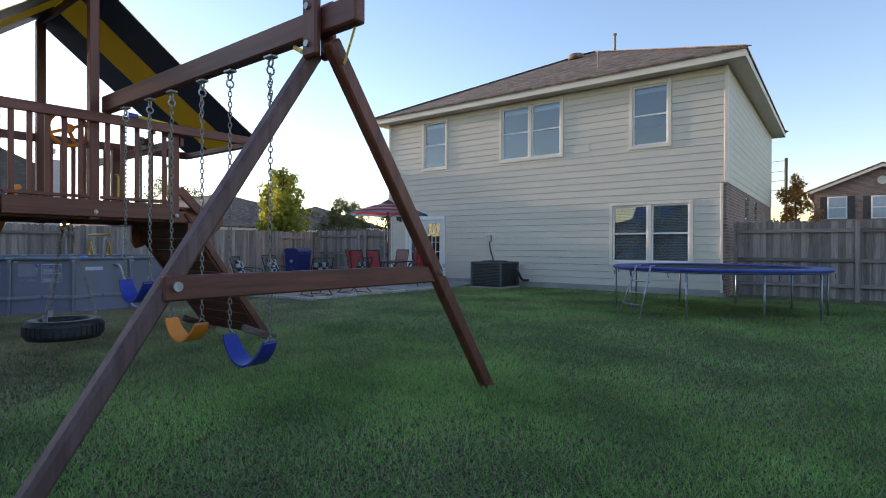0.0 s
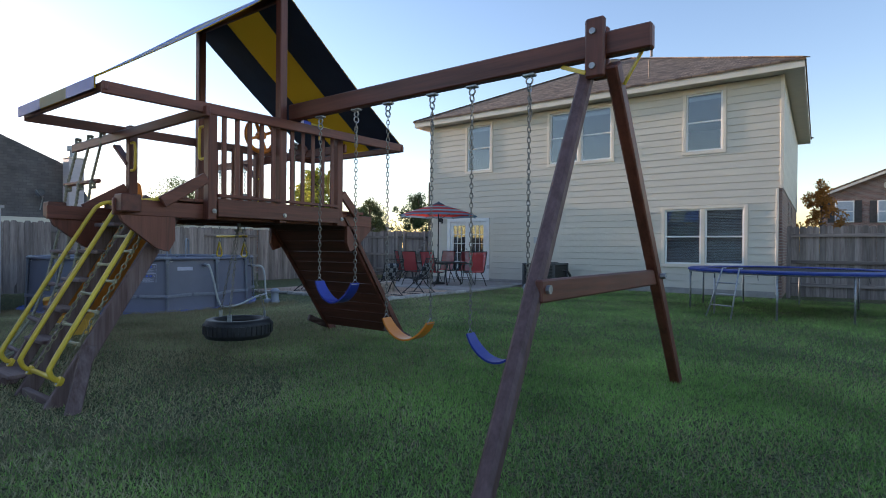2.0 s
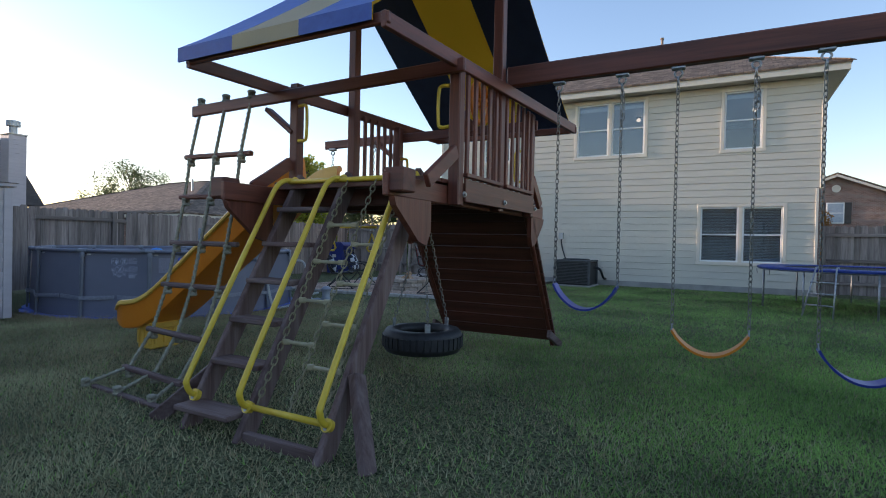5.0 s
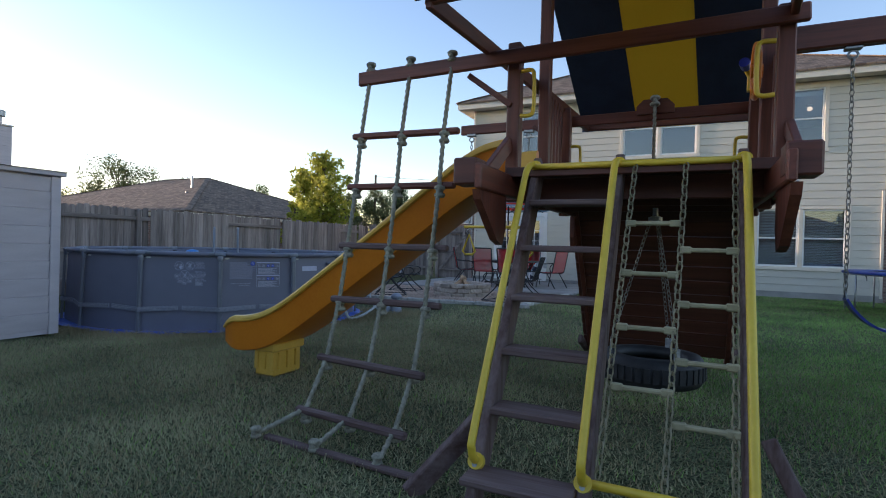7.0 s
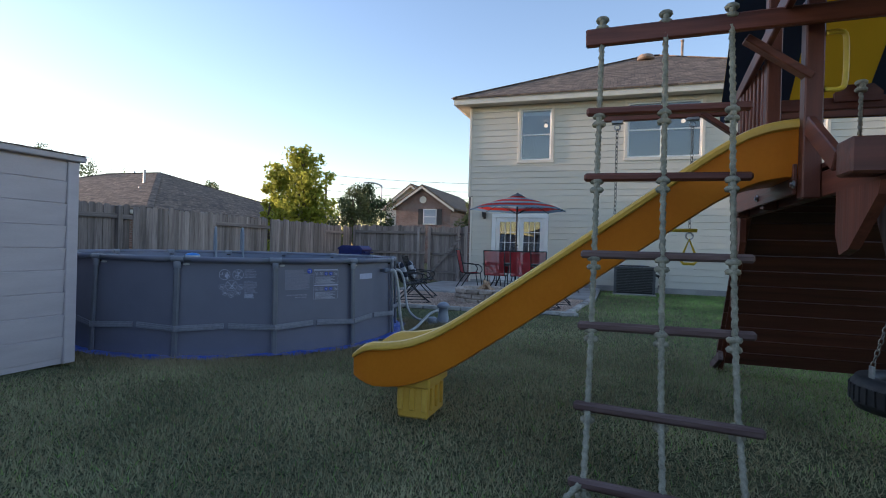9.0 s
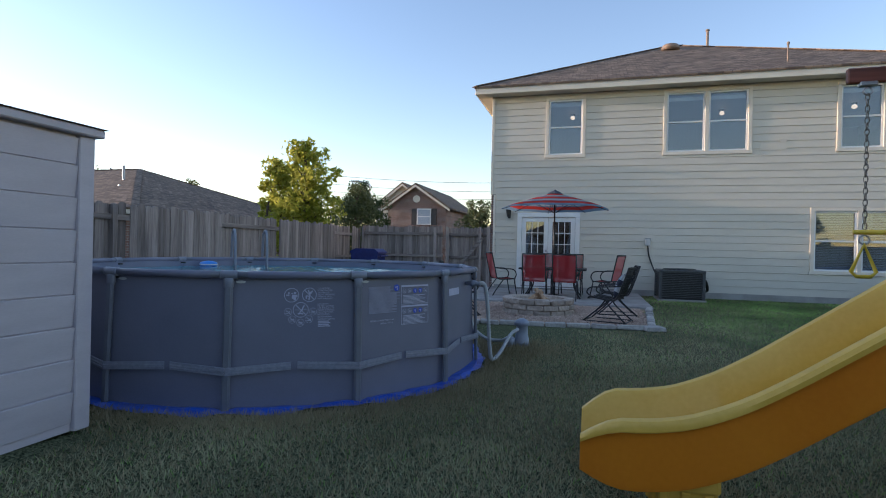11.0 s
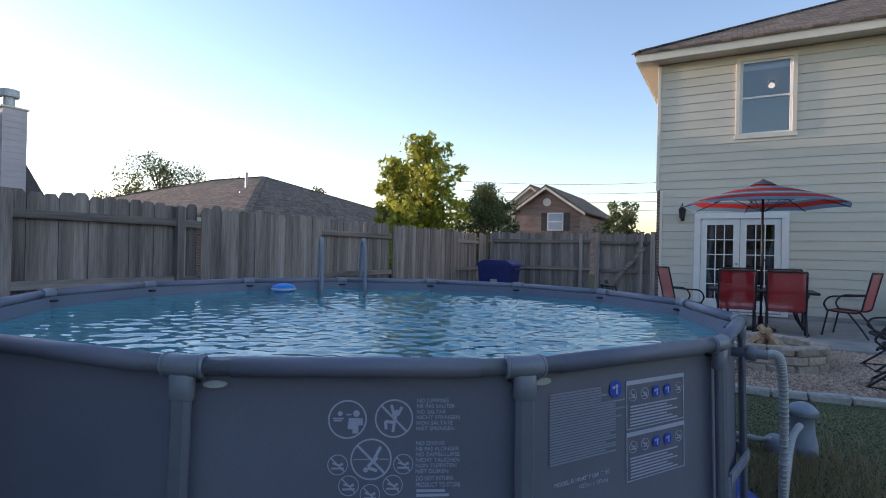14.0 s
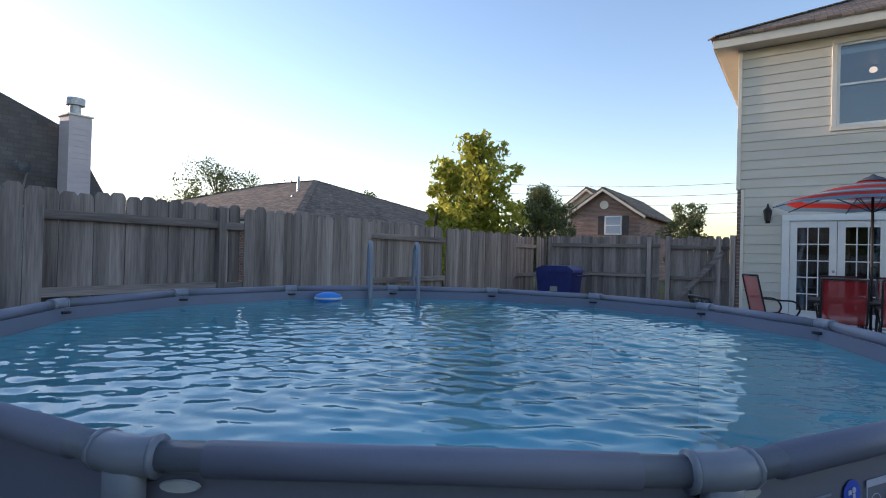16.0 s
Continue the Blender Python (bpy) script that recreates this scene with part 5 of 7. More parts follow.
def swing(x0, x1, zs, mat, label, drop, yaw=0.0):
    s = thing("belt_swing", ((x0 + x1) / 2, SYB, zs - drop), label, "swing", "belt swings")
    for x in (x0, x1):
        h = part("hanger", box(x - 0.05, x + 0.05, SYB - 0.03, SYB + 0.03, 2.545, 2.567, 0.006), STEEL, s)
        part("hook", ring_bar((x, SYB, 2.515), 0.028, 0.008, 1, 10, 6), STEEL, h)
        part("hook", ring_bar((x, SYB, 2.46), 0.03, 0.007, 0, 10, 6), STEEL, h)
        part("chain", chain((x, SYB, 2.44), (x, SYB, zs + 0.03), 0.04, 0.0042), CHAIN, s)
        part("triangle_link", tube([(x, SYB, zs + 0.04), (x, SYB - 0.05, zs - 0.01), (x, SYB + 0.05, zs - 0.01)], 0.006, 6, closed=True), STEEL, s)
        tail = part("spare_chain", chain((x + 0.012, SYB - 0.015, 2.42), (x + 0.02, SYB - 0.02, 2.2), 0.04, 0.0042), CHAIN, s) if x == x1 else None
    b = bmesh.new()
    n = 16
    rows = []
    for k in range(n + 1):
        t = k / n
        x, z = x0 + (x1 - x0) * t, zs - drop * (1 - (2 * t - 1) ** 2) ** 0.85
        dx, dz = 1.0, drop * 4 * (2 * t - 1) / (x1 - x0)
        nv = Vector((-dz, 0, dx)).normalized() * 0.008
        w = 0.075 * (1 - 0.25 * abs(2 * t - 1) ** 3)
        c = Vector((x, SYB, z))
        rows.append([b.verts.new(c + Vector((0, -w, 0)) - nv), b.verts.new(c + Vector((0, w, 0)) - nv), b.verts.new(c + Vector((0, w, 0)) + nv), b.verts.new(c + Vector((0, -w, 0)) + nv)])
    for a, c in zip(rows, rows[1:]):
        for j in range(4):
            b.faces.new((a[j], c[j], c[(j + 1) % 4], a[(j + 1) % 4]))
    b.faces.new(rows[0])
    b.faces.new(rows[-1][::-1])
    part("seat", b, mat, s, smooth=False)


swing(-4.92, -4.41, 0.87, BLUEP, "blue plastic belt swing on long chains", 0.2)
swing(-4.0, -3.49, 0.57, YELLOW, "yellow plastic belt swing on long chains", 0.17)
swing(-3.08, -2.56, 0.52, BLUEP, "blue plastic belt swing hanging lowest on chains", 0.2)

# ---- pool ----
PC, PR, NP, RIM, WATER_Z = Vector((-13.165, 5.075, 0)), 2.22, 14, 0.955, 0.865
pool = thing("swimming_pool", PC, "round grey above-ground metal-frame pool full of water", "swimming pool")
def corner(k, r=PR, z=0.0):
    t = radians(-68.9) + 2 * math.pi * k / NP
    return PC + Vector((r * math.cos(t), r * math.sin(t), z))


LEAN, BASE = 0.035, -0.1                # how far the foot of the wall stands out, and its level


def wall_prism(r_out, r_in, z0, z1, lean=0.0):
    b = bmesh.new()
    q = [[b.verts.new(corner(k, r, z)) for k in range(NP)] for r, z in ((r_out + lean, z0), (r_out, z1), (r_in, z1), (r_in + lean, z0))]
    for k in range(NP):
        j = (k + 1) % NP
        for i in range(4):
            b.faces.new((q[i][k], q[i][j], q[(i + 1) % 4][j], q[(i + 1) % 4][k]))
    bmesh.ops.recalc_face_normals(b, faces=b.faces)
    return b


part("outer_wall", wall_prism(PR - 0.035, PR - 0.05, BASE, RIM - 0.02, LEAN), POOLWALL, pool)
part("liner", wall_prism(PR - 0.052, PR - 0.06, 0.02, WATER_Z - 0.004), LINER, pool)
b = bmesh.new()
b.faces.new([b.verts.new(corner(k, PR - 0.06, 0.03)) for k in range(NP)])
part("pool_floor", b, LINER, pool)
for k in range(NP):
    a, c = corner(k), corner(k + 1)
    d = (c - a).normalized()
    out = (corner(k) - PC).normalized()
    z = Vector((0, 0, 1))
    part("rim_tube", tube([a + z * RIM + d * 0.05, c + z * RIM - d * 0.05], 0.026, 12), POOLFRAME, pool, smooth=True)
    part("rim_sleeve", tube([a + z * (RIM - 0.002) + (c - a) * 0.14, a + z * (RIM - 0.002) + (c - a) * 0.86], 0.03, 14), POOLWALL, pool, "matt grey vinyl sleeve round the rim tube", True)
    part("post", beam(a + out * LEAN + z * BASE, a + z * (RIM - 0.03), 0.062, 0.034, 0.013, out), POOLFRAME, pool)
    p0 = corner(k - 1)
    e = (p0 - a).normalized()
    jb = tube(spline([a + z * RIM + e * 0.055, a + z * RIM + (e + d) * 0.006, a + z * RIM + d * 0.055], 4), 0.0335, 12)
    beam(a + z * (RIM - 0.105), a + z * (RIM - 0.01), 0.072, 0.046, 0.014, out, jb)
    ring_at = a + z * RIM
    for dd in (e, d):
        tube([ring_at + dd * 0.05, ring_at + dd * 0.06], 0.036, 12, jb)
    part("joint", jb, POOLJOINT, pool, "paler grey plastic corner joint", True)
    part("clip", ring_bar(a + z * (RIM - 0.045) - out * 0.05, 0.03, 0.009, 2, 12, 6), DARKMETAL, pool)
    inn = (PC - (a + c) / 2).normalized()
    for far in (c, p0):
        side = (far - a).normalized()
        n = Vector((side.y, -side.x, 0)) * (1 if Vector((side.y, -side.x, 0)).dot(out) > 0 else -1)
        b = bmesh.new()
        ends = []
        for base, lift in ((a + out * (LEAN + 0.006), 0.222), (a + (far - a) * 0.475 + n * (LEAN * 0.75 - 0.03), 0.238)):
            ends.append([b.verts.new(base + n * u + z * (lift + v)) for u, v in ((0, -0.03), (0.012, -0.03), (0.014, -0.012), (0.01, -0.01), (0.014, -0.008), (0.014, 0.008), (0.01, 0.01), (0.014, 0.012), (0.012, 0.03), (0, 0.03))])
        for i in range(10):
            b.faces.new((ends[0][i], ends[0][(i + 1) % 10], ends[1][(i + 1) % 10], ends[1][i]))
        b.faces.new(ends[0])
        b.faces.new(ends[1])
        bmesh.ops.recalc_face_normals(b, faces=b.faces)
        part("strap", b, STRAP, pool, "ribbed grey webbing strap")
    # pale disc imitating the bright water glimpsed through the gap under the rim
    part("slot_patch", lathe([(0.04, 0.0), (0.036, 0.006)], n=14), HOSE, pool).matrix_basis = Matrix.Translation(a + d * 0.085 + z * (RIM - 0.056) - PC + inn * 0.018) @ pose(0, 0, 0, 90, 0, math.degrees(math.atan2(d.y, d.x))) @ Matrix.Diagonal((0.9, 0.28, 1, 1)) @ Matrix.Translation(PC)
# the surface as small waves crossing from many sides, highest near the return jet
rw = np.random.default_rng(17)
RINGS, SEGS = 150, 700
th = radians(-68.9) + 2 * np.pi * np.arange(SEGS) / SEGS
reach = (PR - 0.061) * math.cos(math.pi / NP) / np.cos((th - radians(-68.9)) % (2 * math.pi / NP) - math.pi / NP)
rr = (np.arange(RINGS + 1) / RINGS)[:, None]
wx, wy = rr * reach * np.cos(th), rr * reach * np.sin(th)
wz = np.zeros_like(wx)
for i in range(46):
    lam = 0.045 * 4.8 ** rw.uniform(0, 1)
    ang = rw.normal(2.0, 0.7)
    kx, ky, ph = 2 * np.pi / lam * math.cos(ang), 2 * np.pi / lam * math.sin(ang), rw.uniform(0, 6.28)
    wz += 0.0039 * lam * np.sin(kx * wx + ky * wy + ph + 0.8 * np.sin(1.3 * wx - 1.7 * wy + i))
wz *= (0.75 + 0.35 * np.sin(1.5 * wx + 0.6) * np.cos(1.2 * wy)) * np.clip((1 - rr) * 14, 0.25, 1)
wv = np.stack([wx + PC.x, wy + PC.y, wz + WATER_Z], -1).reshape(-1, 3)
gi, gj = np.meshgrid(np.arange(RINGS), np.arange(SEGS), indexing="ij")
gk = (gj + 1) % SEGS
wf = np.stack([gi * SEGS + gj, (gi + 1) * SEGS + gj, (gi + 1) * SEGS + gk, gi * SEGS + gk], -1).reshape(-1, 4)
w = from_arrays("water", wv, wf, WATER)
w.data.polygons.foreach_set("use_smooth", [True] * len(w.data.polygons))
w = tagged(w, "clear rippling pool water reflecting the evening sky", "water", kind="structure")
w.visible_shadow = False
# printed panels
def print_text(body, size, k, along, z, parent, mat=PRINT, squeeze=1.0):
    cu = bpy.data.curves.new("print", "FONT")
    cu.body, cu.size, cu.extrude = body, size, 0.0005
    tmp = bpy.data.objects.new("print", cu)
    scene.collection.objects.link(tmp)
    bpy.context.view_layer.update()
    me = bpy.data.meshes.new_from_object(tmp.evaluated_get(bpy.context.evaluated_depsgraph_get()))
    bpy.data.objects.remove(tmp)
    me.materials.clear()
    me.materials.append(mat)
    ob = new("printed_line", me)
    ob.parent = parent
    ob.matrix_basis = on_wall(k, along, z) @ Matrix.Diagonal((squeeze, 1, 1, 1))
    return ob


def on_wall(k, along, z, off=0.004):
    a, c = corner(k, PR - 0.035), corner(k + 1, PR - 0.035)
    d = (c - a).normalized()
    o = Vector((d.y, -d.x, 0))
    lean = LEAN * math.cos(math.pi / NP)
    rise = RIM - 0.02 - BASE
    up = (Vector((0, 0, 1)) - o * lean / rise).normalized()
    m = Matrix((d, up, d.cross(up))).transposed().to_4x4()
    m.translation = a + (c - a) * along + Vector((0, 0, z)) + o * (off + lean * (RIM - 0.02 - z) / rise) - PC
    return m


def flat_part(b, k, along, z, mat, parent=None, off=0.004, name="printed_sign"):
    o = part(name, b, mat, pool)
    o.data.transform(Matrix.Translation(PC))
    o.matrix_basis = on_wall(k, along, z, off)
    return o


def disc(r, x=0.0, y=0.0, bm=None, n=18):
    return lathe([(r, 0), (r, 0.001)], (x, y, 0), n, bm)


def strokes(r, lines, width):
    """Thick flat strokes on a printed sign, in shares of the sign's radius."""
    b = bmesh.new()
    for p, q in lines:
        beam((p[0] * r, p[1] * r, 0.0005), (q[0] * r, q[1] * r, 0.0005), r * width, 0.001, 0, (0, 0, 1), b)
    return b


def sign_ring(r, k, along, z, mat=PRINT, slash=True, figure="swimmer", filled=False):
    """A round printed sign: ring, pictogram and, where it forbids, a slash."""
    if filled:
        flat_part(disc(r, n=24), k, along, z, mat)
        flat_part(disc(r * 0.22, r * 0.15, r * 0.3), k, along, z, PRINT, off=0.0056, name="printed_head")
        flat_part(strokes(r, (((0.15, 0.05), (0.15, -0.6)), ((-0.55, 0.2), (-0.15, 0.2))), 0.3), k, along, z, PRINT, off=0.0056, name="printed_figure")
        return
    flat_part(lathe([(r, 0), (r, 0.001), (r * 0.92, 0.001), (r * 0.92, 0)], n=28, cap=False), k, along, z, mat)
    if figure == "watcher":
        flat_part(disc(r * 0.17, r * 0.45, r * 0.3), k, along, z, mat, name="printed_head")
        flat_part(strokes(r, (((0.42, 0.07), (0.42, -0.72)), ((0.22, 0.05), (0.16, -0.5)), ((0.62, 0.05), (0.66, -0.3))), 0.3), k, along, z, mat, name="printed_figure")
        flat_part(disc(r * 0.12, -r * 0.38, r * 0.3), k, along, z, mat, name="printed_head")
        flat_part(strokes(r, (((-0.75, 0.05), (-0.2, 0.05)), ((-0.7, -0.06), (-0.3, -0.06)), ((-0.05, 0.25), (0.2, 0.25))), 0.07), k, along, z, mat, name="printed_waterline")
    elif figure == "jumper":
        flat_part(disc(r * 0.15, r * 0.12, r * 0.3), k, along, z, mat, name="printed_head")
        flat_part(strokes(r, (((0.1, 0.2), (0.0, -0.2)), ((0.0, 0.15), (-0.15, 0.7)), ((0.18, 0.15), (0.4, 0.6)), ((0.0, -0.2), (-0.45, -0.15)), ((-0.45, -0.15), (-0.4, -0.55)), ((0.02, -0.2), (-0.05, -0.7))), 0.15), k, along, z, mat, name="printed_figure")
    elif figure == "diver":
        flat_part(disc(r * 0.12, -r * 0.25, -r * 0.5), k, along, z, mat, name="printed_head")
        flat_part(strokes(r, (((-0.15, -0.35), (0.1, -0.1)), ((0.1, -0.1), (0.45, 0.6)), ((0.15, -0.1), (0.3, 0.1)), ((-0.15, -0.4), (0.3, -0.55))), 0.15), k, along, z, mat, name="printed_figure")
        flat_part(strokes(r, (((-0.85, 0.0), (-0.1, 0.0)), ((0.4, 0.0), (0.85, 0.0))), 0.04), k, along, z, mat, name="printed_waterline")
    else:
        flat_part(disc(r * 0.15, r * 0.4, r * 0.05), k, along, z, mat, name="printed_head")
        flat_part(strokes(r, (((-0.5, 0.15), (0.3, -0.1)), ((-0.6, -0.35), (0.6, -0.35))), 0.17), k, along, z, mat, name="printed_figure")
    if slash:
        flat_part(strokes(r, (((-0.66, 0.66), (0.66, -0.66)),), 0.11), k, along, z, mat, off=0.0045, name="printed_slash")


sign_ring(0.057, 0, 0.469, 0.793, slash=False, figure="watcher")
sign_ring(0.057, 0, 0.61, 0.795, figure="jumper")
sign_ring(0.061, 0, 0.543, 0.676, figure="diver")
for al, zz in ((0.443, 0.661), (0.477, 0.6), (0.542, 0.574), (0.61, 0.6), (0.641, 0.661)):
    sign_ring(0.03, 0, al, zz)
for i, tx in enumerate(("NO JUMPING", "NE PAS SAUTER", "NO SALTAR", "NICHT SPRINGEN", "NON SALTATE", "NIET SPRINGEN")):
    print_text(tx, 0.0165, 0, 0.678, 0.842 - i * 0.0165, pool)
for i, tx in enumerate(("NO DIVING", "NE PAS PLONGER", "NO ZAMBULLIRSE", "NICHT TAUCHEN", "NON TUFFATEVI", "NIET DUIKEN")):
    print_text(tx, 0.0165, 0, 0.678, 0.716 - i * 0.0165, pool)
for i, tx in enumerate(("DO NOT RETURN", "PRODUCT TO STORE")):
    print_text(tx, 0.0185, 0, 0.68, 0.612 - i * 0.019, pool, squeeze=0.75)
for i in range(4):
    flat_part(box(0, 0.085 + 0.012 * (i % 2), 0, 0.008, 0, 0.001), 0, 0.683, 0.578 - i * 0.013, PRINT, name="unreadable_print")
print_text("MODEL: B 14'x42\" F G04 17 R0", 0.019, 1, 0.14, 0.555, pool)
print_text("(427cm x 107cm)", 0.019, 1, 0.25, 0.53, pool)
for i in range(26):
    flat_part(box(0, 0.3 + 0.05 * math.sin(i * 2.3) * (i % 3 == 0) - (0.07 if i < 6 else 0), 0, 0.005, 0, 0.001), 1, 0.12, 0.845 - i * 0.0088, PRINTDIM, name="unreadable_print")
sign_ring(0.03, 1, 0.43, 0.835, PRINTBLUE, filled=True)
for base in (0.685, 0.505):
    for x0, x1, y0, y1 in ((0.003, 0.317, 0, 0.003), (0.003, 0.317, 0.155, 0.17), (0, 0.003, 0, 0.17), (0.317, 0.32, 0, 0.17)):
        flat_part(box(x0, x1, y0, y1, 0, 0.001), 1, 0.485, base, PRINT, name="printed_border")
    for i in range(7):
        flat_part(box(0.02, 0.28 - 0.03 * (i % 3), 0.01 + i * 0.011, 0.015 + i * 0.011, 0, 0.001), 1, 0.485, base, PRINT, name="unreadable_print")
    for i in range(5):
        sign_ring(0.021, 1, 0.52 + i * 0.065, base + 0.118, PRINTBLUE if i in (2, 3) else PRINT, filled=i in (2, 3))
# maker's mark as a plain bar on the panel towards the house
flat_part(box(0, 0.3, 0, 0.07, 0, 0.001), 2, 0.2, 0.72, PRINT, name="maker_mark")
# inlet, hose, ladder, float, tarp
def fitting(p, out):
    p, out = Vector(p), Vector(out).normalized()
    part("hose_fitting", tube([p - out * 0.08, p + out * 0.08], 0.024, 12), POOLJOINT, pool, smooth=True)
    part("hose_fitting_collar", tube([p - out * 0.02, p + out * 0.03], 0.036, 12), POOLJOINT, pool, smooth=True)


fitting((-10.93, 5.12, 0.82), (1, -0.08, 0))
fitting((-11.6, 6.66, 0.76), (0.68, 0.73, 0))
pump = thing("pool_pump", (-10.57, 6.43, 0), "grey plastic cartridge filter pump on ground", "pool pump")
part("body", lathe([(0.11, 0), (0.1, 0.06), (0.08, 0.16), (0.075, 0.27), (0.095, 0.28), (0.095, 0.31), (0.07, 0.34), (0.03, 0.36)], (-10.57, 6.43, 0), 20), PUMPC, pump, smooth=True)
part("collar", lathe([(0.098, 0.27), (0.102, 0.28), (0.102, 0.3), (0.098, 0.31)], (-10.57, 6.43, 0), 20), POOLJOINT, pump)
part("motor", lathe([(0.07, 0.0), (0.075, 0.1), (0.05, 0.12)], (-10.72, 6.35, 0), 14), PUMPC, pump, smooth=True)
for pts in ([Vector(p) for p in ((-10.86, 5.12, 0.82), (-10.8, 5.13, 0.8), (-10.775, 5.2, 0.55), (-10.765, 5.3, 0.2), (-10.755, 5.42, 0.03), (-10.72, 5.75, 0.05), (-10.66, 6.15, 0.2), (-10.6, 6.36, 0.24))],
            [Vector(p) for p in ((-11.54, 6.73, 0.76), (-11.45, 6.83, 0.73), (-11.38, 6.86, 0.55), (-11.3, 6.84, 0.2), (-11.1, 6.75, 0.04), (-10.85, 6.55, 0.05), (-10.76, 6.42, 0.1))]):
    pts = [p - Vector((0, 0, 0.07)) if p.z < 0.3 else p for p in pts]
    hs = thing("pool_hose", pts[0], "pale grey ribbed pool hose running to pump", "hose", "pump hoses")
    b = bmesh.new()
    line = spline(pts, 14)
    tube(line, 0.019, 10, b)
    for i in range(0, len(line) - 1, 1):
        m = (line[i] + line[i + 1]) / 2
        d = (line[i + 1] - line[i]).normalized()
        tube([m - d * 0.005, m + d * 0.005], 0.0225, 10, b)
    part("hose_tube", b, HOSE, hs, smooth=True)
pump.location += Vector((0.0, 0.12, -0.07))
lad = thing("pool_ladder", corner(8), "grey metal pool ladder with two curved handrails", "ladder")
t8 = (corner(8) - PC).normalized()
g8 = Vector((-t8.y, t8.x, 0))
for s in (-0.23, 0.23):
    c = corner(8) + g8 * s
    part("handrail", tube(spline([c + t8 * 0.32 + Vector((0, 0, BASE)), c + t8 * 0.14 + Vector((0, 0, 1.2)), c + t8 * 0.08 + Vector((0, 0, 1.36)), c - t8 * 0.02 + Vector((0, 0, 1.4)), c - t8 * 0.1 + Vector((0, 0, 1.34)), c - t8 * 0.14 + Vector((0, 0, 1.15)), c - t8 * 0.16 + Vector((0, 0, 0.78))], 6), 0.02, 10), POOLJOINT, lad, smooth=True)
for z, o in ((0.3, 0.27), (0.58, 0.24), (0.83, 0.2)):
    for s in (1,):
        part("rung", beam(corner(8) - g8 * 0.23 + t8 * o * s + Vector((0, 0, z)), corner(8) + g8 * 0.23 + t8 * o * s + Vector((0, 0, z)), 0.08, 0.03, 0.008), POOLJOINT, lad)
sk = PC + Vector((math.cos(radians(155)), math.sin(radians(155)), 0)) * 1.98
fl = thing("floating_dispenser", (sk.x, sk.y, WATER_Z), "small blue floating chlorine dispenser on pool water", "pool float")
part("float", lathe([(0.05, -0.03), (0.1, -0.01), (0.12, 0.02), (0.11, 0.05), (0.05, 0.07), (0.01, 0.075)], (sk.x, sk.y, WATER_Z), 20), FLOATBLUE, fl, smooth=True)
part("band", lathe([(0.122, 0.01), (0.126, 0.02), (0.122, 0.03)], (sk.x, sk.y, WATER_Z), 20, cap=False), HOSE, fl)
rt = random.Random(3)
b = bmesh.new()
inner, outer, outer2 = [], [], []
for k in range(120):
    t = 2 * math.pi * k / 120
    r = 2.34 + 0.1 * noise.noise((math.cos(t) * 3, math.sin(t) * 3, 1)) + rt.uniform(-0.02, 0.04)
    inner.append(b.verts.new(PC + Vector((2.1 * math.cos(t), 2.1 * math.sin(t), BASE + 0.012))))
    outer.append(b.verts.new(PC + Vector((2.27 * math.cos(t), 2.27 * math.sin(t), BASE + 0.02 + rt.uniform(0, 0.035)))))
    outer2.append(b.verts.new(PC + Vector((r * math.cos(t), r * math.sin(t), BASE + 0.012 + rt.uniform(0, 0.035)))))
for k in range(120):
    j = (k + 1) % 120
    b.faces.new((inner[k], inner[j], outer[j], outer[k]))
    b.faces.new((outer[k], outer[j], outer2[j], outer2[k]))
tp = tagged(link("ground_tarp", b, TARP), "crumpled bright blue tarp under the pool edge", "tarp")

# ---- patio ----
bm = box(-13.4, -8.45, 11.25, 14.99, 0.0, 0.06, 0.012)
tagged(link("patio", bm, CONCRETE), "grey concrete patio slab beside the house", "patio", kind="structure")
b = bmesh.new()
b.faces.new([b.verts.new(c) for c in ((-13.6, 7.55, 0.008), (-8.75, 8.2, 0.008), (-8.55, 11.25, 0.008), (-13.6, 11.25, 0.008))])
tagged(link("gravel_bed", b, GRAVEL), "bed of tan gravel round the fire pit", "gravel", kind="structure")


def pebbles(n):
    rng = np.random.default_rng(9)
    x = rng.uniform(-13.4, -8.72, n)
    y = rng.uniform(0, 1, n)
    y0 = 7.6 + 0.134 * (x + 13.4)
    y = y0 + (11.22 - y0) * y
    r = rng.uniform(0.01, 0.026, n)
    o = np.array([(1, 0, 0), (-1, 0, 0), (0, 1, 0), (0, -1, 0), (0, 0, 0.7), (0, 0, -0.7)])
    f = np.array([(0, 2, 4), (2, 1, 4), (1, 3, 4), (3, 0, 4), (2, 0, 5), (1, 2, 5), (3, 1, 5), (0, 3, 5)])
    a = rng.uniform(0, 6.28, n)
    s = rng.uniform(0.7, 1.3, (n, 3)) * r[:, None]
    v = o[None] * s[:, None]
    c, sn = np.cos(a)[:, None], np.sin(a)[:, None]
    v = np.stack([v[..., 0] * c - v[..., 1] * sn, v[..., 0] * sn + v[..., 1] * c, v[..., 2]], -1) + np.stack([x, y, 0.008 + r * 0.4], -1)[:, None]
    ob = from_arrays("gravel", v.reshape(-1, 3), (f[None] + 6 * np.arange(n)[:, None, None]).reshape(-1, 3), GRAVEL)
    tagged(ob, "loose tan and brown gravel stones", "gravel", kind="stuff")


pebbles(26000)
rs = random.Random(11)


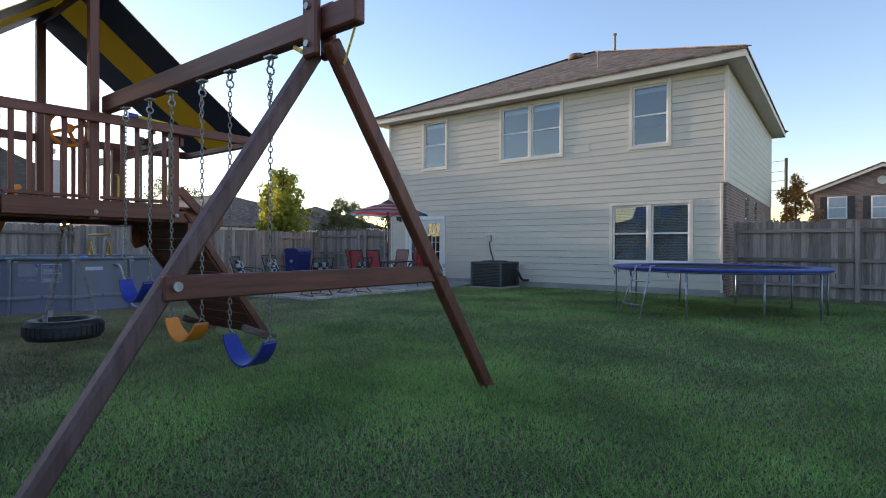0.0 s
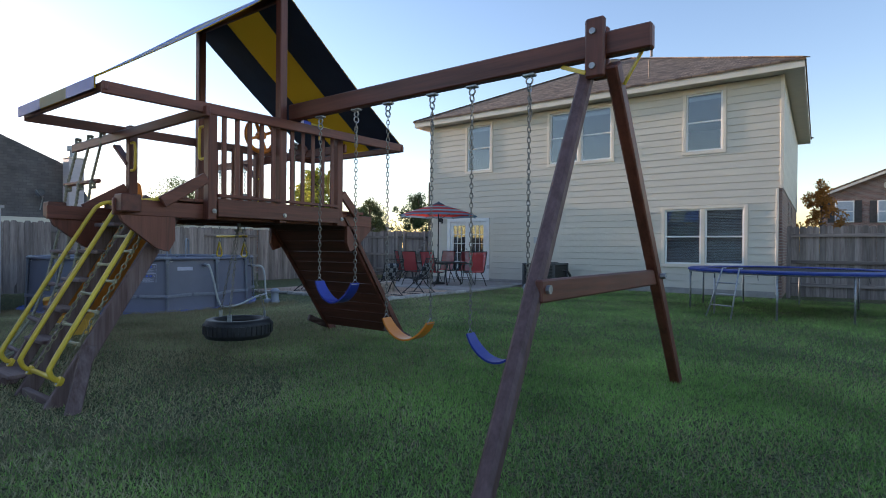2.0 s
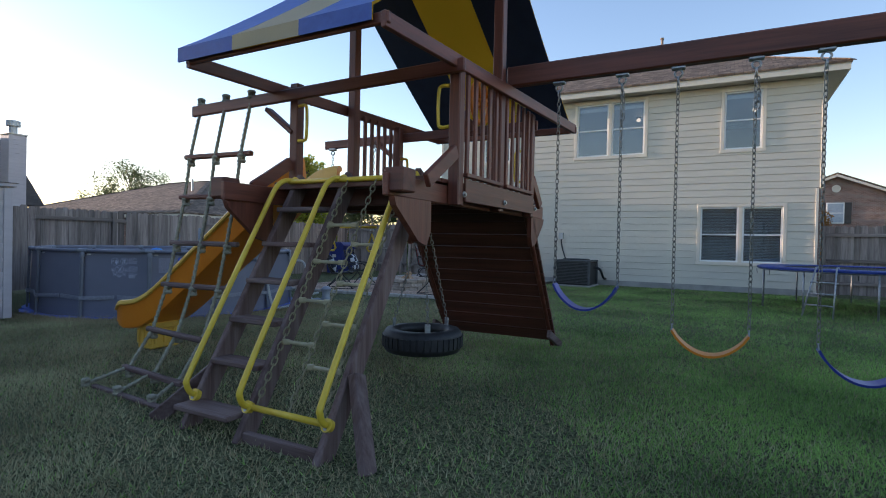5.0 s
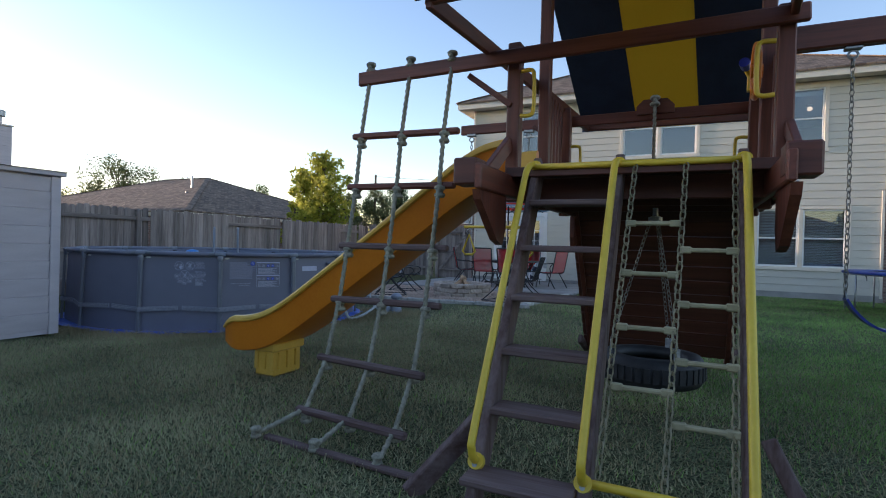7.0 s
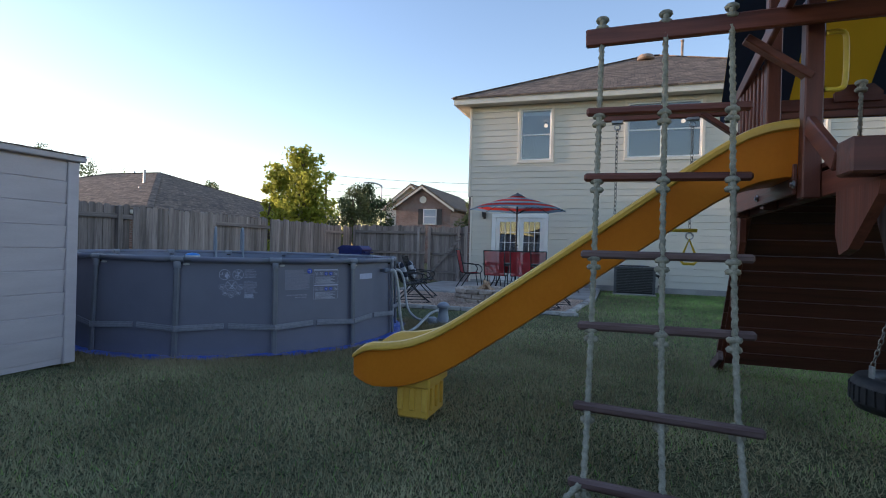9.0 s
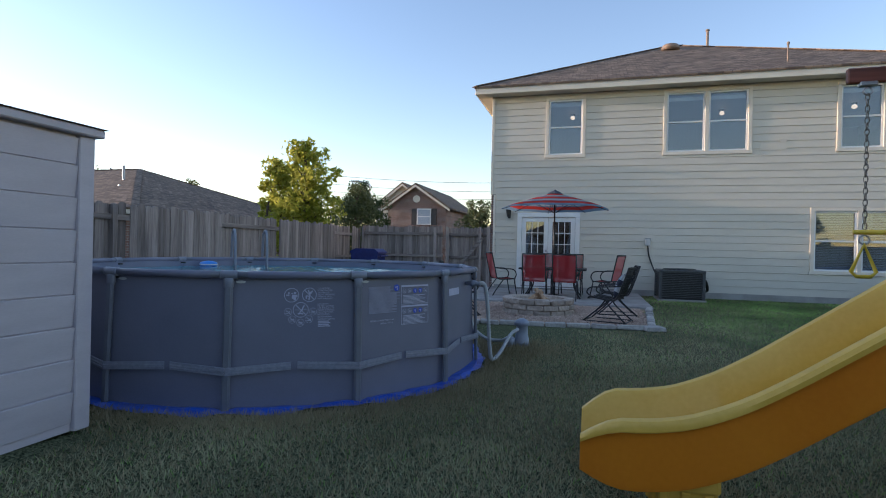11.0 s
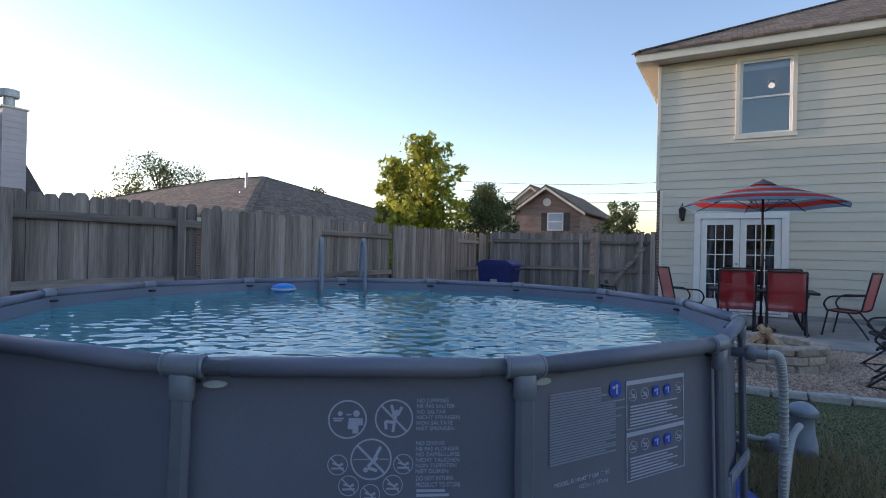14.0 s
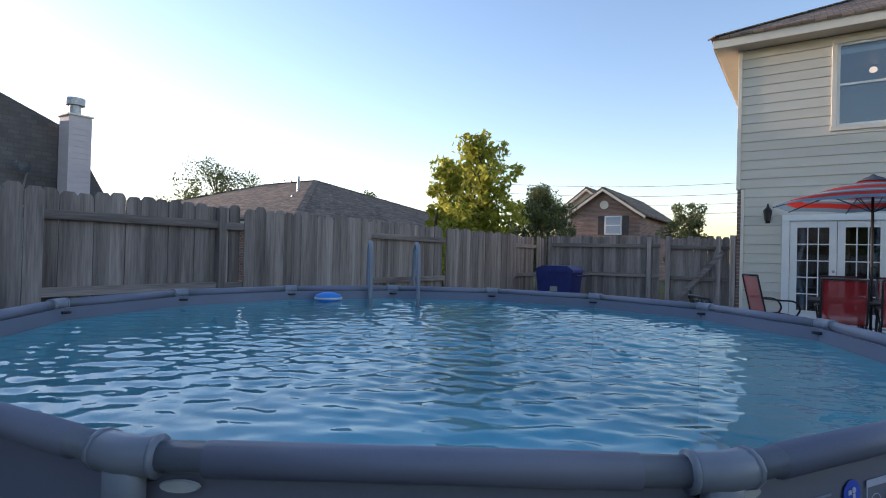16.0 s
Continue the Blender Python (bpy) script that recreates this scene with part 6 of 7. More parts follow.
def rough_stone(lx, ly, lz, seed):
    b = box(-lx / 2, lx / 2, -ly / 2, ly / 2, 0, lz, min(lx, ly, lz) * 0.18)
    r = random.Random(seed)
    for v in b.verts:
        v.co += Vector((r.uniform(-1, 1), r.uniform(-1, 1), r.uniform(-0.6, 0.6))) * min(lx, ly, lz) * 0.12
    return b


edge = thing("stone_edging", (-8.8, 8.2, 0), "pale stone edging around the gravel bed", "edging")
for (xa, ya), (xb, yb) in (((-13.2, 7.6), (-8.9, 8.18)), ((-8.78, 8.35), (-8.55, 11.2))):
    L = math.hypot(xb - xa, yb - ya)
    s = 0.0
    while s < L - 0.15:
        ln = min(rs.uniform(0.3, 0.46), L - s)
        m = (s + ln / 2) / L
        o = part("edging_stone", rough_stone(ln - 0.015, 0.12, 0.07, int(s * 100)), PALESTONE, None)
        o.parent = edge
        o.matrix_basis = Matrix.Translation(Vector((xa + (xb - xa) * m, ya + (yb - ya) * m, 0.0)) - edge.location) @ pose(0, 0, 0, 0, rs.uniform(-3, 3), math.degrees(math.atan2(yb - ya, xb - xa)) + rs.uniform(-3, 3))
        s += ln
o = part("edging_stone", rough_stone(0.3, 0.26, 0.07, 5), PALESTONE, None)
o.parent = edge
o.matrix_basis = pose(0.02, -0.02, 0.0, 0, 0, 20)

pit = thing("fire_pit", (-10.67, 9.75, 0), "round fire pit of stacked tan stone blocks", "fire pit")
for row in range(3):
    for k in range(14):
        t = 2 * math.pi * (k + 0.5 * (row % 2)) / 14
        o = part("stone_block", rough_stone(0.275, 0.18, 0.098, row * 20 + k), STONE, None)
        o.parent = pit
        o.matrix_basis = pose(0.57 * math.cos(t), 0.57 * math.sin(t), row * 0.1, 0, 0, math.degrees(t) + 90)
part("ash_bed", lathe([(0.46, 0.0), (0.44, 0.08), (0.02, 0.1)], (-10.67, 9.75, 0), 18), CONCRETE, pit)
lg = thing("firewood", (-10.67, 9.75, 0.1), "split logs leaning together in fire pit", "firewood")
for a, b_, r in (((-10.98, 9.66, 0.12), (-10.6, 9.78, 0.42), 0.05), ((-10.4, 9.6, 0.12), (-10.72, 9.8, 0.45), 0.045), ((-10.6, 10.05, 0.1), (-10.68, 9.72, 0.4), 0.05), ((-10.8, 9.45, 0.1), (-10.66, 9.82, 0.36), 0.04), ((-10.3, 9.8, 0.12), (-10.62, 9.74, 0.32), 0.04)):
    part("log", tube([a, b_], r, 5), LOG, lg)

# table, chairs, umbrella
TX, TY = -10.6, 12.75
tb = thing("patio_table", (TX, TY, 0.06), "dark metal oblong patio table with umbrella hole", "table")
part("tabletop", box(TX - 0.78, TX + 0.78, TY - 0.48, TY + 0.48, 0.74, 0.765, 0.008), DARKMETAL, tb)
part("apron", tube([(TX - 0.78, TY - 0.48, 0.745), (TX + 0.78, TY - 0.48, 0.745), (TX + 0.78, TY + 0.48, 0.745), (TX - 0.78, TY + 0.48, 0.745)], 0.02, 8, closed=True), DARKMETAL, tb)
for sx in (-1, 1):
    for sy in (-1, 1):
        part("leg", tube(spline([(TX + sx * 0.66, TY + sy * 0.38, 0.74), (TX + sx * 0.5, TY + sy * 0.28, 0.4), (TX + sx * 0.66, TY + sy * 0.4, 0.06)]), 0.018, 8), DARKMETAL, tb, smooth=True)
um = thing("patio_umbrella", (TX, TY, 0.06), "open striped red, blue and grey patio umbrella", "umbrella")
part("pole", tube([(TX, TY, 0.1), (TX, TY, 2.56)], 0.02, 10), DARKMETAL, um, smooth=True)
part("base", lathe([(0.24, 0.06), (0.23, 0.1), (0.05, 0.14), (0.035, 0.3)], (TX, TY, 0), 20), DARKMETAL, um, smooth=True)
part("crank", tube([(TX, TY - 0.02, 1.3), (TX, TY - 0.06, 1.3), (TX + 0.06, TY - 0.08, 1.25)], 0.012, 6), DARKMETAL, um)
b = bmesh.new()
seg, bands = 8, [(0.0, 2.6, 3), (0.13, 2.575, 0), (0.32, 2.52, 1), (0.4, 2.5, 2), (0.46, 2.485, 1), (0.56, 2.455, 0), (0.78, 2.39, 1), (0.84, 2.37, 2), (0.92, 2.345, 1), (1.0, 2.32, 0), (1.18, 2.255, 1), (1.3, 2.2, 1)]
rows = []
for r, z, _ in bands:
    row = []
    for k in range(seg * 4):
        t = 2 * math.pi * k / (seg * 4) + 0.2
        f = abs(((k % 4) / 4) - 0.0)
        sagk = math.sin(math.pi * (k % 4) / 4)
        row.append(b.verts.new((TX + r * (1 - 0.06 * sagk) * math.cos(t), TY + r * (1 - 0.06 * sagk) * math.sin(t), z - 0.06 * (r / 1.3) * 0 + 0.015 * sagk * (r / 1.3))))
    rows.append(row)
for (a, c), (_, _, mi) in zip(zip(rows, rows[1:]), bands):
    for k in range(seg * 4):
        j = (k + 1) % (seg * 4)
        if a is rows[0]:
            f = b.faces.new((a[k], c[k], c[j]))
        else:
            f = b.faces.new((a[k], c[k], c[j], a[j]))
        f.material_index = mi
cn = part("canopy", b, [REDCLOTH, TEALCLOTH, PALECLOTH, DARKCLOTH], um, "striped cloth canopy")
part("vent_cap", lathe([(0.2, 2.55), (0.12, 2.6), (0.05, 2.63), (0.01, 2.66)], (TX, TY, 0.02), 16), DARKCLOTH, um)
for k in range(8):
    t = 2 * math.pi * k / 8 + 0.2
    part("rib", tube([(TX, TY, 2.56), (TX + 0.65 * math.cos(t), TY + 0.65 * math.sin(t), 2.405), (TX + 1.29 * math.cos(t), TY + 1.29 * math.sin(t), 2.185)], 0.008, 5), DARKMETAL, um)
    part("strut", tube([(TX, TY, 2.1), (TX + 0.62 * math.cos(t), TY + 0.62 * math.sin(t), 2.4)], 0.006, 5), DARKMETAL, um)


def sling_chair():
    """Faces +y; high red sling back, bent arms."""
    c = thing("patio_chair", (0, 0, 0), "red sling patio chair with dark metal frame", "chair", "chairs round patio table")
    b = bmesh.new()
    side = [(p.x, p.y) for p in spline([(0.25, 0.42, 0), (0.0, 0.4, 0), (-0.2, 0.42, 0), (-0.26, 0.6, 0), (-0.36, 1.04, 0)], 5)]
    lo, hi = [b.verts.new((-0.25, y, z)) for y, z in side], [b.verts.new((0.25, y, z)) for y, z in side]
    for k in range(len(side) - 1):
        b.faces.new((lo[k], lo[k + 1], hi[k + 1], hi[k]))
    bmesh.ops.solidify(b, geom=b.faces[:], thickness=0.006)
    part("sling", b, REDSLING, c, smooth=True)
    for s in (-1, 1):
        part("side_frame", tube([(s * 0.262, y, z) for y, z in side], 0.014, 8), DARKMETAL, c, smooth=True)
        part("arm", tube(spline([(s * 0.27, -0.28, 0.68), (s * 0.3, -0.05, 0.66), (s * 0.3, 0.18, 0.64), (s * 0.28, 0.27, 0.52), (s * 0.265, 0.22, 0.41)], 5), 0.014, 8), DARKMETAL, c, smooth=True)
        part("leg", tube(spline([(s * 0.265, 0.22, 0.41), (s * 0.27, 0.26, 0.2), (s * 0.27, 0.3, 0.0)], 4), 0.014, 8), DARKMETAL, c, smooth=True)
        part("leg", tube(spline([(s * 0.265, -0.05, 0.4), (s * 0.27, -0.2, 0.2), (s * 0.27, -0.33, 0.0)], 4), 0.014, 8), DARKMETAL, c, smooth=True)
    part("top_bar", tube([(-0.262, -0.36, 1.04), (0.262, -0.36, 1.04)], 0.014, 8), DARKMETAL, c, smooth=True)
    return c


ch = sling_chair()
ch.matrix_basis = pose(-10.98, 12.07, 0.06, 0, 0, 2)
for x, y, a in ((-10.28, 12.1, -3), (-10.95, 13.5, 180), (-10.2, 13.48, 176), (-11.85, 12.7, -62), (-9.35, 12.85, 66)):
    copy_thing(ch, pose(x, y, 0.06, 0, 0, a))


def spring_chair():
    """Faces +y; dark mesh bucket seat on a sprung base, plaid cushion against the back."""
    c = thing("spring_chair", (0, 0, 0), "black metal mesh spring chair with plaid cushion", "chair", "chairs round fire pit")
    prof = [(p.x, p.y) for p in spline([(0.27, 0.4, 0), (0.22, 0.42, 0), (-0.1, 0.38, 0), (-0.2, 0.42, 0), (-0.3, 0.68, 0), (-0.38, 0.92, 0)], 4)]
    b = bmesh.new()
    for k, (y, z) in enumerate(prof):
        tube([(-0.25, y, z), (0.25, y, z)], 0.0035, 4, b)
    for k in range(17):
        x = -0.25 + 0.5 * k / 16
        tube([(x, y, z) for y, z in prof], 0.0035, 4, b)
    part("mesh_seat", b, DARKMETAL, c)
    part("seat_rim", tube([(-0.26, y, z) for y, z in prof] + [(0.26, y, z) for y, z in prof[::-1]], 0.013, 8, closed=True), DARKMETAL, c, smooth=True)
    for s in (-1, 1):
        part("arm", tube(spline([(s * 0.27, -0.27, 0.62), (s * 0.31, 0.0, 0.6), (s * 0.31, 0.22, 0.58), (s * 0.3, 0.28, 0.5), (s * 0.29, 0.22, 0.44), (s * 0.27, 0.18, 0.42)], 5), 0.012, 8), DARKMETAL, c, smooth=True)
        part("base_rail", tube(spline([(s * 0.26, 0.36, 0.015), (s * 0.27, 0.0, 0.02), (s * 0.26, -0.36, 0.015)], 4), 0.012, 8), DARKMETAL, c, smooth=True)
        part("spring_leg", tube(spline([(s * 0.26, 0.34, 0.02), (s * 0.2, 0.1, 0.24), (s * 0.2, 0.0, 0.38)], 4), 0.013, 8), DARKMETAL, c, smooth=True)
        part("spring_leg", tube(spline([(s * 0.26, -0.34, 0.02), (s * 0.2, -0.1, 0.24), (s * 0.2, 0.0, 0.38)], 4), 0.013, 8), DARKMETAL, c, smooth=True)
    part("cross_bar", tube([(-0.26, 0.34, 0.02), (0.26, 0.34, 0.02)], 0.01, 6), DARKMETAL, c)
    part("cross_bar", tube([(-0.26, -0.34, 0.02), (0.26, -0.34, 0.02)], 0.01, 6), DARKMETAL, c)
    return c


def plaid_cushion():
    c = thing("plaid_cushion", (0, 0, 0), "black and white plaid cushion leaning on chair back", "cushion", "plaid cushions")
    b = bmesh.new()
    n = 12
    for s in (1, -1):
        g = [[b.verts.new(((i / n - 0.5) * 0.42, s * (0.075 * (math.sin(math.pi * i / n) * math.sin(math.pi * j / n)) ** 0.5), (j / n) * 0.42)) for j in range(n + 1)] for i in range(n + 1)]
        for i in range(n):
            for j in range(n):
                f = b.faces.new((g[i][j], g[i + 1][j], g[i + 1][j + 1], g[i][j + 1]))
                f.material_index = 1 if (i // 3 + j // 3) % 2 else 0
    bmesh.ops.remove_doubles(b, verts=b.verts, dist=0.0005)
    bmesh.ops.recalc_face_normals(b, faces=b.faces)
    part("cover", b, [PLAIDD, PLAIDL], c, smooth=True)
    return c


sc, pc = spring_chair(), plaid_cushion()
SPOTS = ((-9.42, 8.95, 75), (-9.25, 10.05, 95), (-12.25, 9.9, -80), (-12.0, 8.75, -60))
for i, (x, y, a) in enumerate(SPOTS):
    m = pose(x, y, 0.012, 0, 0, a)
    cm = m @ pose(0.0, -0.12, 0.42, 20, 0, 6)
    if i == 0:
        sc.matrix_basis, pc.matrix_basis = m, cm
    else:
        copy_thing(sc, m)
        copy_thing(pc, cm)

# ---- trampoline ----
TC, TR, TZ = Vector((-1.2, 11.75, 0)), 1.83, 0.84
tr = thing("trampoline", TC, "round trampoline with blue padded rim and ladder", "trampoline")
part("mat", lathe([(0.02, TZ - 0.02), (TR - 0.32, TZ - 0.015)], TC, 48, cap=False), MESHBLACK, tr)
part("safety_pad", lathe([(TR - 0.33, TZ), (TR - 0.3, TZ + 0.02), (TR - 0.02, TZ + 0.02), (TR + 0.02, TZ), (TR + 0.015, TZ - 0.035), (TR, TZ - 0.035), (TR, TZ - 0.01), (TR - 0.3, TZ - 0.005), (TR - 0.33, TZ)], TC, 64, cap=False), TRAMPBLUE, tr, smooth=False)
part("frame_ring", ring_bar(TC + Vector((0, 0, TZ - 0.04)), TR - 0.03, 0.02, 2, 48), STEEL, tr, smooth=True)
for k in range(10):
    t = 2 * math.pi * k / 10 + 0.25
    c = TC + Vector((math.cos(t), math.sin(t), 0)) * (TR - 0.03)
    part("leg", tube([c + Vector((0, 0, TZ - 0.05)), c * 1.0], 0.017, 8), STEEL, tr, smooth=True)
lt = math.radians(243)
out = Vector((math.cos(lt), math.sin(lt), 0))
tan = Vector((-out.y, out.x, 0))
for s in (-0.2, 0.2):
    part("ladder_rail", tube([TC + out * (TR + 0.38) + tan * s * 1.2 + Vector((0, 0, 0)), TC + out * (TR + 0.03) + tan * s * 0.8 + Vector((0, 0, TZ + 0.05)), TC + out * (TR - 0.06) + tan * s * 0.8 + Vector((0, 0, TZ + 0.05))], 0.014, 8), STEEL, tr, smooth=True)
for z in (0.22, 0.42, 0.62):
    f = z / TZ
    c = TC + out * (TR + 0.38 - 0.35 * f) + Vector((0, 0, z))
    part("ladder_rung", tube([c - tan * 0.22, c + tan * 0.22], 0.014, 8), STEEL, tr, smooth=True)
for k in range(14):
    t = 2 * math.pi * k / 14
    c = TC + Vector((math.cos(t), math.sin(t), 0)) * (TR + 0.015)
    part("tie_strap", tube([c + Vector((0, 0, TZ - 0.06)), c + Vector((0.01, 0.01, TZ - 0.15))], 0.008, 4), MESHBLACK, tr)

# ---- wheelie bin ----
bn = thing("wheelie_bin", (-15.7, 13.2, 0), "dark blue plastic wheelie bin with closed lid", "bin")
BX, BY = -15.75, 13.3
b = prism([(BX - 0.3, 0.05), (BX + 0.3, 0.05), (BX + 0.4, 1.0), (BX - 0.4, 1.0)], 1, BY - 0.3, BY + 0.3)
part("body", b, BINBLUE, bn)
part("lid", prism([(BX - 0.42, 1.0), (BX + 0.44, 1.0), (BX + 0.42, 1.05), (BX + 0.3, 1.13), (BX - 0.25, 1.13), (BX - 0.4, 1.06)], 1, BY - 0.33, BY + 0.33), BINBLUE, bn)
part("handle", tube([(BX + 0.48, BY - 0.28, 0.93), (BX + 0.48, BY + 0.28, 0.93)], 0.018, 8), BINBLUE, bn)
for s in (-1, 1):
    part("wheel", tube([(BX + 0.3, BY + s * 0.28, 0.1), (BX + 0.3, BY + s * 0.33, 0.1)], 0.1, 16), RUBBER, bn)
part("label_plate", box(BX - 0.08, BX + 0.08, BY - 0.304, BY - 0.299, 0.6, 0.7), PALECLOTH, bn)


# ---- trees ----
def tree(name, at, height, crown_r, crown_z0, mat, label, leaves, leaf, seed, lean=0.0, squash=1.0, spikes=14):
    """Tapered trunk, limbs, and many leaves in clumps along the limbs."""
    r = random.Random(seed)
    rng = np.random.default_rng(seed)
    t = thing(name, at, label, "tree")
    at = Vector(at)
    tr_b = bmesh.new()
    def limb(p, q, r0, r1):
        pts = spline([p, (p + q) / 2 + Vector((r.uniform(-1, 1), r.uniform(-1, 1), 0)) * (q - p).length * 0.08, q], 4)
        n = 6
        rings = []
        for i, c in enumerate(pts):
            rr = r0 + (r1 - r0) * i / (len(pts) - 1)
            rings.append([tr_b.verts.new(c + Vector((math.cos(6.2832 * k / n) * rr, math.sin(6.2832 * k / n) * rr, 0))) for k in range(n)])
        for a, c in zip(rings, rings[1:]):
            for k in range(n):
                tr_b.faces.new((a[k], a[(k + 1) % n], c[(k + 1) % n], c[k]))
    topv = at + Vector((lean, 0, height * 0.92))
    tw = height * 0.016 + 0.02
    limb(at, topv, tw, tw * 0.2)
    clumps = []
    for k in range(spikes):
        f = (k + 0.5) / spikes
        z = crown_z0 + (height - crown_z0) * f
        c0 = at + Vector((lean * z / height, 0, max(0.4, z - crown_r * 0.5)))
        reach = crown_r * squash * (1.0 - 0.8 * f ** 1.8) * r.uniform(0.55, 1.15)
        ang = k * 2.4 + r.uniform(-0.4, 0.4)
        e = c0 + Vector((math.cos(ang) * reach, math.sin(ang) * reach, crown_r * 0.5 * r.uniform(0.5, 1.2)))
        e.z = min(e.z, at.z + height)
        limb(c0, e, tw * 0.4, 0.008)
        for j in range(5):
            g = r.uniform(0.35, 1.05)
            clumps.append((c0 + (e - c0) * g + Vector((r.gauss(0, 1), r.gauss(0, 1), r.gauss(0, 1))) * crown_r * 0.12, crown_r * r.uniform(0.12, 0.26)))
    clumps.append((at + Vector((lean, 0, height * 0.97)), crown_r * 0.16))
    part("trunk", tr_b, BARK, t)
    n = leaves
    idx = rng.integers(0, len(clumps), n)
    cc = np.array([tuple(c[0]) for c in clumps])[idx]
    cr = np.array([c[1] for c in clumps])[idx]
    d = rng.normal(size=(n, 3))
    d /= np.linalg.norm(d, axis=1)[:, None]
    p = cc + d * (cr * rng.uniform(0.2, 1.0, n) ** 0.5)[:, None] - np.array(at)
    a = rng.normal(size=(n, 3))
    a /= np.linalg.norm(a, axis=1)[:, None]
    bvec = np.cross(a, d)
    bvec /= np.linalg.norm(bvec, axis=1)[:, None] + 1e-6
    s = leaf * rng.uniform(0.6, 1.3, n)[:, None]
    v = np.stack([p - a * s, p + bvec * s * 0.45, p + a * s, p - bvec * s * 0.45], 1).reshape(-1, 3)
    from_arrays("crown", v, np.arange(4 * n).reshape(-1, 4), mat, t)
    return t


tree("tree", (-18.85, 14.75, 0), 4.55, 1.4, 0.9, LEAF_BRIGHT, "young tree with sunlit yellow-green leaves behind fence", 7500, 0.085, 3, 0.25, squash=1.0, spikes=34)
tree("tree", (-19.75, 14.9, 0), 3.95, 1.05, 0.9, LEAF_BRIGHT, "lower sunlit yellow-green tree behind fence", 4200, 0.085, 31, squash=1.0, spikes=22)
tree("tree", (-18.2, 17.6, 0), 3.4, 1.4, 1.2, LEAF_OLIVE, "low olive-green tree behind fence corner", 8000, 0.05, 5)
tree("tree", (-21.6, 25.7, 0), 4.6, 1.9, 1.2, LEAF_DARK, "dense dark green tree behind far fence", 9000, 0.08, 6, squash=1.1, spikes=20)
tree("tree", (-24.5, 24.5, 0), 3.9, 1.6, 1.2, LEAF_OLIVE, "olive-green tree behind far fence", 6000, 0.08, 7, squash=1.1)
tree("shrub", (-15.5, 27.6, 0), 3.7, 1.5, 0.8, LEAF_OLIVE, "spiky olive shrub beyond the gate", 6000, 0.08, 8, squash=1.0)
tree("shrub", (-12.9, 27.5, 0), 3.2, 1.0, 0.8, LEAF_OLIVE, "small olive shrub beside the house", 3000, 0.08, 12)
tree("tree", (-37.1, 18.8, 0), 5.6, 2.9, 2.2, LEAF_OLIVE, "thin olive tree behind neighbouring roof", 14000, 0.07, 9, squash=1.2, spikes=26)
tree("tree", (-34.0, 27.5, 0), 5.0, 1.8, 2.2, LEAF_OLIVE, "thin tree between neighbouring roofs", 3500, 0.1, 13, squash=1.2)
tree("tree", (-0.7, 25.4, 0), 4.1, 1.1, 1.2, LEAF_RUST, "small tree with rusty autumn leaves behind fence", 3500, 0.07, 10)


# ---- neighbouring houses ----
def gable_house(name, x0, x1, y0, y1, wall, ridge, label, brick, roof, along_y=True, win=()):
    """Brick house whose gable faces the yard."""
    h = thing(name, ((x0 + x1) / 2, (y0 + y1) / 2, 0), label, "house")
    xm = (x0 + x1) / 2
    part("wall", prism([(x0, 0), (x1, 0), (x1, wall), (xm, ridge), (x0, wall)], 1, y0, y1), brick, h)
    for s in (-1, 1):
        xe = x0 - 0.35 if s < 0 else x1 + 0.35
        k = (ridge - wall) / (xm - x0)
        ze = wall - 0.35 * k
        b = prism([(xm, ridge + 0.04), (xe, ze + 0.04), (xe, ze + 0.16), (xm, ridge + 0.16)], 1, y0 - 0.35, y1 + 0.35)
        rf = part("roof", b, roof, h)
        part("verge", prism([(xm, ridge - 0.12), (xe, ze - 0.12), (xe, ze + 0.036), (xm, ridge + 0.036)], 1, y0 - 0.37, y0 - 0.33), TRIM, rf)
    for x, z, w, hh in win:
        wd = part("window", box(x - w / 2, x + w / 2, y0 - 0.06, y0 + 0.02, z - hh / 2, z + hh / 2, 0.01), WHITE, h)
        part("pane", box(x - w / 2 + 0.08, x + w / 2 - 0.08, y0 - 0.075, y0 - 0.065, z - hh / 2 + 0.08, z + hh / 2 - 0.08), CURTAIN, wd)
        part("bar", box(x - w / 2 + 0.08, x + w / 2 - 0.08, y0 - 0.085, y0 - 0.077, z - 0.03, z + 0.03), WHITE, wd)
        for s in (-1, 1):
            part("shutter", box(x + s * (w / 2 + 0.2) - 0.18, x + s * (w / 2 + 0.2) + 0.18, y0 - 0.05, y0 - 0.005, z - hh / 2, z + hh / 2), SHUTTER, h)
    part("gable_vent", tube([(xm, y0 - 0.05, ridge - 0.9), (xm, y0 - 0.005, ridge - 0.9)], 0.25, 16), TRIM, h)
    return h


gable_house("neighbour_house", -23.2, -19.1, 33.4, 42, 3.95, 5.35, "brown brick gabled house beyond the far fence", BRICK_X, SHINGLE_Y, win=((-20.6, 3.25, 1.0, 1.1),))
gable_house("neighbour_house", -25.2, -20.9, 36.0, 44, 4.1, 5.75, "cream sided gable behind brick house", SIDING, SHINGLE_Y)
gable_house("neighbour_house", -0.6, 6.16, 42.0, 52, 4.85, 6.25, "brown brick two-storey gabled house beyond side fence", BRICK_X, SHINGLE_Y, win=((0.6, 3.75, 1.0, 1.4), (2.75, 3.72, 1.0, 1.4)))


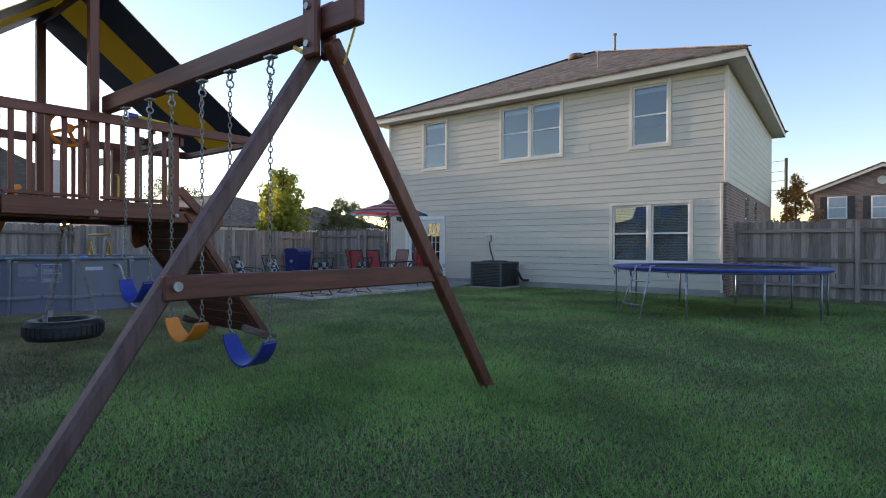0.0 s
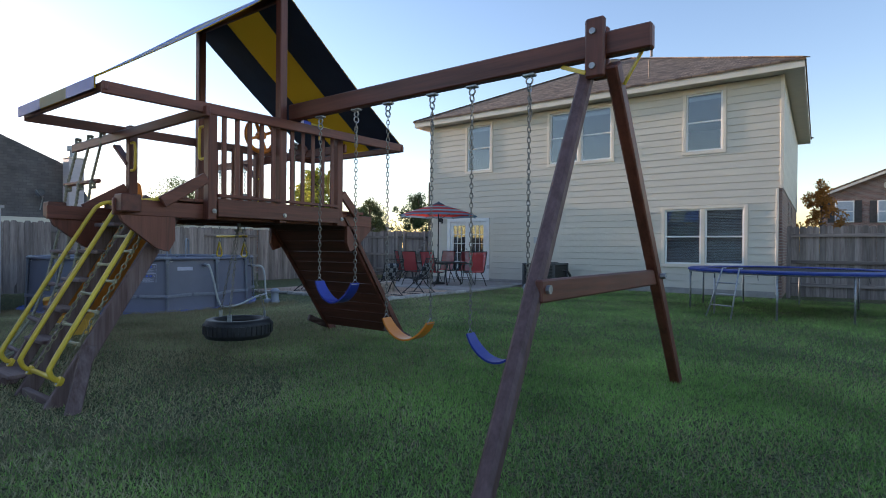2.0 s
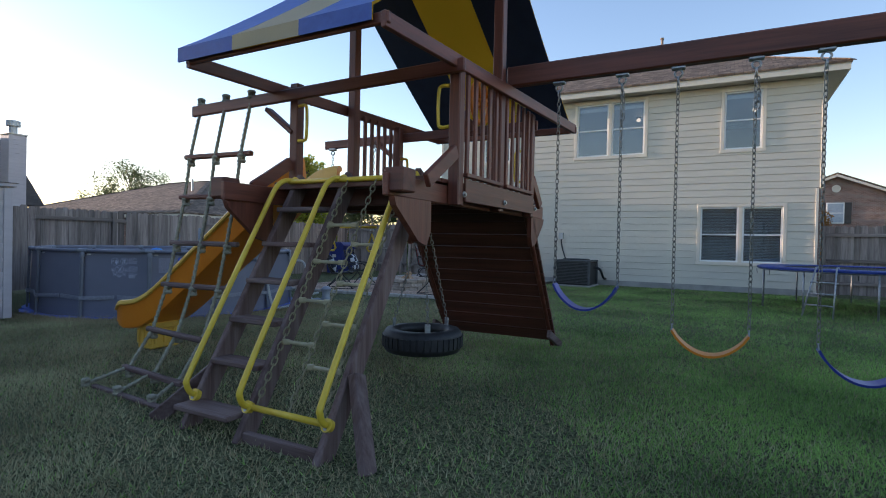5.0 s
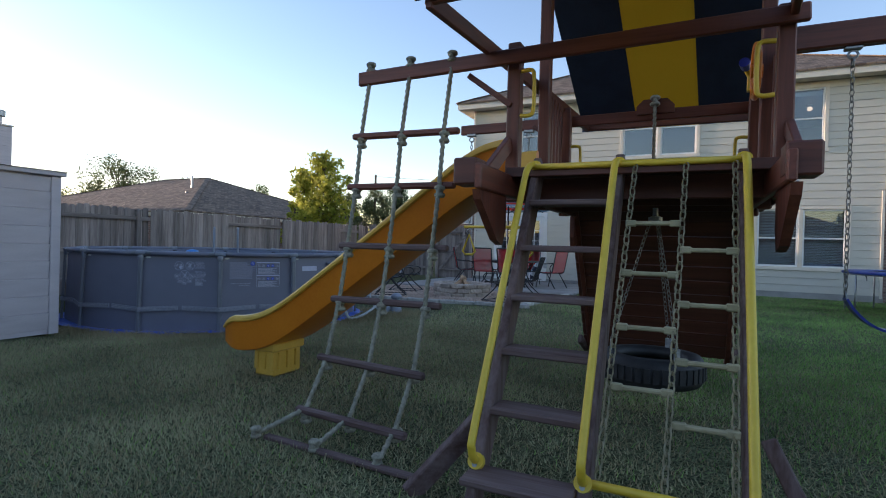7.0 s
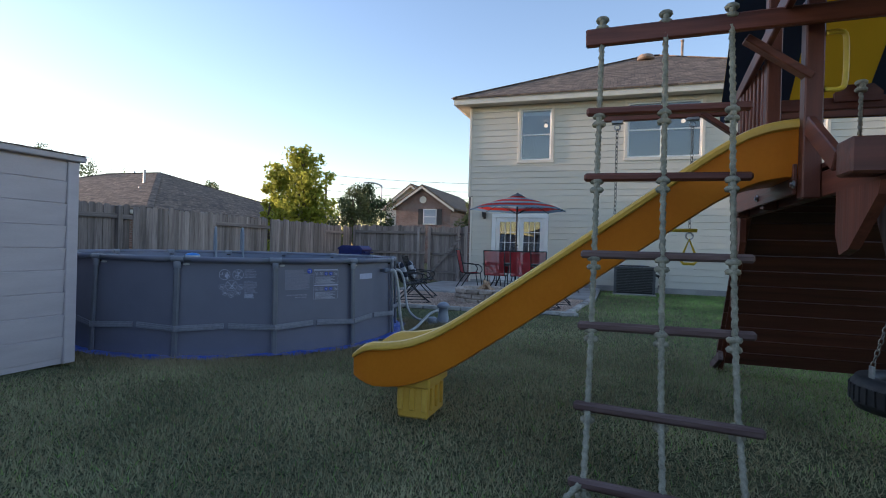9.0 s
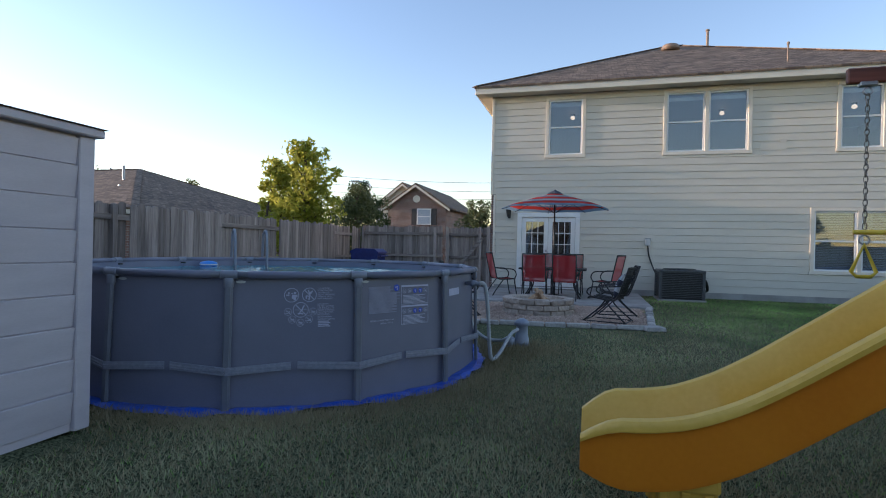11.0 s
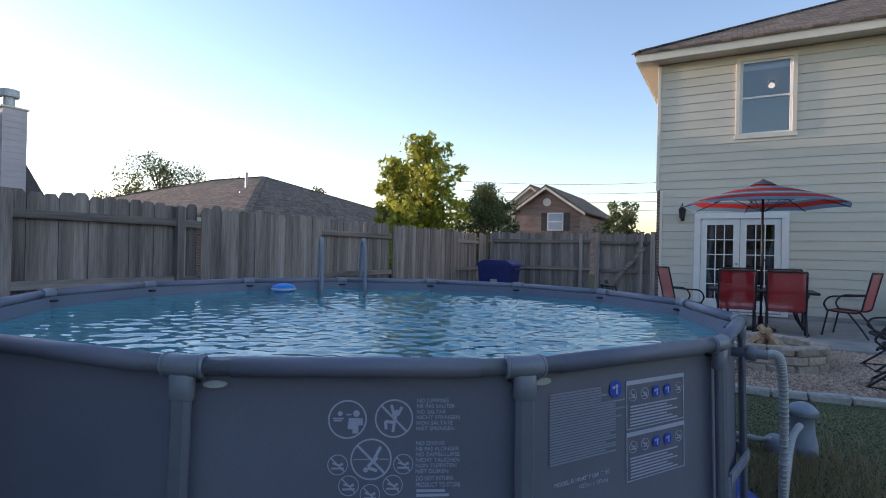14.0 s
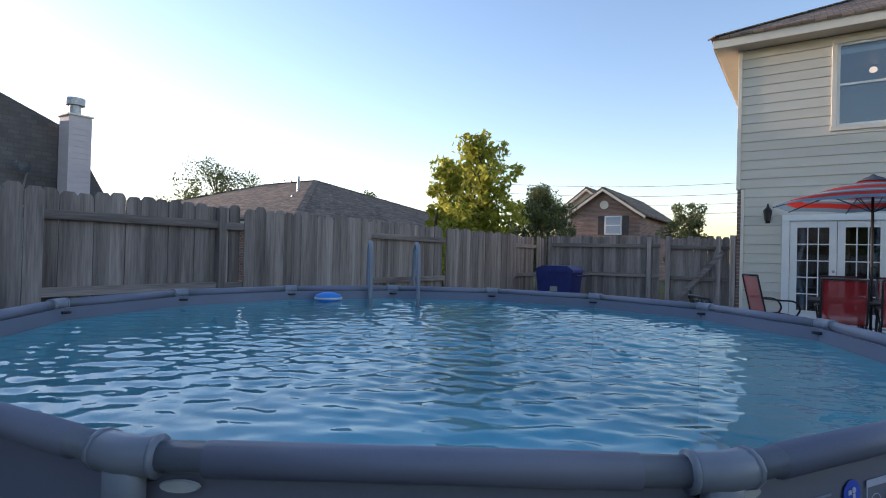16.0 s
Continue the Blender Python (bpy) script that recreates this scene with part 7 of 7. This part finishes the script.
def hip_house(name, x0, x1, y0, y1, wall, pitch, label, mx, my):
    h = thing(name, ((x0 + x1) / 2, (y0 + y1) / 2, 0), label, "house")
    part("wall", box(x0 + 0.4, x1 - 0.4, y0 + 0.4, y1 - 0.4, 0, wall), BRICK_X, h)
    part("fascia", box(x0 + 0.02, x1 - 0.02, y0 + 0.02, y1 - 0.02, wall - 0.12, wall + 0.0), TRIM, h)
    hip_roof(x0, x1, y0, y1, wall + 0.06, pitch, h, mx, my)
    return h


hip_house("neighbour_house", -15.0, 5.0, -23.0, -11.5, 2.5, 0.42, "single-storey house with brown hipped roof behind yard", SHINGLE, SHINGLE_Y)
tree("tree", (-9.0, -9.2, 0), 4.6, 1.8, 1.2, LEAF_DARK, "dense green tree behind the rear fence", 5000, 0.1, 21)
tree("tree", (3.5, -9.0, 0), 5.2, 2.1, 1.3, LEAF_DARK, "broad dark tree behind the rear fence", 5000, 0.1, 22)
n2 = hip_house("neighbour_house", -37.8, -22.3, 11.7, 23.9, 2.1, 0.345, "single-storey house with brown hipped shingle roof", SHINGLE, SHINGLE_Y)
for x, y, z, h_, r in ((-26.9, 15.6, 3.4, 0.65, 0.05), (-26.0, 14.6, 2.9, 0.3, 0.05), (-30.2, 18.0, 4.1, 0.3, 0.04), (-27.5, 19.3, 3.5, 0.2, 0.05)):
    part("roof_pipe", tube([(x, y, z - 0.3), (x, y, z + h_)], r, 8), STEEL, n2)
n1 = thing("neighbour_house", (-33, 3.5, 0), "neighbouring house with dark roof and sided chimney", "house")
part("wall", box(-47.3, -31.6, -8, 10.1, 0, 2.5), SIDING, n1)
b = prism([(-9.04, 2.51), (11.6, 2.51), (11.5, 2.73), (10.1, 5.2), (5.5, 7.13), (-3.54, 7.13), (-9.04, 2.73)], 0, -47.3, -32.1)
part("roof", b, SHINGLE_DARK, n1)
cm = part("chimney", box(-31.7, -30.95, 9.68, 10.34, 0, 5.48), SHEDPAINT, n1, "pale lap-sided chimney")
for k in range(28):
    part("chimney_board", box(-30.948, -30.935, 9.68, 10.34, k * 0.195, k * 0.195 + 0.185), SHEDPAINT, cm)
part("chimney_cap", box(-31.75, -30.9, 9.63, 10.39, 5.48, 5.54, 0.01), TRIM, cm)
part("flue", lathe([(0.16, 5.54), (0.16, 5.88), (0.27, 5.89), (0.27, 6.12), (0.2, 6.14)], (-31.35, 10.0, 0), 16), STEEL, cm)
dish = thing("satellite_dish", (-29.9, 8.3, 3.0), "grey satellite dish on roof beside chimney", "satellite dish")
part("mast", tube([(-30.15, 8.3, 2.7), (-29.8, 8.3, 3.35)], 0.03, 6), STEEL, dish)
d_ = part("reflector", lathe([(0.01, 0), (0.11, 0.02), (0.2, 0.07), (0.21, 0.08)], n=18, cap=False), ACGREY, dish, smooth=True)
d_.matrix_basis = pose(0.1, -0.1, 0.5, 40, 60, 20) @ Matrix.Translation(dish.location)
part("feed_arm", tube([(-29.8, 8.25, 3.3), (-29.4, 7.9, 3.6)], 0.02, 6), STEEL, dish)
dish.location += Vector((-1.9, 0.55, 0.2))
far = hip_house("neighbour_house", -46, -36, 30.0, 40.0, 3.0, 0.42, "far house with dark hipped roof", SHINGLE, SHINGLE_Y)
lampp = thing("street_lamp", (-27.5, 40, 0), "tall grey street lamp with curved arm", "street lamp")
part("pole", tube(spline([(-27.5, 40, 0), (-27.5, 40, 5.5), (-27.6, 40, 6.3), (-28.6, 40, 6.6)], 6), 0.07, 8), STEEL, lampp, smooth=True)
part("lamp_head", box(-29.2, -28.5, 39.85, 40.15, 6.52, 6.64, 0.03), STEEL, lampp)
pl = thing("power_line", (-3, 55, 0), "distant overhead power line between wooden poles", "power line")
for x, y in ((-3, 55), (-39, 50)):
    part("pole", tube([(x, y, 0), (x, y, 9.0)], 0.12, 8), BARK, pl)
for z in (8.8, 7.9, 7.1, 6.3):
    part("wire", tube([(-3 - 36 * k / 10, 55 - 5 * k / 10, z - 0.9 * math.sin(math.pi * k / 10)) for k in range(11)], 0.02, 4), DARKMETAL, pl)


def dry_tufts():
    """Straw-coloured grass along the pool's foot and round the pump."""
    rng = np.random.default_rng(12)
    n = 9000
    a = rng.uniform(radians(-95), radians(45), n)
    r = 2.36 + np.abs(rng.normal(0, 0.2, n))
    x, y = PC.x + r * np.cos(a), PC.y + r * np.sin(a)
    m = 2500
    x, y = np.r_[x, rng.normal(-10.45, 0.25, m)], np.r_[y, rng.normal(6.2, 0.3, m)]
    n += m
    h, w, t, lean = rng.uniform(0.03, 0.1, n), rng.uniform(0.002, 0.005, n), rng.uniform(0, 6.28, n), rng.uniform(0.01, 0.07, n)
    z = ground_z(x, y)
    v = np.stack([np.c_[x - np.cos(t) * w, y - np.sin(t) * w, z], np.c_[x + np.cos(t) * w, y + np.sin(t) * w, z], np.c_[x + np.sin(t) * lean, y + np.cos(t) * lean, z + h]], 1).reshape(-1, 3)
    tagged(from_arrays("dry_grass", v, np.arange(3 * n).reshape(-1, 3), DRYGRASS), "dry straw-coloured grass along the pool's edge", "grass", kind="stuff")


dry_tufts()
